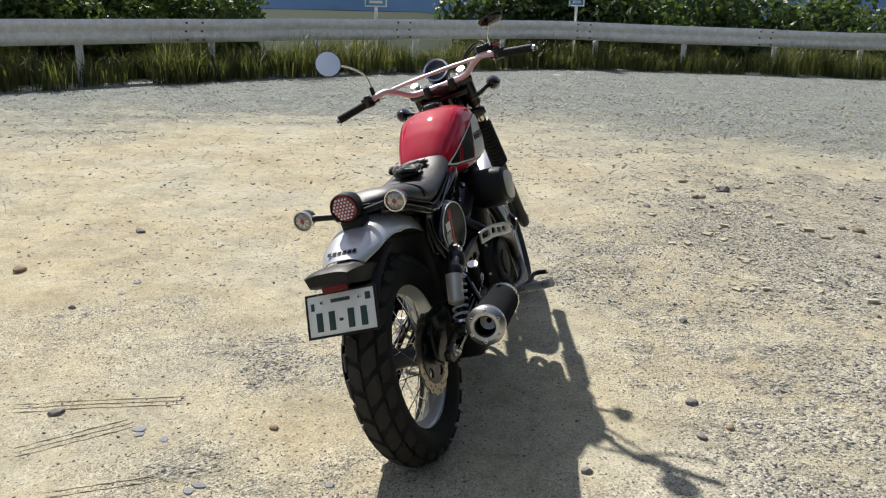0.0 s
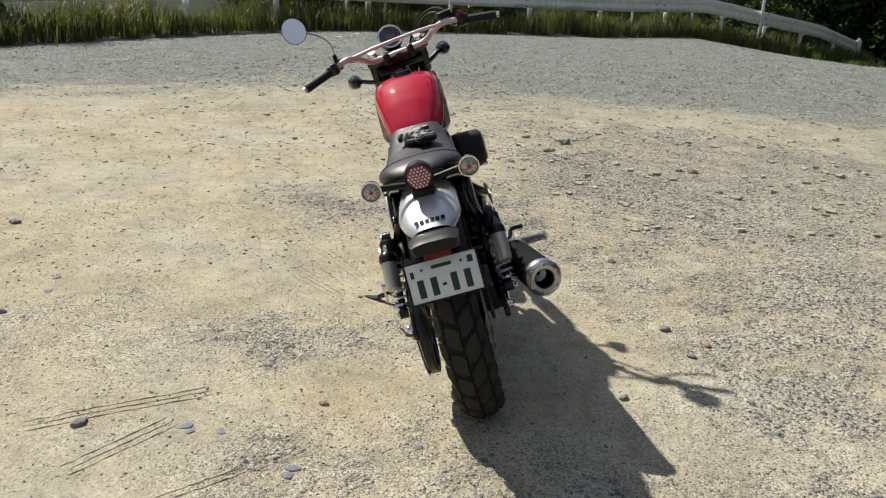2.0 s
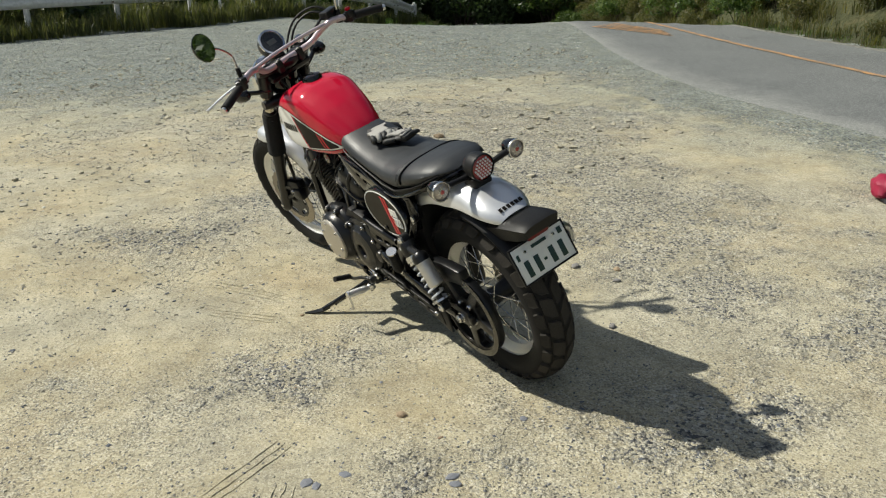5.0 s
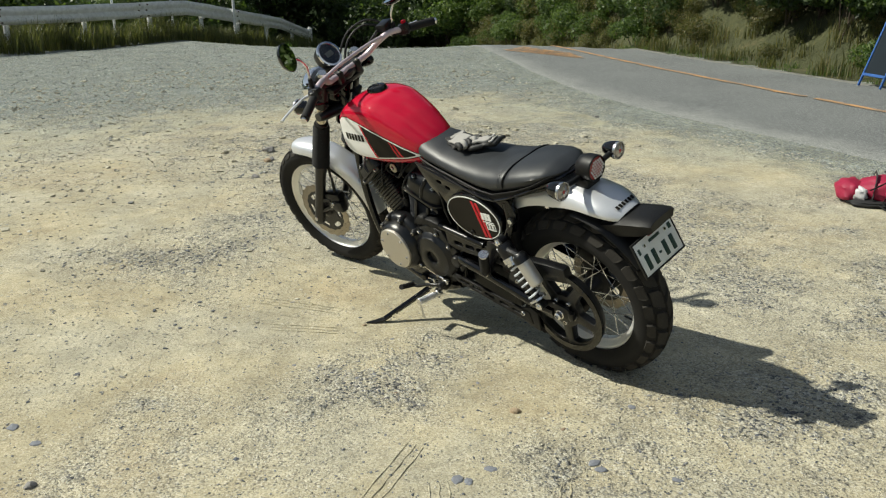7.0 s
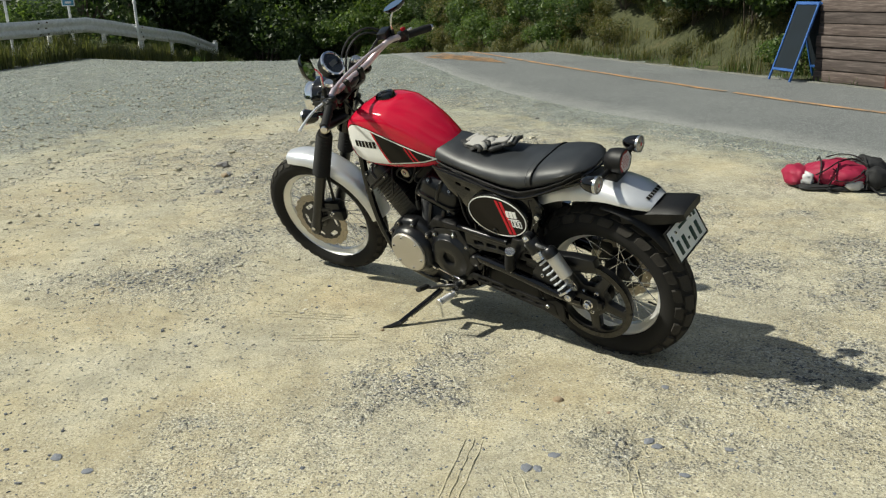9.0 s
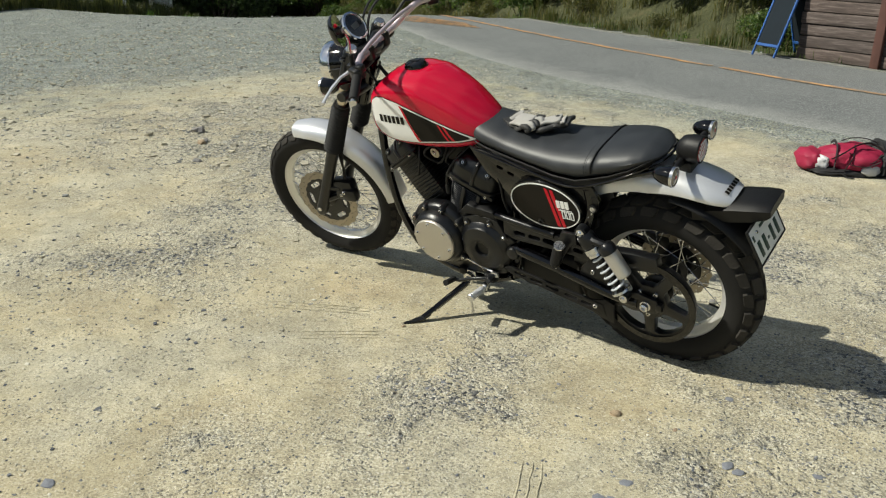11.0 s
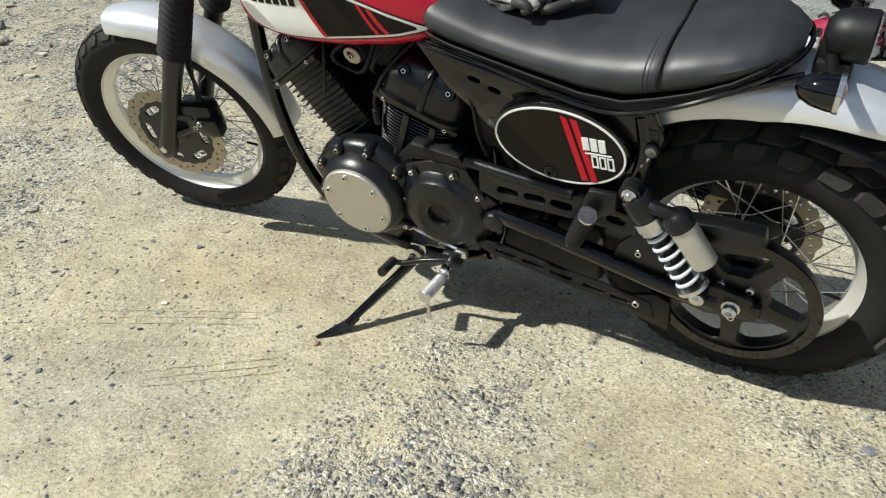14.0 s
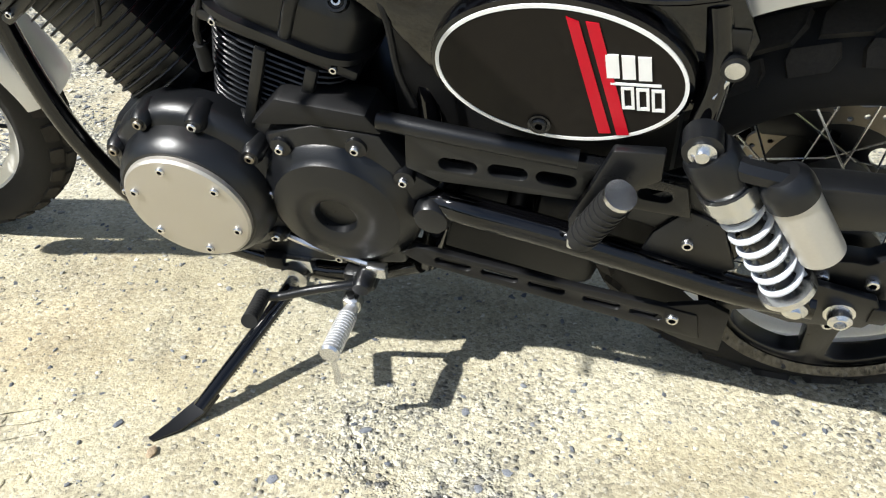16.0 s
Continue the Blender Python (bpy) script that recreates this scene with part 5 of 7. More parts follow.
def cylinder(name, base, tilt, shift, u0, u1, fins, half_x, half_y, c0, c1):
    """An air-cooled cylinder: a core with thin fins, then the domed rocker cover on its flange."""
    T = Matrix.Translation(base) @ Matrix.Rotation(radians(tilt), 4, "Y") @ Matrix.Translation((shift, 0, 0))
    core = part(name, box((0, 0, c0 / 2), (half_x * 1.56, half_y * 1.58, c0), 0.02), M_SATIN, bike, "black finned V-twin cylinder")
    core.matrix_basis = T
    for k in range(fins):
        z = u0 + (u1 - u0) * k / (fins - 1)
        grow = 0.90 + 0.10 * k / (fins - 1)
        loop = oval(0, 0, half_x * grow, half_y * grow, 0, 32, 3.6)
        low = [(x, y, z) for x, y in loop]
        mid = [(x * 1.012, y * 1.012, z + 0.0016) for x, y in loop]
        top = [(x, y, z + 0.0032) for x, y in loop]
        part("fin", grid_mesh([low, mid, top], close_v=True, caps=True), M_SATIN, core)
    part("flange", box((0, 0, c0 - 0.008), (half_x * 2.06, half_y * 2.0, 0.016), 0.005), M_SATIN, core)
    h = c1 - c0
    rows = []
    for dz, sx, sy, off in ((0.0, 1.10, 1.06, 0), (0.02, 1.12, 1.08, 0), (0.11, 1.12, 1.08, 0), (0.13, 1.04, 1.01, 0), (0.56, 0.99, 0.985, -0.02), (0.60, 0.975, 0.975, -0.02), (0.92, 0.72, 0.80, -0.08), (0.96, 0.66, 0.74, -0.09), (1.0, 0.50, 0.58, -0.10), (1.005, 0.25, 0.30, -0.10)):
        rows.append([(x + off * half_x, y, c0 + h * dz) for x, y in oval(0, 0, half_x * sx, half_y * sy, 0, 40, 4.5)])
    rc = part("rocker_cover", grid_mesh(rows, close_v=True, caps=True), M_SATIN, core, "satin black rocker cover")
    part("ridge", tube([(-0.02 * sgn - 0.1 * half_x, half_y * f, c0 + h * g) for sgn, f, g in ((0, 0.985, 0.12), (0, 0.970, 0.57), (0, 0.88, 0.76), (0, 0.76, 0.93), (0, 0.0, 0.985))], 0.009, 10, 2), M_SATIN, rc)
    for sx in (-1, 1):
        for sy in (-1, 1):
            seat_at = Matrix.Translation((sx * half_x * 0.52 - 0.05 * half_x, sy * half_y * 0.885, c0 + h * 0.77)) @ Matrix.Rotation(radians(-58 * sy), 4, "X")
            part("bolt_boss", moved(lathe([(0.0, 0.003), (0.008, 0.003), (0.0095, 0.0065), (0.0125, 0.0065), (0.0145, -0.004)], 20, "Z"), seat_at), M_SATIN, rc)
            part("bolt", moved(bolt((0, 0, 0.003), 0.0065, 0.005, "Z"), seat_at), M_STEEL, rc)
        part("bolt", bolt((sx * half_x * 0.74, half_y * 1.0, c0 - 0.006), 0.0055, 0.006), M_STEEL, rc)
    return core


cylinder("front_cylinder", (0.900, 0, 0.472), 36, -0.016, 0.026, 0.205, 14, 0.087, 0.105, 0.222, 0.292)
rear = cylinder("rear_cylinder", (0.775, 0, 0.440), -21, -0.011, 0.045, 0.178, 14, 0.101, 0.121, 0.203, 0.302)
part("fin_post", box((0.015, 0.121, 0.115), (0.016, 0.012, 0.14), 0.004), M_SATIN, rear)
part("fin_post", box((-0.050, 0.121, 0.115), (0.016, 0.012, 0.14), 0.004), M_SATIN, rear)
part("intake_bracket", slab([(0.91, 0.720), (0.80, 0.745), (0.74, 0.730), (0.79, 0.66), (0.87, 0.66)], -0.05, 0.035, (), 0.012), M_MATTE, bike, "black intake body between the cylinders")
# air cleaner, right
ab = part("air_cleaner", grid_mesh([[(0.862 + x * s, y, 0.655 + z * s) for x, z in oval(0, 0, 0.105, 0.078, radians(-12), 36, 3.4)] for y, s in ((-0.10, 0.8), (-0.13, 0.97), (-0.155, 1.0), (-0.215, 0.98), (-0.238, 0.90), (-0.246, 0.72))], close_v=True, caps=True), M_MATTE, bike, "black air cleaner box with a grey face")
part("face", slab(oval(0.862, 0.655, 0.062, 0.056, radians(-12), 30, 3.4), -0.244, -0.252, (), 0.002), M_RESERVOIR, ab)
part("bolt", bolt((0.79, -0.238, 0.60), 0.007, -0.006), M_STEEL, ab)
part("wiring_loom", tube([(1.08, -0.06, 0.86), (0.95, -0.07, 0.74), (0.80, -0.08, 0.76), (0.62, -0.09, 0.74)], 0.008, 8, 4), M_MATTE, bike)
part("breather_hose", tube([(0.60, 0.10, 0.74), (0.555, 0.118, 0.68), (0.545, 0.122, 0.60), (0.53, 0.122, 0.55)], 0.0045, 8, 4), M_MATTE, bike)
tb = part("throttle_body", lathe([(0.0, 0.020), (0.014, 0.020), (0.017, 0.012), (0.024, 0.010), (0.026, -0.012), (0.018, -0.02), (0.016, -0.05)], 24, "Y", (0.842, 0.075, 0.722)), M_CANGREY, bike, "dark cast throttle body between the cylinders")
part("cable_quadrant", slab(oval(0.842, 0.722, 0.021, 0.018, 0.4, 20), 0.094, 0.098, [oval(0.848, 0.726, 0.006, 0.006, 0, 10)]), M_DISC, tb)
part("bolt", bolt((0.842, 0.099, 0.722), 0.006, 0.005), M_STEEL, tb)
part("hose_clamp", lathe([(0.0275, 0.052), (0.0285, 0.052), (0.0285, 0.060), (0.0275, 0.060)], 24, "Y", (0.842, 0, 0.722), closed=True), M_STEEL, tb)
for pts in ([(0.80, 0.07, 0.745), (0.815, 0.085, 0.70), (0.84, 0.085, 0.675), (0.88, 0.07, 0.67)], [(0.87, 0.08, 0.738), (0.90, 0.085, 0.715), (0.905, 0.08, 0.69), (0.885, 0.06, 0.66)], [(0.76, 0.06, 0.75), (0.79, 0.09, 0.715), (0.80, 0.09, 0.69), (0.79, 0.06, 0.655)]):
    part("hose", tube(pts, 0.0055, 8, 4), M_MATTE, bike)
part("ignition_lead", tube([(0.70, 0.05, 0.76), (0.76, 0.105, 0.700), (0.79, 0.118, 0.640), (0.80, 0.110, 0.600)], 0.0042, 8, 4), M_MATTE, bike)
part("ignition_lead", tube([(0.94, 0.05, 0.76), (0.915, 0.105, 0.70), (0.925, 0.112, 0.640), (0.945, 0.10, 0.610)], 0.0042, 8, 4), M_MATTE, bike)
part("spark_plug_cap", tube([(0.80, 0.112, 0.604), (0.803, 0.108, 0.566)], [0.008, 0.0095], 10), M_GRIP, bike)

# ---- exhaust, right ----
mf = Vector((0.43, -0.232, 0.335))
me_ = Vector((-0.045, -0.292, 0.403))
q = (me_ - mf).to_track_quat("Z", "Y").to_matrix().to_4x4()
L_ = (me_ - mf).length
mu = part("muffler", lathe([(0.030, -0.03), (0.046, -0.01), (0.056, 0.03), (0.058, 0.06), (0.058, L_ - 0.03)], 36, "Z"), M_CANGREY, bike, "dark grey muffler with a bright end cap")
mu.matrix_basis = Matrix.Translation(mf) @ q
part("end_cap", lathe([(0.058, L_ - 0.034), (0.0600, L_ - 0.032), (0.0605, L_ - 0.012), (0.058, L_ - 0.004), (0.044, L_ + 0.006), (0.033, L_ + 0.005), (0.029, L_ - 0.002), (0.028, L_ - 0.08), (0.0, L_ - 0.09)], 40, "Z"), M_SHIELD, mu, "brushed steel end cap")
part("outlet", lathe([(0.0275, L_ - 0.006), (0.0275, L_ - 0.085), (0.0, L_ - 0.088)], 24, "Z"), M_HOLE, mu)
part("band", lathe([(0.0575, 0.045), (0.0605, 0.046), (0.0605, 0.075), (0.0575, 0.076)], 36, "Z", closed=True), M_STEEL, mu)
for k in range(6):
    a = radians(60 * k + 20)
    part("bolt", bolt((0.046 * math.cos(a), 0.046 * math.sin(a), L_ + 0.003), 0.006, 0.004, "Z"), M_STEEL, mu)
part("exhaust_pipe", join(tube([(1.00, -0.07, 0.60), (1.06, -0.10, 0.54), (1.07, -0.13, 0.42), (1.01, -0.165, 0.30), (0.88, -0.20, 0.262), (0.68, -0.222, 0.285), (0.42, -0.232, 0.336)], 0.022, 14, 6), tube([(0.62, -0.075, 0.62), (0.56, -0.13, 0.60), (0.60, -0.175, 0.55), (0.74, -0.19, 0.50), (0.90, -0.185, 0.43), (0.96, -0.175, 0.34)], 0.020, 12, 6)), M_SATIN, bike, "black two-into-one exhaust pipes")
hs = part("heat_shield", slab([(0.42, 0.585), (0.60, 0.566), (0.78, 0.527), (0.86, 0.495), (0.855, 0.465), (0.77, 0.480), (0.58, 0.520), (0.42, 0.540)], -0.205, -0.212, [slot(0.49, 0.557, 0.10, 0.022, radians(-6)), slot(0.60, 0.542, 0.055, 0.020, radians(-9)), slot(0.675, 0.525, 0.055, 0.020, radians(-14)), slot(0.75, 0.508, 0.055, 0.02, radians(-16))], 0.003), M_SHIELD, bike, "bright slotted exhaust heat shield")
part("collector_box", box((0.43, -0.045, 0.265), (0.26, 0.22, 0.19), 0.03, 3), M_MATTE, bike, "matte black exhaust collector under the swing arm")
part("muffler_hanger", tube([(0.30, -0.15, 0.52), (0.24, -0.19, 0.45), (0.20, -0.22, 0.40)], 0.010, 8, 3), M_GLOSS, bike)

# ---- pegs, stand, shifter ----
def peg(at, out, name, label):
    at, out = Vector(at), Vector(out)
    ob = part(name, tube([tuple(at), tuple(at + out * 0.12), tuple(at + out * 0.13), tuple(at + out)], [0.010, 0.010, 0.018, 0.018], 14), M_GRIP, bike, label)
    for k in range(7):
        p = at + out * (0.22 + 0.1 * k)
        part("rib", tube([tuple(p), tuple(p + out * 0.045)], 0.0195, 14), M_GRIP, ob)
    part("end_cap", tube([tuple(at + out * 0.97), tuple(at + out * 1.02)], 0.0190, 16), M_STEEL, ob)
    return ob


peg((0.323, 0.184, 0.414), (-0.045, 0.026, 0.116), "passenger_peg", "folded-up ribbed rubber passenger peg")
peg((0.324, -0.178, 0.408), (-0.044, -0.022, 0.105), "passenger_peg", "folded-up ribbed rubber passenger peg")
part("peg_hanger", slab([(0.292, 0.556), (0.236, 0.560), (0.236, 0.520), (0.268, 0.495), (0.300, 0.440), (0.312, 0.408), (0.334, 0.408), (0.336, 0.440), (0.312, 0.500)], 0.156, 0.170, (), 0.003), M_SATIN, bike)
part("peg_clevis", box((0.325, 0.174, 0.412), (0.022, 0.024, 0.020), 0.006), M_STEEL, bike)
P0, P1 = Vector((0.634, 0.200, 0.232)), Vector((0.630, 0.302, 0.258))
fp = part("foot_peg", tube([tuple(P0), tuple(P0.lerp(P1, 0.16)), tuple(P0.lerp(P1, 0.2)), tuple(P1)], [0.009, 0.011, 0.0125, 0.0135], 14), M_LEVER, bike, "knurled aluminium rider's foot peg")
for k in range(14):
    q = P0.lerp(P1, 0.24 + 0.055 * k)
    part("knurl", tube([tuple(q), tuple(q + (P1 - P0) * 0.03)], 0.0142, 10), M_LEVER, fp)
part("peg_tip", tube([tuple(P1), tuple(P1 + (P1 - P0) * 0.03)], [0.0155, 0.012], 14), M_STEEL, fp)
part("peg_feeler", tube([(0.630, 0.298, 0.250), (0.630, 0.299, 0.205), (0.631, 0.300, 0.184)], [0.0045, 0.0045, 0.0065], 8), M_STEEL, fp)
part("peg_clevis", box((0.636, 0.192, 0.233), (0.026, 0.030, 0.030), 0.007), M_STEEL, fp)
part("pivot_pin", tube([(0.636, 0.196, 0.212), (0.636, 0.196, 0.254)], 0.006, 10), M_SATIN, fp)
part("peg_mount", join(box((0.628, 0.160, 0.258), (0.048, 0.04, 0.036), 0.008), tube([(0.63, 0.10, 0.262), (0.630, 0.182, 0.256)], 0.016, 12)), M_SATIN, bike)
fpr = part("foot_peg", tube([(0.625, -0.22, 0.290), (0.560, -0.385, 0.315)], 0.016, 12), M_LEVER, bike, "knurled aluminium rider's foot peg")
part("brake_pedal", tube([(0.66, -0.19, 0.28), (0.74, -0.25, 0.275), (0.80, -0.27, 0.29), (0.80, -0.32, 0.292)], 0.009, 8, 4), M_SATIN, bike, "black brake pedal")
sl = part("shift_lever", tube([(0.615, 0.183, 0.268), (0.650, 0.196, 0.268), (0.690, 0.205, 0.261), (0.725, 0.210, 0.248), (0.745, 0.213, 0.242), (0.763, 0.222, 0.250)], 0.0068, 10, 4), M_SATIN, bike, "black gear lever with a ribbed rubber toe piece")
part("lever_boss", lathe([(0.0, 0.198), (0.012, 0.198), (0.015, 0.192), (0.015, 0.165)], 18, "Y", (0.618, 0, 0.268)), M_SATIN, sl)
T0, T1 = Vector((0.764, 0.218, 0.248)), Vector((0.747, 0.289, 0.283))
part("toe_rubber", tube([tuple(T0.lerp(T1, k / 28)) for k in range(29)], [0.0098 + 0.0016 * (k % 3 != 0) for k in range(29)], 14), M_GRIP, sl)
part("shift_rod", tube([(0.60, 0.165, 0.285), (0.70, 0.155, 0.300), (0.76, 0.14, 0.305)], 0.006, 8), M_STEEL, bike, "steel gear linkage rod")
part("shift_joint", box((0.60, 0.168, 0.283), (0.03, 0.018, 0.022), 0.004), M_STEEL, bike)
part("shift_joint", box((0.755, 0.142, 0.303), (0.028, 0.018, 0.022), 0.004), M_STEEL, bike)
ss = part("side_stand", tube([(0.757, 0.142, 0.188), (0.780, 0.205, 0.172), (0.812, 0.290, 0.152), (0.838, 0.358, 0.135)], [0.0135, 0.0125, 0.0115, 0.0110], 12, 0, 0.8), M_GLOSS, bike, "blue-black polished steel side stand, folded out")
part("stand_foot", grid_mesh([[(x - u * 0.012, y + u * 0.005, z + dz) for u, dz in ((-w, -0.003), (-w, 0.003), (w, 0.003), (w, -0.003))] for x, y, z, w in ((0.826, 0.328, 0.136, 0.8), (0.842, 0.358, 0.130, 1.1), (0.862, 0.392, 0.131, 0.9), (0.884, 0.422, 0.136, 0.35))], close_v=True, caps=True), M_SATIN, ss)
part("stand_bracket", join(box((0.752, 0.118, 0.205), (0.055, 0.035, 0.055), 0.008), tube([(0.748, 0.09, 0.235), (0.752, 0.140, 0.205)], 0.014, 12)), M_STEEL, ss)
part("pivot_washer", lathe([(0.0, 0.158), (0.010, 0.158), (0.011, 0.153), (0.022, 0.151), (0.023, 0.146), (0.023, 0.135)], 24, "Y", (0.752, 0, 0.205)), M_STEEL, ss, "bright steel pivot washer")
part("stand_switch", join(box((0.785, 0.128, 0.222), (0.034, 0.026, 0.030), 0.006), tube([(0.80, 0.125, 0.23), (0.83, 0.11, 0.25), (0.84, 0.09, 0.27)], 0.004, 8, 3)), M_MATTE, ss, "black stand switch with its lead")
part("stand_stop", tube([(0.822, 0.300, 0.130), (0.822, 0.302, 0.146)], 0.006, 8), M_SATIN, ss)
pts = []
for k in range(150):
    t = k / 149
    q = Vector((0.754, 0.152, 0.177)).lerp(Vector((0.812, 0.298, 0.141)), t)
    pts.append((q.x + 0.0052 * math.cos(k * 1.3), q.y + 0.003 * math.sin(k * 1.3), q.z + 0.0052 * math.sin(k * 1.3)))
part("return_spring", tube(pts, 0.0014, 5), M_SATIN, ss)
part("lock_barrel", join(tube([(0.186, 0.112, 0.648), (0.184, 0.136, 0.650)], 0.014, 16), box((0.188, 0.11, 0.665), (0.03, 0.03, 0.05), 0.006)), M_SATIN, bike, "helmet lock")
part("lock_face", tube([(0.184, 0.135, 0.650), (0.184, 0.138, 0.650)], 0.010, 16), M_STEEL, bike)
part("lock_lever", tube([(0.186, 0.128, 0.640), (0.200, 0.140, 0.617)], 0.005, 8), M_STEEL, bike)

# ---- front end (turns with the steering) ----
def along_fork(y, t, ahead=0.0):
    p = AXLE_F + UPF * t + FWD * ahead
    return (p.x, y, p.z)


for sd in (1, -1):
    lower = front("fork_slider", tube([along_fork(sd * 0.105, t) for t in (-0.045, -0.03, 0.0, 0.05, 0.20, 0.36, 0.42)], [0.018, 0.026, 0.027, 0.024, 0.0245, 0.026, 0.026], 20), M_SATIN, None, "satin black fork slider")
    pts, rad = [], []
    for k in range(61):
        t = 0.36 + 0.235 * k / 60
        pts.append(along_fork(sd * 0.105, t))
        rad.append(0.0370 + 0.0042 * math.sin(k * 2 * math.pi / 5.0) - 0.004 * k / 60)
    front("fork_gaiter", tube(pts, rad, 24), M_GRIP, None, "ribbed black rubber fork gaiter")
    front("gaiter_clamp", tube([along_fork(sd * 0.105, t) for t in (0.588, 0.606)], 0.030, 20), M_MATTE)
    front("fork_tube", tube([along_fork(sd * 0.105, t) for t in (0.59, 0.87)], 0.0205, 20), M_STANCHION, None, "bright fork tube")
    front("fork_cap", tube([along_fork(sd * 0.105, t) for t in (0.868, 0.880)], [0.022, 0.017], 18), M_STEEL)
for t, th in ((0.66, 0.035), (0.835, 0.03)):
    pts = [along_fork(y, t, -0.03 * (1 - abs(y) / 0.13) - 0.008) for y in (-0.135, -0.10, -0.05, 0, 0.05, 0.10, 0.135)]
    front("fork_clamp", tube(pts, [0.024, 0.034, 0.036, 0.038, 0.036, 0.034, 0.024], 12, 0, 0.75), M_SATIN, None, "black triple clamp")
for sd in (1, -1):
    front("fork_cover", tube([along_fork(sd * 0.105, t) for t in (0.695, 0.70, 0.855, 0.862)], [0.024, 0.028, 0.028, 0.024], 20), M_SATIN, None, "black upper fork cover")
front("clamp_plate", box((0, 0, 0), (0.075, 0.21, 0.03), 0.012, 2, Matrix.Translation(along_fork(0, 0.80, -0.025)) @ Matrix.Rotation(-RAKE, 4, "Y")), M_SATIN, None, "black top clamp")
front("stem_nut", tube([tuple(PIV + UPF * 0.815), tuple(PIV + UPF * 0.845)], 0.017, 18), M_CHROME)
front("axle", tube([(AXLE_F.x, -0.135, AXLE_F.z), (AXLE_F.x, 0.135, AXLE_F.z)], 0.010, 14), M_STEEL)
cal = front("brake_caliper", join(box((1.415, 0.082, 0.445), (0.10, 0.055, 0.10), 0.018, 2), box((1.385, 0.10, 0.43), (0.07, 0.045, 0.06), 0.014, 2), tube([along_fork(0.10, 0.12), (1.43, 0.095, 0.455)], 0.018, 8), tube([along_fork(0.10, 0.03), (1.43, 0.09, 0.42)], 0.014, 8)), M_SATIN, None, "black front brake caliper")
part("bolt", bolt((1.40, 0.122, 0.450), 0.008, 0.006), M_STEEL, cal)
part("bolt", bolt((1.43, 0.108, 0.425), 0.008, 0.006), M_STEEL, cal)
front("brake_hose", tube([(1.40, 0.085, 0.49), (1.40, 0.075, 0.54), (1.40, 0.07, 0.60), (1.37, 0.075, 0.70), (1.30, 0.06, 0.85), (1.22, 0.0, 0.98), (1.13, -0.10, 1.08), (1.07, -0.20, 1.16)], 0.0055, 8, 5), M_MATTE, None, "black brake hose")
front("sensor_cable", tube([(1.50, 0.075, 0.36), (1.42, 0.082, 0.47), (1.385, 0.085, 0.58), (1.34, 0.085, 0.72)], 0.004, 6, 5), M_MATTE)


def ff_flare(t):
    w = 0.066 - 0.016 * max(0, 0.12 - t) / 0.12
    return w, 0.050 - 0.018 * abs(t - 0.5)


ff = front("front_fender", fender_mesh(AXLE_F, 0.368, -13, 86, 0.066, 0.05, 52, 0.003, ff_flare), M_SILVER, None, "silver painted front mudguard")
for sd in (1, -1):
    part("fender_stay", tube([(1.43, sd * 0.063, 0.60), (1.45, sd * 0.085, 0.55), (1.475, sd * 0.098, 0.51)], 0.008, 8, 3), M_SATIN, ff)

# headlamp
HL = Matrix.Translation((1.258, 0, 1.000)) @ Matrix.Rotation(radians(6), 4, "Y")
hl = front("headlamp", lathe([(0.0, -0.095), (0.03, -0.092), (0.06, -0.075), (0.078, -0.045), (0.084, -0.01), (0.086, 0.035), (0.087, 0.05)], 44, "X"), M_GLOSS, None, "round black headlamp with a chrome rim")
hl.matrix_basis = STEER @ HL
part("rim", lathe([(0.086, 0.03), (0.0905, 0.034), (0.0915, 0.055), (0.088, 0.074), (0.080, 0.082), (0.077, 0.078), (0.078, 0.05)], 44, "X", closed=True), M_CHROME, hl, "chrome headlamp rim")
part("glass", lathe([(0.079, 0.074), (0.06, 0.084), (0.03, 0.090), (0.0, 0.092)], 40, "X"), M_STEEL, hl)
for sd in (1, -1):
    part("bracket", box((-0.02, sd * 0.092, 0.0), (0.07, 0.010, 0.05), 0.004), M_SATIN, hl)
# meter
MT = Matrix.Translation((1.190, 0, 1.146)) @ Matrix.Rotation(radians(-58), 4, "Y")
mt = front("speedometer", lathe([(0.0, -0.045), (0.035, -0.043), (0.050, -0.030), (0.054, -0.008), (0.0545, 0.008)], 40, "Z"), M_SATIN, None, "round speedometer with a chrome bezel")
mt.matrix_basis = STEER @ MT
part("bezel", lathe([(0.0445, 0.006), (0.054, 0.004), (0.0565, 0.010), (0.0545, 0.017), (0.047, 0.018), (0.0445, 0.014)], 44, "Z", closed=True), M_CHROME, mt, "chrome bezel")
part("glass", lathe([(0.0455, 0.012), (0.02, 0.0135), (0.0, 0.0138)], 36, "Z"), M_GLASS, mt)
part("display", box((0.0, 0, 0.0142), (0.022, 0.040, 0.0012), 0.0004), plain("grey_display", (0.10, 0.105, 0.10), 0.25), mt)
front("meter_bracket", join(box((1.19, 0, 1.07), (0.05, 0.06, 0.06), 0.01), box((1.22, 0, 1.03), (0.06, 0.12, 0.03), 0.008)), M_SATIN)
# front indicators
for sd in (1, -1):
    ind = indicator("indicator", bike)
    ind.matrix_basis = STEER @ pose(1.218, 0.210 * sd, 1.020, 0, 0, 180)
    front("indicator_stalk", tube([(1.19, sd * 0.10, 0.985), (1.205, sd * 0.15, 1.0), (1.215, sd * 0.185, 1.016)], [0.012, 0.010, 0.009], 10), M_GLOSS)

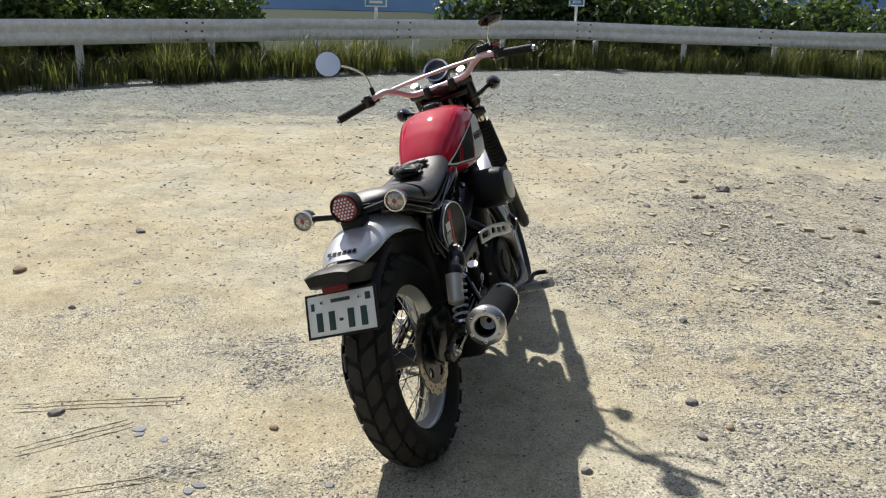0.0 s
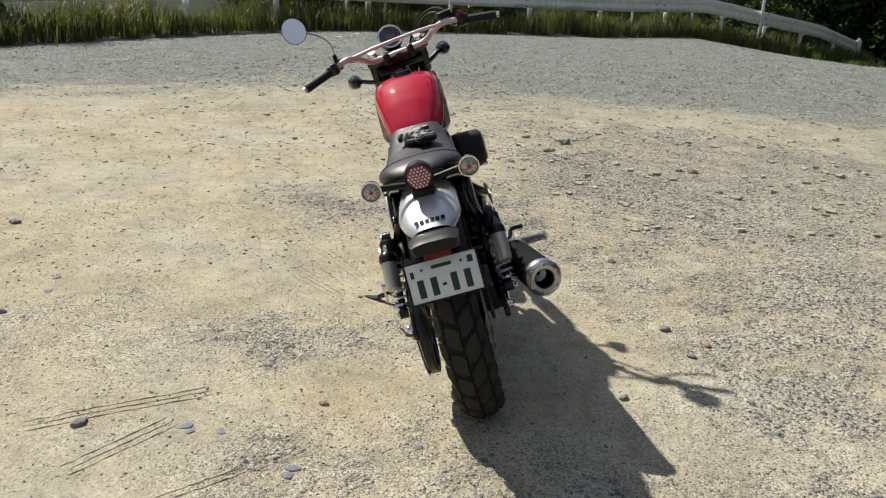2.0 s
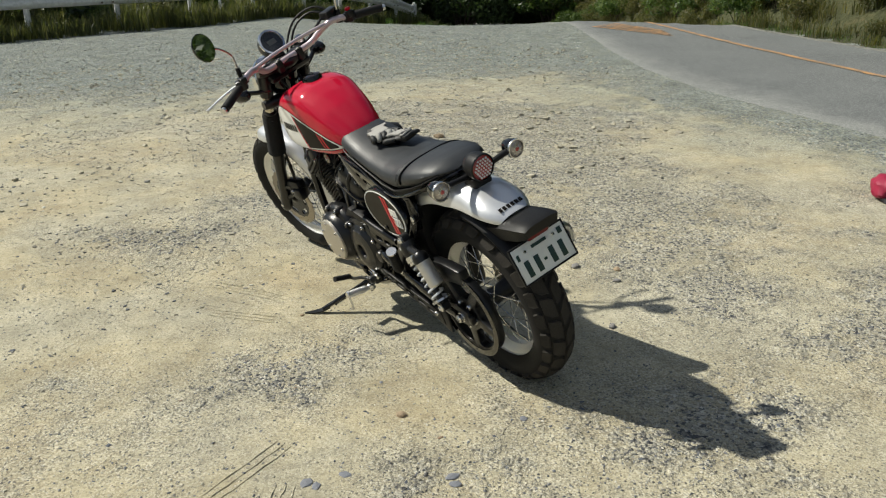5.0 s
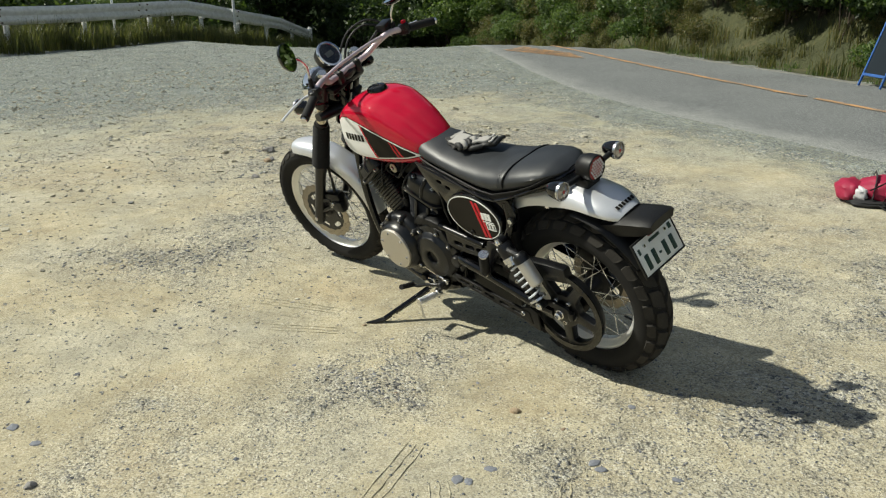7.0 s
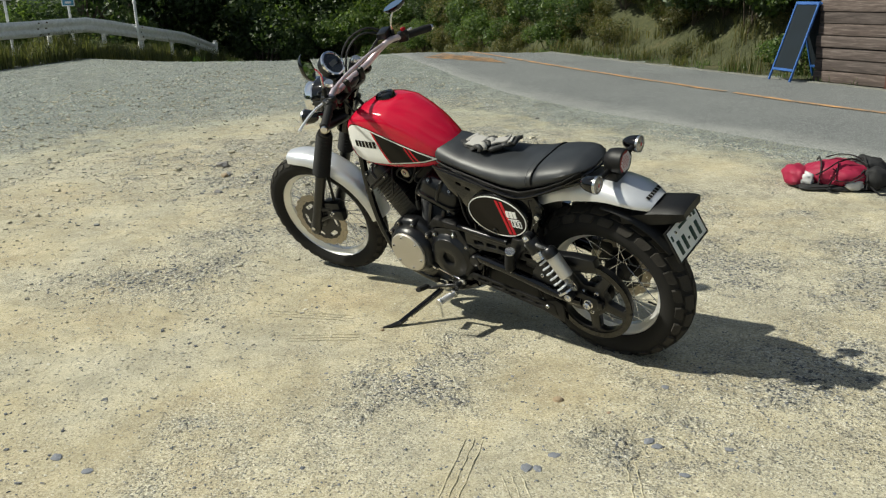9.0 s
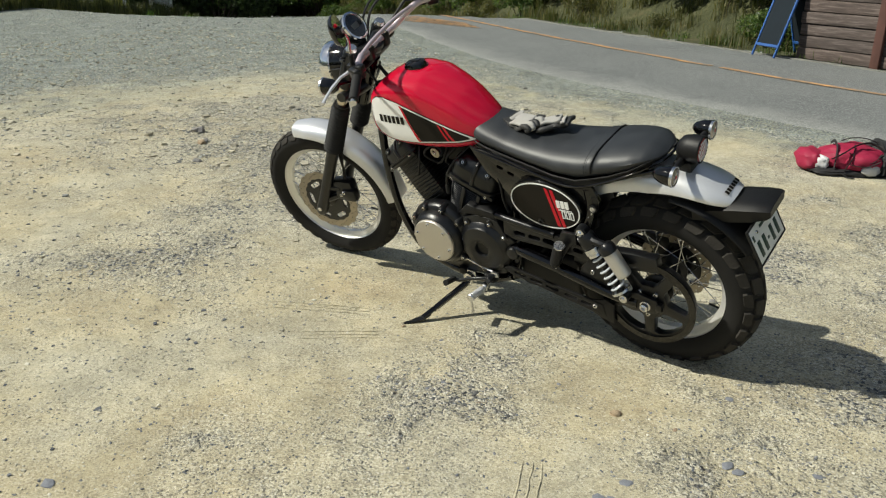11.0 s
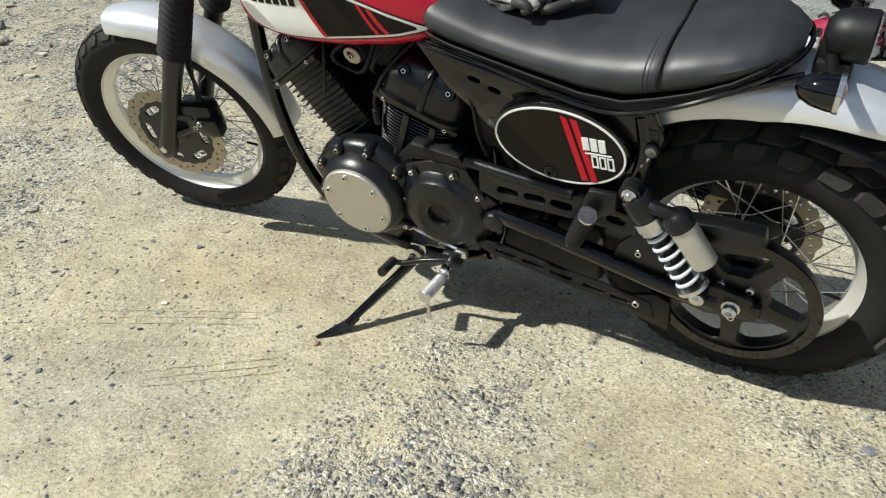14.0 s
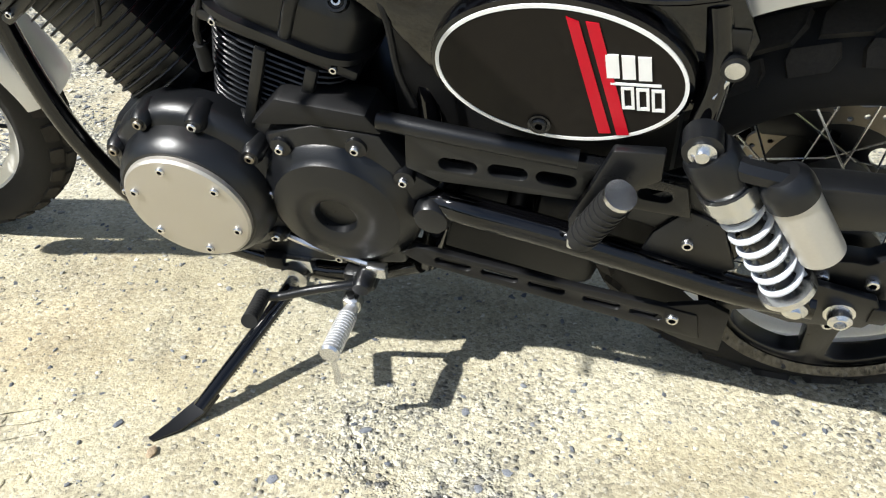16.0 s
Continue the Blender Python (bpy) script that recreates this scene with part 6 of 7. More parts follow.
# handlebar
BAR = [(0.955, 0.412, 1.100), (0.998, 0.305, 1.120), (1.022, 0.245, 1.136), (1.034, 0.205, 1.139), (1.062, 0.165, 1.120), (1.095, 0.125, 1.092), (1.108, 0.06, 1.084), (1.110, 0, 1.084)]
bar = BAR + [(x, -y, z) for x, y, z in BAR[-2::-1]]
hb = front("handlebar", tube(bar, 0.0125, 16, 5), M_BAR, None, "mauve-grey steel handlebar with a cross brace")
part("cross_brace", tube([(1.042, 0.195, 1.138), (1.050, 0.10, 1.143), (1.052, 0, 1.144), (1.050, -0.10, 1.143), (1.042, -0.195, 1.138)], 0.0075, 12, 4), M_BAR, hb)
for sd in (1, -1):
    g = part("grip", tube([(0.951, sd * 0.418, 1.099), (0.997, sd * 0.306, 1.120)], 0.0165, 18), M_GRIP, hb, "black rubber grip")
    part("bar_end", tube([(0.946, sd * 0.430, 1.096), (0.952, sd * 0.417, 1.099)], 0.012, 14), M_STEEL, g)
    part("switch_box", join(box((0, 0, 0), (0.05, 0.045, 0.044), 0.012, 2, Matrix.Translation((1.006, sd * 0.288, 1.124)) @ Matrix.Rotation(radians(-28 * sd), 4, "Z")), box((0, 0, 0), (0.03, 0.03, 0.03), 0.008, 2, Matrix.Translation((0.992, sd * 0.283, 1.138)))), M_SATIN, hb)
    part("bar_clamp", box((1.110, sd * 0.055, 1.074), (0.044, 0.032, 0.055), 0.010), M_SATIN, hb)
    part("bolt", bolt((1.098, sd * 0.055, 1.100), 0.007, 0.007, "Z"), M_STEEL, hb)
    part("lever_perch", box((0, 0, 0), (0.045, 0.03, 0.03), 0.008, 2, Matrix.Translation((1.036, sd * 0.258, 1.128))), M_SATIN, hb)
    part("lever", tube([(1.056, sd * 0.256, 1.114), (1.074, sd * 0.300, 1.110), (1.076, sd * 0.360, 1.102), (1.070, sd * 0.412, 1.095), (1.064, sd * 0.438, 1.091)], [0.008, 0.007, 0.0065, 0.006, 0.008], 10, 0, 0.7), M_LEVER, hb, "polished hand lever")
part("kill_switch", box((0.994, -0.285, 1.158), (0.016, 0.02, 0.014), 0.004), M_REDDECAL, hb, "red stop switch")
rs = part("brake_reservoir", box((0, 0, 0), (0.045, 0.075, 0.030), 0.006, 2, Matrix.Translation((1.058, -0.235, 1.166)) @ Matrix.Rotation(radians(12), 4, "Z")), M_SATIN, hb, "black brake fluid reservoir")
front("clutch_cable", tube([(1.075, 0.25, 1.148), (1.13, 0.20, 1.12), (1.17, 0.13, 1.09), (1.15, 0.05, 1.0), (1.08, 0.04, 0.85)], 0.0048, 8, 5), M_MATTE, None, "black clutch cable")
front("throttle_cable", tube([(1.05, -0.26, 1.150), (1.13, -0.22, 1.20), (1.20, -0.14, 1.17), (1.21, -0.06, 1.06), (1.12, -0.03, 0.92)], 0.0048, 8, 5), M_MATTE, None, "black throttle cable")
front("throttle_cable", tube([(1.05, -0.26, 1.142), (1.14, -0.20, 1.185), (1.19, -0.12, 1.14), (1.18, -0.05, 1.02), (1.10, -0.035, 0.90)], 0.0048, 8, 5), M_MATTE, None, "black throttle cable")


def facing(v):
    """A way in the world, as the steered parts see it."""
    return tuple((BIKE @ STEER).to_3x3().inverted() @ Vector(v))


def mirror(at, face, base, name_label):
    """A round mirror on a thin stalk; face is the way that the glass looks."""
    at = Vector(at)
    q = Vector(face).to_track_quat("Z", "Y").to_matrix().to_4x4()
    ob = front("mirror", lathe([(0.0, -0.022), (0.025, -0.021), (0.044, -0.013), (0.052, -0.002), (0.053, 0.003), (0.051, 0.004)], 40, "Z"), M_GLOSS, None, name_label)
    ob.matrix_basis = STEER @ Matrix.Translation(at) @ q
    part("glass", lathe([(0.0505, 0.0035), (0.0, 0.0035)], 40, "Z"), M_MIRROR, ob, "mirror glass")
    inv = (Matrix.Translation(at) @ q).inverted()
    part("stalk", moved(tube(base, 0.0045, 8, 4), inv), M_STEEL, ob)
    part("stalk_boot", moved(tube([base[0], tuple(Vector(base[0]).lerp(Vector(base[1]), 0.8))], 0.009, 10), inv), M_GRIP, ob)
    return ob


mirror((0.958, 0.378, 1.324), facing((0.27, -0.93, 0.36)), [(1.036, 0.262, 1.135), (1.030, 0.260, 1.190), (1.018, 0.266, 1.236), (0.995, 0.31, 1.285), (0.968, 0.37, 1.318)], "round mirror on a thin steel stalk")
mirror((1.008, -0.297, 1.262), facing((-0.42, 0.32, 0.85)), [(1.036, -0.262, 1.135), (1.033, -0.262, 1.175), (1.028, -0.266, 1.205), (1.018, -0.280, 1.235), (1.011, -0.292, 1.255)], "round mirror on a thin steel stalk")


# ---- guard rail ----
def rail_things():
    line = along(RAIL_LINE, 0.5)
    total = [0.0]
    for a, b in zip(line, line[1:]):
        total.append(total[-1] + (b - a).length)

    def at(d):
        for i in range(len(line) - 1):
            if total[i + 1] >= d:
                t = (d - total[i]) / (total[i + 1] - total[i])
                p = line[i].lerp(line[i + 1], t)
                return p, (line[i + 1] - line[i]).normalized()
        return line[-1], (line[-1] - line[-2]).normalized()

    L = total[-1]
    prof = [(0.0, 0.0), (0.012, 0.012), (0.045, 0.05), (0.055, 0.085), (0.045, 0.12), (0.008, 0.155), (0.0, 0.175), (0.008, 0.195), (0.045, 0.23), (0.055, 0.265), (0.045, 0.30), (0.012, 0.338), (0.0, 0.35)]
    rail = tagged(new("guard_rail"), "galvanised W-beam guard rail streaked with grime, grass below", "guard rail")
    # beams of four metres, lapped at the posts
    seg, d = 4.0, 0.48
    k = 0
    while d < L:
        e = min(L, d + seg + 0.06)
        n = 10
        rows = []
        lift = 0.004 * (k % 2)
        for i in range(n + 1):
            dd = d + (e - d) * i / n
            p, u = at(dd)
            s = Vector((u.y, -u.x, 0))
            end = max(0, (dd - (L - 2.5)) / 2.5)
            base = land(p.x, p.y, 13.6) + 0.54 - 0.22 * end
            outer = [(p.x + s.x * (o + lift), p.y + s.y * (o + lift), base + z * 1.03) for o, z in prof]
            inner = [(p.x + s.x * (o + lift - 0.006), p.y + s.y * (o + lift - 0.006), base + z * 1.03) for o, z in prof[::-1]]
            rows.append(outer + inner)
        part("beam", grid_mesh(rows, close_v=True, caps=True), M_RAIL, rail)
        for off in (-0.13, 0.13):
            for zz in (0.045, 0.175, 0.305):
                p, u = at(max(0, d + 0.03 + off))
                s = Vector((u.y, -u.x, 0))
                q = p + s * (0.055 if zz != 0.175 else 0.012)
                z = land(p.x, p.y, 13.6) + 0.54 + zz
                part("bolt", tube([(q.x, q.y, z), (q.x + s.x * 0.03, q.y + s.y * 0.03, z)], 0.017, 7), M_BOLT, rail)
        for half in (0.35, 2.3):
            p, u = at(min(L, d + half))
            s = Vector((u.y, -u.x, 0))
            q = p - s * 0.09
            g = land(q.x, q.y)
            part("post", tube([(q.x, q.y, g - 0.3), (q.x, q.y, g + 0.80)], 0.057, 14), M_RAIL, rail)
            part("block", box((0, 0, 0), (0.07, 0.12, 0.2), 0.01, 1, Matrix.Translation((p.x - s.x * 0.03, p.y - s.y * 0.03, g + 0.715)) @ Matrix.Rotation(math.atan2(u.y, u.x) - math.pi / 2, 4, "Z")), M_RAIL, rail)
        d += seg
        k += 1
    p, u = at(L)
    part("end_shoe", tube([(p.x, p.y, land(p.x, p.y, 13.6) + 0.28), (p.x, p.y, land(p.x, p.y, 13.6) + 0.74)], 0.09, 14), M_RAIL, rail)
    part("end_post", tube([(p.x, p.y, land(p.x, p.y, 13.6) - 0.3), (p.x, p.y, land(p.x, p.y, 13.6) + 0.8)], 0.05, 12), M_RAIL, rail)


rail_things()


def sign_post(x, y, base, top, panel, facing, label):
    """A small panel on a white steel pole behind the rail."""
    ob = tagged(new("sign_post"), label, "sign", group="signs behind the guard rail")
    ob.matrix_basis = pose(x, y, base, 0, 0, facing)
    part("pole", tube([(0, 0.03, -0.4), (0, 0.03, top - base + 0.6)], 0.03, 12), M_SIGNWHITE, ob)
    w, h = panel
    pan = part("panel", box((0, 0, top - base + h / 2), (w, 0.012, h), 0.004), M_SIGNWHITE, ob, "white-edged blue information panel")
    part("panel_face", box((0, -0.008, top - base + h / 2), (w - 0.05, 0.004, h - 0.05), 0.001), M_SIGNBLUE, pan)
    part("panel_bar", box((0, -0.011, top - base + 0.09), (w - 0.16, 0.003, 0.05), 0.001), M_SIGNWHITE, pan)


sign_post(-1.75, 15.6, 0.0, 1.10, (0.42, 0.62), 4, "small blue and white sign on a white pole")
sign_post(2.2, 17.25, 0.0, 1.19, (0.32, 0.5), -6, "small blue and white sign on a white pole")
sign_post(9.7, 18.9, 0.0, 1.25, (0.3, 0.5), -28, "small blue and white sign on a white pole")
sign_post(11.6, 19.2, -0.2, 1.06, (0.3, 0.5), -32, "small blue and white sign on a white pole")
tall = tagged(new("road_sign_pole"), "plain grey steel pole behind the guard rail", "pole")
tall.matrix_basis = pose(13.85, 19.4, -0.5)
part("pole", tube([(0, 0, -0.3), (0, 0, 5.2)], 0.04, 12), M_RAIL, tall)
part("band", tube([(0, 0, 1.55), (0, 0, 1.62)], 0.055, 12), M_RAIL, tall)


# ---- leaves, grass, trees ----
def quads(name, P, mat, parent=None, smooth=False):
    """One mesh from an array of four-cornered leaves."""
    n = len(P)
    me = bpy.data.meshes.new(name)
    me.vertices.add(n * 4)
    me.vertices.foreach_set("co", P.reshape(-1).astype(np.float32))
    me.loops.add(n * 4)
    me.polygons.add(n)
    me.loops.foreach_set("vertex_index", np.arange(n * 4, dtype=np.int32))
    me.polygons.foreach_set("loop_start", np.arange(0, n * 4, 4, dtype=np.int32))
    me.update(calc_edges=True)
    me.materials.append(mat)
    ob = new(name, me)
    ob.parent = parent
    return ob


def leaf_points(rng, centres, radii, count, size, squash=0.8):
    """Leaves round clump centres, thicker towards each clump's skin."""
    which = rng.integers(0, len(centres), count)
    C, R = np.array(centres)[which], np.array(radii)[which]
    d = rng.normal(size=(count, 3))
    d /= np.linalg.norm(d, axis=1)[:, None]
    r = R * rng.uniform(0.45, 1.08, count) ** 0.6
    pos = C + d * r[:, None] * np.array([1, 1, squash])
    nrm = d * 0.6 + rng.normal(size=(count, 3)) * 0.7 + np.array([0, 0, 0.5])
    nrm /= np.linalg.norm(nrm, axis=1)[:, None]
    a = np.cross(nrm, rng.normal(size=(count, 3)))
    a /= np.linalg.norm(a, axis=1)[:, None]
    b = np.cross(nrm, a)
    s = size * rng.uniform(0.6, 1.35, count)[:, None]
    return np.stack([pos - a * s, pos + b * s * 0.45 - nrm * s * 0.1, pos + a * s, pos - b * s * 0.45 - nrm * s * 0.1], axis=1)


def make_tree(seed, height, spread, leaves, size, mat, label):
    rng = np.random.default_rng(seed)
    t = tagged(new("tree"), label, "tree", group="trees round the lay-by")
    limbs = []
    trunk = [(0, 0, -0.6)]
    for k in range(1, 7):
        z = height * 0.62 * k / 6
        trunk.append((rng.normal() * 0.08 * k / 3, rng.normal() * 0.08 * k / 3, z))
    part("trunk", tube(trunk, [0.17, 0.15, 0.13, 0.12, 0.10, 0.08, 0.06], 9), M_BARK, t)
    centres, radii = [], []
    for k in range(13):
        a = rng.uniform(0, 6.283)
        h = rng.uniform(0.12, 0.98)
        rr = spread * rng.uniform(0.35, 0.95) * (1.0 if h < 0.7 else 0.6)
        c = Vector((rr * math.cos(a), rr * math.sin(a), height * h))
        b = Vector(trunk[min(6, 1 + int(h * 5))])
        limbs.append(tube([tuple(b), tuple(b.lerp(c, 0.5) + Vector((0, 0, 0.15))), tuple(c)], [0.05, 0.035, 0.012], 6))
        for _ in range(3):
            centres.append((c.x + rng.normal() * 0.5, c.y + rng.normal() * 0.5, c.z + rng.normal() * 0.35))
            radii.append(rng.uniform(0.35, 0.85))
    part("limb", join(*limbs), M_BARK, t)
    quads("crown", leaf_points(rng, centres, radii, leaves, size), mat, t)["kind"] = "stuff"
    return t


def make_bush(seed, spread, height, leaves, size, mat, label):
    rng = np.random.default_rng(seed)
    t = tagged(new("bush"), label, "bush", group="bushes on the banks")
    centres, radii, stems = [], [], []
    for k in range(9):
        a = rng.uniform(0, 6.283)
        r = spread * rng.uniform(0.1, 0.8)
        c = (r * math.cos(a), r * math.sin(a), height * rng.uniform(0.3, 0.85))
        centres.append(c)
        radii.append(rng.uniform(0.3, 0.5) * spread)
        stems.append(tube([(0.05 * k - 0.2, 0, -0.3), (c[0] * 0.5, c[1] * 0.5, c[2] * 0.6), c], [0.02, 0.014, 0.006], 5))
    part("stem", join(*stems), M_BARK, t)
    quads("leaves", leaf_points(rng, centres, radii, leaves, size, 0.9), mat, t)["kind"] = "stuff"
    return t


TREES = [make_tree(3, 7.5, 2.2, 9000, 0.115, M_LEAFDARK, "dark green broad-leaved tree at the wood's edge"), make_tree(8, 6.0, 2.0, 8000, 0.10, M_LEAF, "mid-green broad-leaved tree at the wood's edge"), make_tree(12, 9.0, 2.6, 10000, 0.125, M_LEAFDARK, "tall dark green broad-leaved tree in the wood")]
BUSHES = [make_bush(21, 1.1, 1.3, 4200, 0.05, M_LEAF, "leafy green bush on the bank"), make_bush(22, 0.9, 0.9, 3600, 0.04, M_DRY, "dry yellow-green scrub on the bank"), make_bush(23, 1.3, 1.7, 4600, 0.06, M_LEAFDARK, "dark green leafy bush on the bank")]


def scatter(kinds, spots, seed, low=0.8, high=1.25, sink=0.1):
    rng = random.Random(seed)
    for i, (x, y) in enumerate(spots):
        src = kinds[rng.randrange(len(kinds))]
        m = pose(x, y, land(x, y) - sink, 0, 0, rng.uniform(0, 360)) @ Matrix.Scale(rng.uniform(low, high), 4)
        if src not in used:
            used.add(src)
            src.matrix_basis = m
        else:
            c = copy_thing(src, pose(0, 0, 0))
            c.matrix_basis = m


used = set()


def band(line, d0, d1, step, seed, sign, start=0, stop=999):
    """Random spots beside a line, between two distances from it."""
    rng = random.Random(seed)
    out = []
    pts = along(line, step)
    for i, (a, b) in enumerate(zip(pts, pts[1:])):
        if not start <= i < stop:
            continue
        u = (b - a).normalized()
        s = Vector((u.y, -u.x, 0)) * sign
        p = a + u * rng.uniform(0, step) + s * rng.uniform(d0, d1)
        out.append((p.x, p.y))
    return out


HILL = ROAD_FAR[3:]
WOOD = [(13.0, 10.6), (14.5, 13.5), (16, 17), (17.5, 20.5), (20.5, 24.5)]
scatter(BUSHES[:1] + BUSHES, band(HILL, 1.2, 2.2, 0.5, 31, 1), 1, 0.45, 0.85)
scatter(BUSHES[:1] + BUSHES, band(HILL, 1.9, 3.4, 0.6, 32, 1), 2, 0.7, 1.1)
scatter(BUSHES, band(HILL, 2.9, 5.8, 0.8, 33, 1), 3, 1.0, 1.6)
scatter([BUSHES[1], BUSHES[0], BUSHES[1]], band(HILL, 0.75, 1.8, 0.55, 41, 1), 16, 0.3, 0.6)
scatter(BUSHES, band(HILL, 1.6, 3.4, 0.72, 42, 1), 17, 0.6, 1.0)
scatter(TREES, band(HILL, 5.0, 9.0, 1.3, 34, 1), 4, 0.7, 1.0)
scatter(TREES, band(HILL, 9.0, 15.0, 1.6, 35, 1), 5, 0.9, 1.2)
# the dark wood beyond the end of the lay-by
scatter(BUSHES[2:] + BUSHES[:1], [(22.4, 20.2), (21.5, 21.6), (20.6, 23.2), (23.4, 18.6), (24.6, 17.2), (25.6, 15.8), (22.0, 24.0), (24.2, 19.4), (26.2, 14.4), (19.8, 24.6)], 6, 1.1, 1.7)
scatter(TREES, [(25.0, 21.0), (26.5, 18.5), (28.0, 16.5), (23.6, 23.6), (22.5, 26.5), (30, 18.5), (21, 26), (18.6, 25.5), (24.5, 24.5), (26.5, 20.5), (27.5, 24), (23.5, 26.5), (20.5, 27.5), (29, 22), (17.0, 25.5), (30, 27)], 7, 0.9, 1.3)
scatter(TREES, [(14.8, 22.8), (12.2, 22.5), (16.8, 23.6), (9.5, 22.8), (12, 26), (7.0, 22.6)], 8, 0.6, 0.9, 0.3)
# shrubs on the slope behind the rail
scatter([BUSHES[0], BUSHES[2]], band(RAIL_LINE[7:], 1.2, 2.8, 0.8, 36, -1, 1), 9, 0.8, 1.25, -0.3)
scatter([BUSHES[0], BUSHES[2]], band(RAIL_LINE[7:], 2.6, 4.6, 0.9, 37, -1, 1), 10, 1.1, 1.7, -0.6)
scatter([BUSHES[0], BUSHES[2]], band(RAIL_LINE[2:6], 1.0, 2.5, 0.7, 38, -1), 11, 0.8, 1.2, -0.3)
scatter([BUSHES[2], BUSHES[0]], band(RAIL_LINE[2:6], 2.4, 4.5, 0.8, 39, -1), 12, 1.1, 1.6, -0.8)
scatter([BUSHES[2], BUSHES[0]], [(1.0, 19.2), (2.0, 19.0), (2.9, 19.4), (3.7, 19.2), (1.5, 20.4), (2.6, 20.6), (3.8, 20.8)], 15, 1.2, 1.6, -0.5)
scatter(TREES[1:2], [(-9.5, 12.5), (-7.5, 14.5), (-5.6, 16.3), (-11.5, 10.5), (6.5, 23.0), (3.5, 23.5)], 13, 0.5, 0.8, 0.2)


def grass(name, spots, seed, low, high, width, mat, label, blades):
    """Tufts of blades: each blade is a bent strip of two faces."""
    rng = np.random.default_rng(seed)
    quadlist = []
    for x, y, k in spots:
        z = land(x, y) - 0.03
        n = blades
        root = np.array([x, y, z]) + np.c_[rng.normal(size=(n, 2)) * 0.09, np.zeros(n)]
        h = rng.uniform(low, high, n) * k
        a = rng.uniform(0, 6.283, n)
        lean = rng.uniform(0.1, 0.75, n)
        d = np.c_[np.cos(a), np.sin(a), np.zeros(n)]
        s = np.c_[-np.sin(a), np.cos(a), np.zeros(n)] * width * rng.uniform(0.6, 1.3, n)[:, None]
        mid = root + np.c_[np.zeros((n, 2)), h * 0.6] + d * (h * lean * 0.25)[:, None]
        tip = root + np.c_[np.zeros((n, 2)), h * (1 - lean * 0.25)] + d * (h * lean * 0.8)[:, None]
        quadlist.append(np.stack([root - s, root + s, mid + s * 0.8, mid - s * 0.8], axis=1))
        quadlist.append(np.stack([mid - s * 0.8, mid + s * 0.8, tip + s * 0.1, tip - s * 0.1], axis=1))
    ob = quads(name, np.concatenate(quadlist), mat)
    tagged(ob, label, "grass", kind="stuff")


def tuft_spots(line, d0, d1, per_m, seed, sign):
    rng = random.Random(seed)
    out = []
    pts = along(line, 1.0)
    for a, b in zip(pts, pts[1:]):
        u = (b - a).normalized()
        s = Vector((u.y, -u.x, 0)) * sign
        for _ in range(per_m):
            p = a.lerp(b, rng.random()) + s * rng.uniform(d0, d1)
            clump = 0.75 + 0.55 * noise.noise((p.x * 0.8, p.y * 0.8, 6))
            if clump > 0.42:
                out.append((p.x, p.y, clump))
    return out


grass("verge_grass", tuft_spots(RAIL_LINE[1:], -1.3, 0.75, 38, 51, 1), 52, 0.35, 0.85, 0.007, M_GRASS, "tall rough grass along the guard rail", 40)
grass("bank_grass", tuft_spots(HILL, 0.25, 1.6, 12, 53, 1), 54, 0.15, 0.5, 0.006, M_DRY, "dry grass at the foot of the road bank", 30)
grass("bank_grass", tuft_spots(HILL, 0.12, 0.75, 7, 58, 1), 59, 0.06, 0.22, 0.006, M_LEAF, "low green weeds along the road edge", 26)
grass("bank_grass", tuft_spots(HILL, 1.2, 5.0, 9, 55, 1), 56, 0.2, 0.5, 0.009, M_GRASS, "rough grass over the steep road bank", 24)
grass("wood_edge_grass", [(15.5 + 0.3 * k + 0.6 * math.sin(k * 7.1), 17.8 - 0.05 * k + 1.2 * math.cos(k * 5.3), 0.8) for k in range(70)], 57, 0.15, 0.4, 0.008, M_BRIGHT, "low bright grass at the wood's edge", 60)

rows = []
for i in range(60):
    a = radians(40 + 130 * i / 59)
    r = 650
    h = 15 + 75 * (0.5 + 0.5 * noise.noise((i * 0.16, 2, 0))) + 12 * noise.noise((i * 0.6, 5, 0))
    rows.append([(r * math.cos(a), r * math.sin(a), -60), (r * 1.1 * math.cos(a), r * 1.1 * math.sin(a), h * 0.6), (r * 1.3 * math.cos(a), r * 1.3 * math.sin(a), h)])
# the haze over these hills is in their colour and glow
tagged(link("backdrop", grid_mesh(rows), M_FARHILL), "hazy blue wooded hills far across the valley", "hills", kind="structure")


# ---- board wall and folding sign across the road ----
def board_wall():
    a, u = Vector((9.32, 1.84, 0)), Vector((-0.52, -0.855, 0)).normalized()
    n = Vector((u.y, -u.x, 0))
    w = tagged(new("wall_boards"), "fence wall of weathered horizontal brown boards", "wall", kind="structure")
    ang = math.degrees(math.atan2(u.y, u.x))
    w.matrix_basis = pose(a.x, a.y, land(8.5, 0.6) + 0.0, 0, 0, ang)
    rng = random.Random(5)
    for k in range(18):
        z = 0.08 + 0.148 * k
        part("board", box((2.6, rng.uniform(-0.016, 0.016), z), (5.4, 0.05, 0.144 - 0.008 * rng.random()), 0.012, 2), M_WOOD, w)
    part("backing", box((2.6, 0.06, 1.25), (5.4, 0.04, 2.6), 0.0), M_BARK, w)
    for x in (0.98, 2.9, 4.8):
        part("post", box((x, -0.05, 1.3), (0.11, 0.06, 2.7), 0.008), plain("post_stain", (0.10, 0.045, 0.035), 0.8, vary=0.25), w)


board_wall()


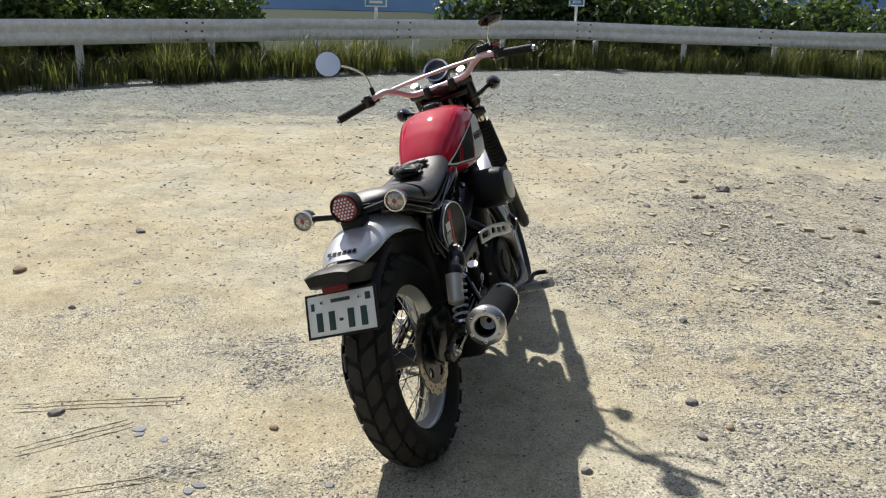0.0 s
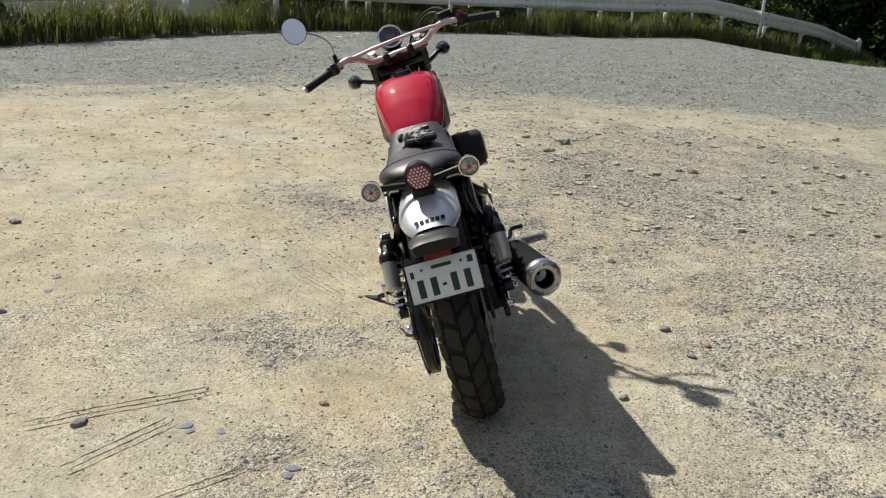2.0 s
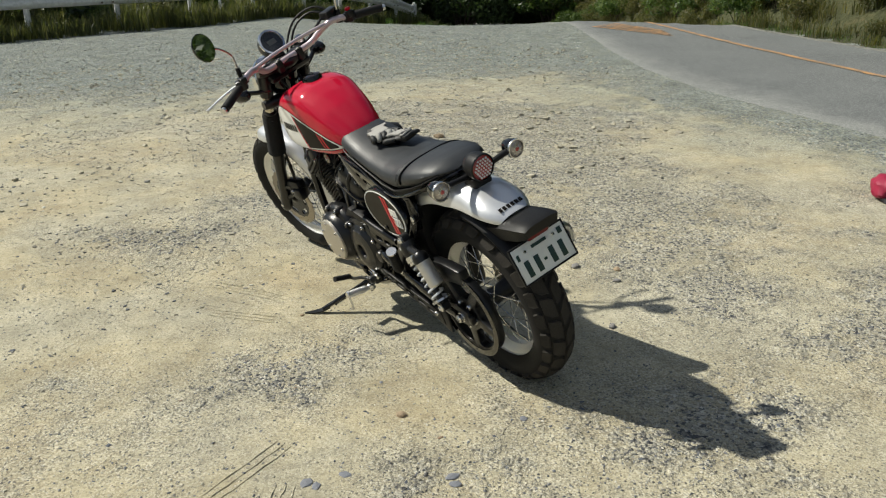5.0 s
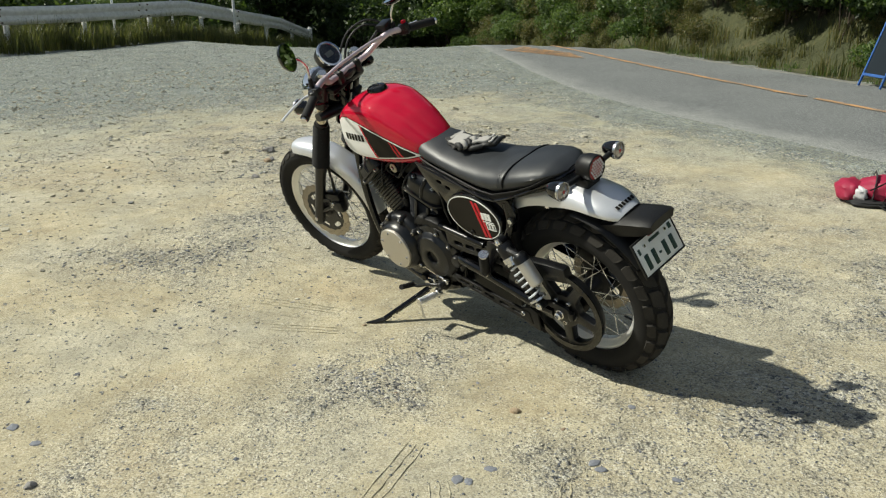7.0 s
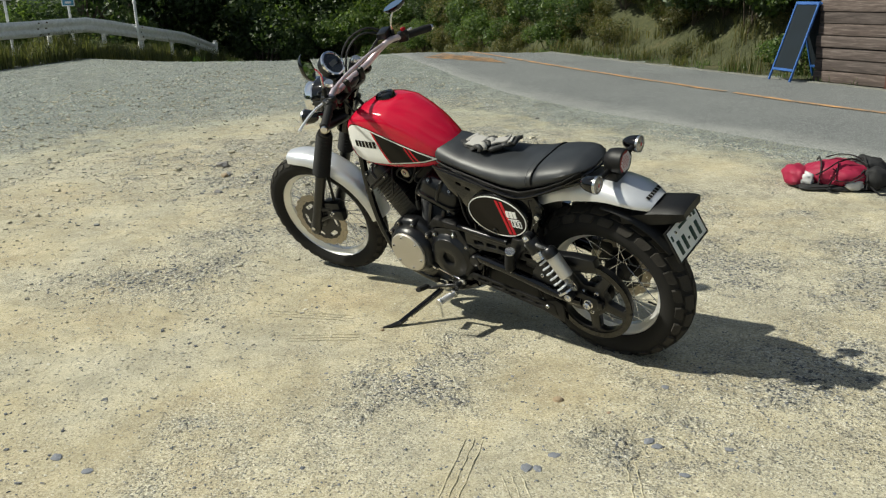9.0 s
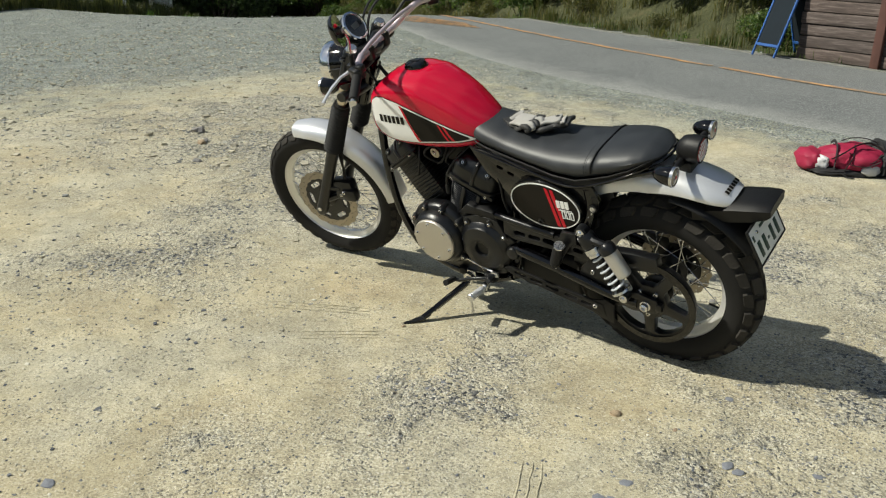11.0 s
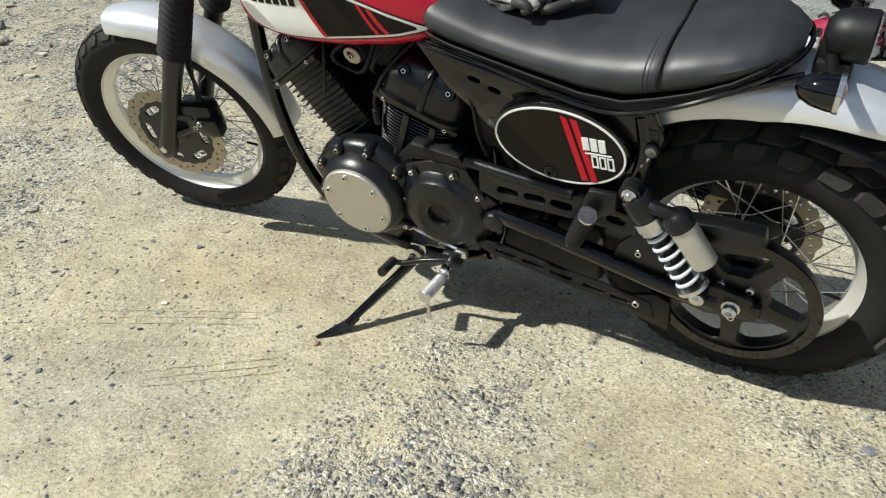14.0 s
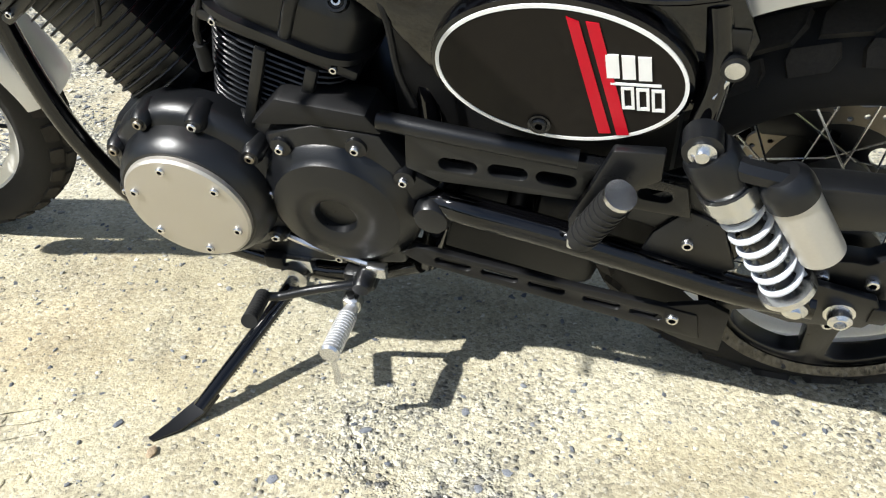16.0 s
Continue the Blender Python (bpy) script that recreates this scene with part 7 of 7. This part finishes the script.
def folding_sign():
    s = tagged(new("folding_sign"), "blue-framed folding blackboard sign standing by the road", "sign")
    s.matrix_basis = pose(9.47, 2.08, land(9.4, 2.1) + 0.01, 0, 0, 46)
    for side in (1, -1):
        lean = radians(19) * side
        m = Matrix.Translation((0, side * 0.02, 1.00)) @ Matrix.Rotation(lean, 4, "X")
        leg = 1.05
        for x in (-0.20, 0.20):
            part("leg", box((x, 0, -leg / 2), (0.026, 0.026, leg), 0.004, 1, m), M_BLUE, s)
        part("rail", box((0, 0, -0.02), (0.40, 0.03, 0.04), 0.004, 1, m), M_BLUE, s)
        part("rail", box((0, 0, -0.90), (0.40, 0.03, 0.035), 0.004, 1, m), M_BLUE, s)
        part("board", box((0, -0.004, -0.46), (0.37, 0.012, 0.85), 0.002, 1, m), M_BOARD, s)


folding_sign()


# ---- the rucksack on the ground ----
def rucksack():
    r = tagged(new("rucksack"), "red, black and grey rucksack lying on the gravel", "rucksack")
    r.matrix_basis = pose(3.40, 1.32, land(3.42, 1.28), 0, 0, -72) @ Matrix.Diagonal((0.92, 0.92, 0.82, 1))

    def lump(name, c, s, mat, seed, power=2.6, label="", rot=0):
        rows = []
        for i in range(19):
            v = -1 + 2 * i / 18
            rr = max(0.02, (1 - abs(v) ** power)) ** (1 / power)
            row = []
            for k in range(28):
                a = 2 * math.pi * k / 28
                cs, sn = math.cos(a), math.sin(a)
                y, z = rr * math.copysign(abs(cs) ** 0.75, cs), rr * math.copysign(abs(sn) ** 0.75, sn)
                f = 1 + 0.16 * noise.noise((v * 2.2 + seed, y * 2, z * 2)) - 0.12 * abs(noise.noise((v * 5 + seed, y * 4, z * 4))) + 0.03 * noise.noise((v * 12, y * 9 + seed, z * 9))
                row.append((c[0] + v * s[0] * f, c[1] + y * s[1] * f, max(0.003, c[2] + z * s[2] * f)))
            rows.append(row)
        bm = grid_mesh(rows, close_v=True, caps=True)
        if rot:
            moved(bm, Matrix.Translation(c) @ Matrix.Rotation(rot, 4, "Z") @ Matrix.Translation([-q for q in c]))
        return part(name, bm, mat, r, label)

    lump("main_body", (0.02, 0, 0.105), (0.24, 0.17, 0.115), M_PACKRED, 1, 2.2, label="crumpled red nylon body")
    lump("lid_pocket", (-0.25, 0.02, 0.085), (0.10, 0.14, 0.085), M_PACKRED, 4, 2.1, label="red lid pocket")
    lump("lid_patch", (-0.215, -0.075, 0.085), (0.050, 0.075, 0.060), M_PACKGREY, 6, 2.0, label="pale grey patch", rot=0.5)
    lump("back_pad", (0.24, 0.04, 0.12), (0.13, 0.15, 0.125), M_PACKBLACK, 7, 2.2, label="black padded back")
    lump("front_pocket", (0.06, -0.11, 0.10), (0.14, 0.09, 0.085), M_PACKRED, 9, 2.1)
    lump("base", (-0.02, -0.11, 0.025), (0.27, 0.09, 0.03), M_PACKBLACK, 13, label="black nylon base")
    lump("mesh_pocket", (0.24, -0.12, 0.10), (0.11, 0.09, 0.095), M_PACKBLACK, 15, 2.0)
    lump("side_panel", (0.10, -0.175, 0.055), (0.075, 0.03, 0.045), M_PACKGREY, 11, 2.0, rot=0.3)
    for pts in ([(-0.14, -0.16, 0.06), (-0.12, -0.10, 0.20), (-0.11, 0.0, 0.238), (-0.10, 0.10, 0.20)], [(0.17, -0.21, 0.03), (0.18, -0.15, 0.17), (0.19, 0.0, 0.242), (0.19, 0.1, 0.20)], [(-0.05, -0.14, 0.18), (0.04, -0.17, 0.12), (0.10, -0.19, 0.12), (0.16, -0.15, 0.18)], [(-0.05, 0.05, 0.23), (0.02, 0.02, 0.262), (0.10, 0.0, 0.262), (0.17, -0.02, 0.235)], [(-0.16, -0.15, 0.13), (-0.10, -0.17, 0.18), (0.0, -0.12, 0.235), (0.10, -0.10, 0.25), (0.18, -0.14, 0.20)], [(-0.08, -0.19, 0.05), (-0.03, -0.17, 0.15), (0.0, -0.08, 0.225)], [(0.14, -0.2, 0.13), (0.05, -0.21, 0.09), (-0.05, -0.19, 0.10)], [(0.32, -0.15, 0.10), (0.38, -0.2, 0.04), (0.42, -0.16, 0.012), (0.50, -0.2, 0.01)], [(0.2, -0.2, 0.05), (0.24, -0.27, 0.012), (0.30, -0.25, 0.01)], [(-0.10, -0.18, 0.03), (-0.06, -0.24, 0.012), (-0.02, -0.22, 0.01)]):
        part("strap", tube(pts, 0.012, 8, 5, 0.3), M_PACKBLACK, r)


rucksack()


# ---- gloves on the seat ----
def glove(m, seed, palm, back):
    """A limp glove: folded cloth lumps, rucked up, with a dark lining that shows."""
    g = tagged(new("glove"), "crumpled grey and black riding glove on the seat", "glove", group="gloves on the seat")
    g.matrix_basis = BIKE @ m

    def fold(nm, c, s, mt, sd, turn=0.0, roll=0.0):
        rows = []
        for i in range(17):
            v = -1 + 2 * i / 16
            rr = max(0.04, (1 - abs(v) ** 4)) ** 0.25
            row = []
            for k in range(20):
                a = 2 * math.pi * k / 20
                cs, sn = math.cos(a), math.sin(a)
                f = 1 + 0.22 * noise.noise((v * 1.6 + sd, cs * 1.4, sn * 1.4)) + 0.10 * noise.noise((v * 5 + sd, cs * 4, sn * 4))
                row.append((v * s[0] * f, rr * cs * s[1] * f, max(-s[2] * 0.7, rr * sn * s[2] * f + 0.006 * math.sin(v * 4 + sd))))
            rows.append(row)
        bm = grid_mesh(rows, close_v=True, caps=True)
        moved(bm, Matrix.Translation(c) @ Matrix.Rotation(turn, 4, "Z") @ Matrix.Rotation(roll, 4, "X"))
        return part(nm, bm, mt, g)

    def pad(nm, c, s, mt, turn=0.0, roll=0.0, pitch=0.0):
        """A flat panel of stiff cloth, gently rucked."""
        bm = box((0, 0, 0), s, min(s) * 0.42, 2)
        bmesh.ops.subdivide_edges(bm, edges=[e for e in bm.edges if e.calc_length() > 0.02], cuts=4, use_grid_fill=True)
        for v in bm.verts:
            v.co.z += 0.0045 * noise.noise((v.co.x * 38 + seed, v.co.y * 38, 3)) + 0.0016 * noise.noise((v.co.x * 120 + seed, v.co.y * 120, 5))
        moved(bm, Matrix.Translation(c) @ Matrix.Rotation(turn, 4, "Z") @ Matrix.Rotation(roll, 4, "X") @ Matrix.Rotation(pitch, 4, "Y"))
        return part(nm, bm, mt, g)

    fold("lining", (0.0, 0.004, 0.010), (0.056, 0.042, 0.012), back, seed + 4, 0.1)
    pad("back_panel", (0.004, 0.0, 0.024), (0.074, 0.068, 0.010), palm, 0.15, 0.16, 0.05)
    pad("cuff", (-0.055, 0.004, 0.018), (0.034, 0.074, 0.014), back, -0.12, 0.08, 0.2)
    pad("strap", (-0.045, 0.012, 0.028), (0.016, 0.060, 0.006), palm, 0.05, 0.1, 0.25)
    for k in range(4):
        y0 = -0.030 + 0.019 * k
        part("finger", tube([(0.034, y0, 0.018), (0.055, y0 + 0.003 * k, 0.021 + 0.002 * (k % 2)), (0.068, y0 + 0.002, 0.013), (0.058, y0 - 0.003, 0.006)], [0.0095, 0.0100, 0.0095, 0.008], 10, 3), palm if k % 2 else back, g)
    part("thumb", tube([(-0.01, 0.036, 0.014), (0.020, 0.050, 0.013), (0.042, 0.050, 0.009)], [0.010, 0.0105, 0.008], 10, 3), back, g)


glove(pose(0.500, 0.005, 0.838, 0, -6, 160), 1, M_GLOVE, M_GLOVEDARK)
glove(pose(0.405, -0.030, 0.836, 0, 4, 15), 30, M_GLOVE, M_GLOVEDARK)


# ---- stones ----
def stone_mesh(seed, flat=0.6):
    bm = bmesh.new()
    bmesh.ops.create_icosphere(bm, subdivisions=1 if flat < 0.3 else 2, radius=1)
    for v in bm.verts:
        f = 1 + 0.45 * noise.noise((v.co.x * 1.3 + seed * 7, v.co.y * 1.3, v.co.z * 1.3)) + 0.12 * noise.noise((v.co.x * 4 + seed, v.co.y * 4, v.co.z * 4))
        v.co = Vector((v.co.x * f * 1.15, v.co.y * f * 0.85, v.co.z * f * flat))
    me = bpy.data.meshes.new("stone")
    bm.to_mesh(me)
    bm.free()
    return me


SLATE = [(-0.27, 2.56), (-0.05, 2.18), (-0.33, 2.82), (-0.28, 2.74), (-0.21, 2.53), (0.07, 2.67), (-0.58, 1.87), (-0.49, 1.85), (-0.29, 1.61), (0.09, 1.65), (-0.31, 1.58), (-0.59, 1.9), (-0.23, 1.38), (-1.19, 3.09), (-1.18, 3.24), (-0.43, 1.47), (0.22, 2.41), (0.1, 2.35), (0.07, 2.67), (0.07, 2.39)]
ROCKS = [(2.31, 5.76, 9), (2.05, 5.5, 6), (1.64, 5.19, 5), (1.29, 2.29, 4), (1.38, 2.12, 3), (1.27, 2.05, 3), (0.86, 1.81, 3), (-1.81, 3.31, 6), (-1.51, 4.06, 5), (-0.91, 1.97, 4), (-0.16, 1.96, 3), (-1.32, 2.88, 3), (1.43, 3.08, 4), (2.9, 4.74, 7), (2.82, 4.79, 5), (2.77, 4.19, 5), (-0.75, 7.49, 4), (2.1, 5.51, 5), (5.38, 4.25, 4), (0.11, 2.85, 1.6), (0.70, 3.40, 2.2), (1.7, 14.8, 14), (2.16, 15.6, 12)]


def place_stone(x, y, size, mat, i, flat, label):
    me = stone_mesh(i, flat)
    me.materials.append(mat)
    ob = tagged(new("stone", me), label, "stone", group="loose stones on the lay-by")
    ob.matrix_basis = pose(x, y, land(x, y) + size * flat * 0.35, 0, 0, i * 67) @ Matrix.Scale(size, 4)


for i, (x, y) in enumerate(SLATE):
    place_stone(x, y, 0.009 if i < 6 else 0.016 + 0.003 * (i % 3) if i < 16 else 0.008, M_SLATE, i, 0.2, "flat blue-grey stone lying in the sand")
for i, (x, y, s) in enumerate(ROCKS):
    mat = (M_STONE, M_BROWNSTONE, M_STONE)[i % 3] if s < 12 else M_SIGNWHITE
    place_stone(x, y, s * 0.0055, mat, 40 + i, 0.62 if s < 12 else 0.12, "pale flat stone at the grass edge" if s >= 12 else "rough loose stone lying on the gravel")


def tread_marks():
    """Ridges of sand pressed up by tyres."""
    for a, b, k in (((-1.06, 1.96), (-0.51, 2.08), 3), ((-0.90, 1.70), (-0.62, 1.91), 3), ((-0.70, 1.50), (-0.42, 1.62), 2), ((0.02, 3.40), (0.14, 3.02), 3), ((-0.16, 3.14), (-0.02, 2.88), 3)):
        a, b = Vector((*a, 0)), Vector((*b, 0))
        d = (b - a).normalized()
        s = Vector((-d.y, d.x, 0))
        for i in range(k):
            pts = []
            for j in range(15):
                p = a.lerp(b, j / 14) + s * (0.028 * i + 0.006 * noise.noise((j * 0.8, i * 3.0, 2)))
                pts.append((p.x, p.y, land(p.x, p.y) + 0.001 + 0.003 * noise.noise((j * 1.3, i, 4))))
            ob = link("tyre_track", tube(pts, [0.001] + [0.0026] * 13 + [0.001], 6, 0, 0.5), M_GROUND)
            for nm in ("gravel", "grey"):
                att = ob.data.attributes.new(nm, "FLOAT", "POINT")
            tagged(ob, "ridge of sand left by a tyre", "tyre track", group="tyre tracks in the sand", kind="structure")


tread_marks()


def tread_print():
    """The print of a tyre's shoulder blocks: short ridges in rows across a bare patch."""
    rng = random.Random(9)
    bits = []
    for a, b, n in (((0.06, 3.46), (0.17, 3.06), 13), ((-0.06, 3.34), (0.06, 2.98), 13), ((-0.12, 3.28), (0.02, 2.92), 14)):
        a, b = Vector((*a, 0)), Vector((*b, 0))
        d = (b - a).normalized()
        c = Vector((-d.y, d.x, 0)) * 0.016 + d * 0.004
        for k in range(n):
            if rng.random() < 0.2:
                continue
            q = a.lerp(b, (k + 0.3 * rng.random()) / n)
            bits.append(tube([(v.x, v.y, land(v.x, v.y) + 0.0005) for v in (q - c * rng.uniform(0.3, 0.6), q, q + c * rng.uniform(0.3, 0.6))], [0.0012, 0.0030, 0.0012], 5, 0, 0.6))
    ob = link("tread_print", join(*bits), M_GROUND)
    for nm in ("gravel", "grey"):
        ob.data.attributes.new(nm, "FLOAT", "POINT")
    tagged(ob, "faint print of a tyre's tread in pale sand", "tyre track", kind="stuff")


tread_print()


def pebbles(name, count, seed, box_, low, high, label, mat, round_=True, bare=0.05, high_up=0.3):
    """Small stones pressed into the ground, joined into one."""
    rng = np.random.default_rng(seed)
    base = []
    for k in range(8):
        bm = bmesh.new()
        if round_:
            bmesh.ops.create_icosphere(bm, subdivisions=1, radius=1)
        else:
            bmesh.ops.create_cube(bm, size=1.5)
            bmesh.ops.triangulate(bm, faces=bm.faces)
        V = np.array([v.co[:] for v in bm.verts])
        V *= (1 + 0.30 * rng.normal(size=(len(V), 1)).clip(-1, 1)) * np.array([1.2, 0.85, 0.5])
        Fc = np.array([[v.index for v in f.verts] for f in bm.faces])
        bm.free()
        base.append((V, Fc))
    x0, y0, x1, y1 = box_
    cell = 0.07
    spots = []
    for i in range(int((x1 - x0) / cell)):
        for j in range(int((y1 - y0) / cell)):
            x, y = x0 + (i + 0.5) * cell, y0 + (j + 0.5) * cell
            if side_of(RAIL_LINE, x, y) > -0.2 or side_of(ROAD_NEAR, x, y) < 0.3:
                continue
            clump = 0.5 + 0.9 * noise.noise((x * 5.5, y * 5.5, 3))
            streak = 0.8 + 1.0 * noise.noise((x * 0.9 + y * 0.4, y * 3.0 - x * 1.3, 9))
            spots.append((x, y, land(x, y), bare + (1 - bare) * max(0, clump) * max(0.1, streak) * gravel_mask(x, y) ** 1.3))
    spots = np.array(spots)
    pick = rng.choice(len(spots), count, p=spots[:, 3] / spots[:, 3].sum())
    at = spots[pick, :3] + np.c_[rng.uniform(-0.5, 0.5, (count, 2)) * cell, np.zeros(count)]
    size = low + (high - low) * rng.random(count) ** 4.5
    at[:, 2] += size * rng.uniform(high_up - 0.4, high_up, count)
    a, b, shape = rng.uniform(0, 6.283, count), rng.uniform(-0.4, 0.4, count), rng.integers(8, size=count)
    ca, sa, cb, sb = np.cos(a), np.sin(a), np.cos(b), np.sin(b)
    VV, FF, n = [], [], 0
    for k, (V, Fc) in enumerate(base):
        m = shape == k
        W = V[None] * size[m][:, None, None]
        y, z = W[..., 1] * cb[m][:, None] - W[..., 2] * sb[m][:, None], W[..., 1] * sb[m][:, None] + W[..., 2] * cb[m][:, None]
        W = np.stack([W[..., 0] * ca[m][:, None] - y * sa[m][:, None], W[..., 0] * sa[m][:, None] + y * ca[m][:, None], z], -1) + at[m][:, None]
        VV.append(W.reshape(-1, 3))
        FF.append((Fc[None] + n + len(V) * np.arange(m.sum())[:, None, None]).reshape(-1, 3))
        n += W.shape[0] * len(V)
    me = bpy.data.meshes.new(name)
    me.from_pydata(np.concatenate(VV).tolist(), [], np.concatenate(FF).tolist())
    me.materials.append(mat)
    ob = new(name, me)
    tagged(ob, label, "pebbles", kind="stuff")


def pebble_material(name, stops):
    m, nodes, links, p = material(name)
    g = nodes.new("ShaderNodeNewGeometry")
    fine = noise_node(nodes, links, g.outputs["Position"], 300, 2)
    col = ramp_node(nodes, links, g.outputs["Random Per Island"], stops)
    links.new(mix_node(nodes, links, 1.0, col, ramp_node(nodes, links, fine, [(0.3, 0.8), (0.7, 1.1)]), "MULTIPLY"), p.inputs["Base Color"])
    p.inputs["Roughness"].default_value, p.inputs["Specular IOR Level"].default_value = 0.85, 0.2
    return m


M_PEBBLE = pebble_material("mixed_pebbles", [(0.0, (0.10, 0.108, 0.122)), (0.35, (0.20, 0.21, 0.225)), (0.5, (0.36, 0.345, 0.29)), (0.8, (0.52, 0.49, 0.39)), (1.0, (0.66, 0.63, 0.54))])
M_BLUEGREY = pebble_material("blue_grey_pebbles", [(0.0, (0.085, 0.095, 0.115)), (0.6, (0.16, 0.172, 0.195)), (0.85, (0.25, 0.25, 0.25)), (1.0, (0.30, 0.22, 0.15))])
M_CHIP = pebble_material("grey_chippings", [(0.0, (0.17, 0.176, 0.178)), (0.2, (0.28, 0.29, 0.285)), (0.6, (0.40, 0.41, 0.385)), (0.85, (0.50, 0.50, 0.46)), (1.0, (0.70, 0.69, 0.64))])
M_LIGHT = pebble_material("buff_grit", [(0.0, (0.16, 0.162, 0.165)), (0.12, (0.28, 0.275, 0.25)), (0.35, (0.43, 0.405, 0.32)), (0.75, (0.52, 0.48, 0.37)), (1.0, (0.64, 0.61, 0.52))])
M_CLOD = pebble_material("clods", [(0.0, (0.30, 0.285, 0.24)), (0.25, (0.43, 0.395, 0.30)), (1.0, (0.56, 0.52, 0.41))])
pebbles("pebbles", 34000, 71, (-1.4, 1.0, 1.7, 4.5), 0.0013, 0.0055, "small grey and buff pebbles in the sand", M_PEBBLE, bare=0.12)
pebbles("pebbles", 1900, 77, (-1.4, 1.0, 1.7, 4.5), 0.0025, 0.0095, "flat blue-grey pebbles pressed into the sand", M_BLUEGREY, True, 0.06, -0.12)
pebbles("pebbles", 36000, 72, (-4.0, 4.2, 6.5, 9.5), 0.0024, 0.0085, "small grey and buff pebbles in the sand", M_LIGHT, False, 0.03, 0.1)
pebbles("pebbles", 9000, 75, (1.6, 0.3, 5.2, 4.3), 0.0026, 0.010, "small grey and buff pebbles in the sand", M_LIGHT, False, 0.02)
pebbles("pebbles", 22000, 79, (-3.6, 3.2, 2.6, 7.4), 0.0022, 0.0090, "gritty grey and buff gravel scattered over the sand", M_PEBBLE, False, 0.04, 0.2)
pebbles("pebbles", 250, 74, (-3.0, 3.4, 1.4, 6.5), 0.006, 0.016, "clods and stones strewn over the sand", M_CLOD, False, 0.15)
pebbles("pebbles", 550, 78, (1.6, 3.2, 4.4, 6.2), 0.006, 0.030, "clods of dry sand and stones thrown up beside the ruts", M_CLOD, False, 0.25)
pebbles("pebbles", 3500, 76, (-1.0, 5.4, 8.5, 11.5), 0.008, 0.024, "clods and stones strewn over the sand", M_CLOD, False, 0.10)
pebbles("pebbles", 26000, 73, (-9, 5, 11.5, 17), 0.0045, 0.016, "grey chippings over the outer lay-by", M_CHIP, False)
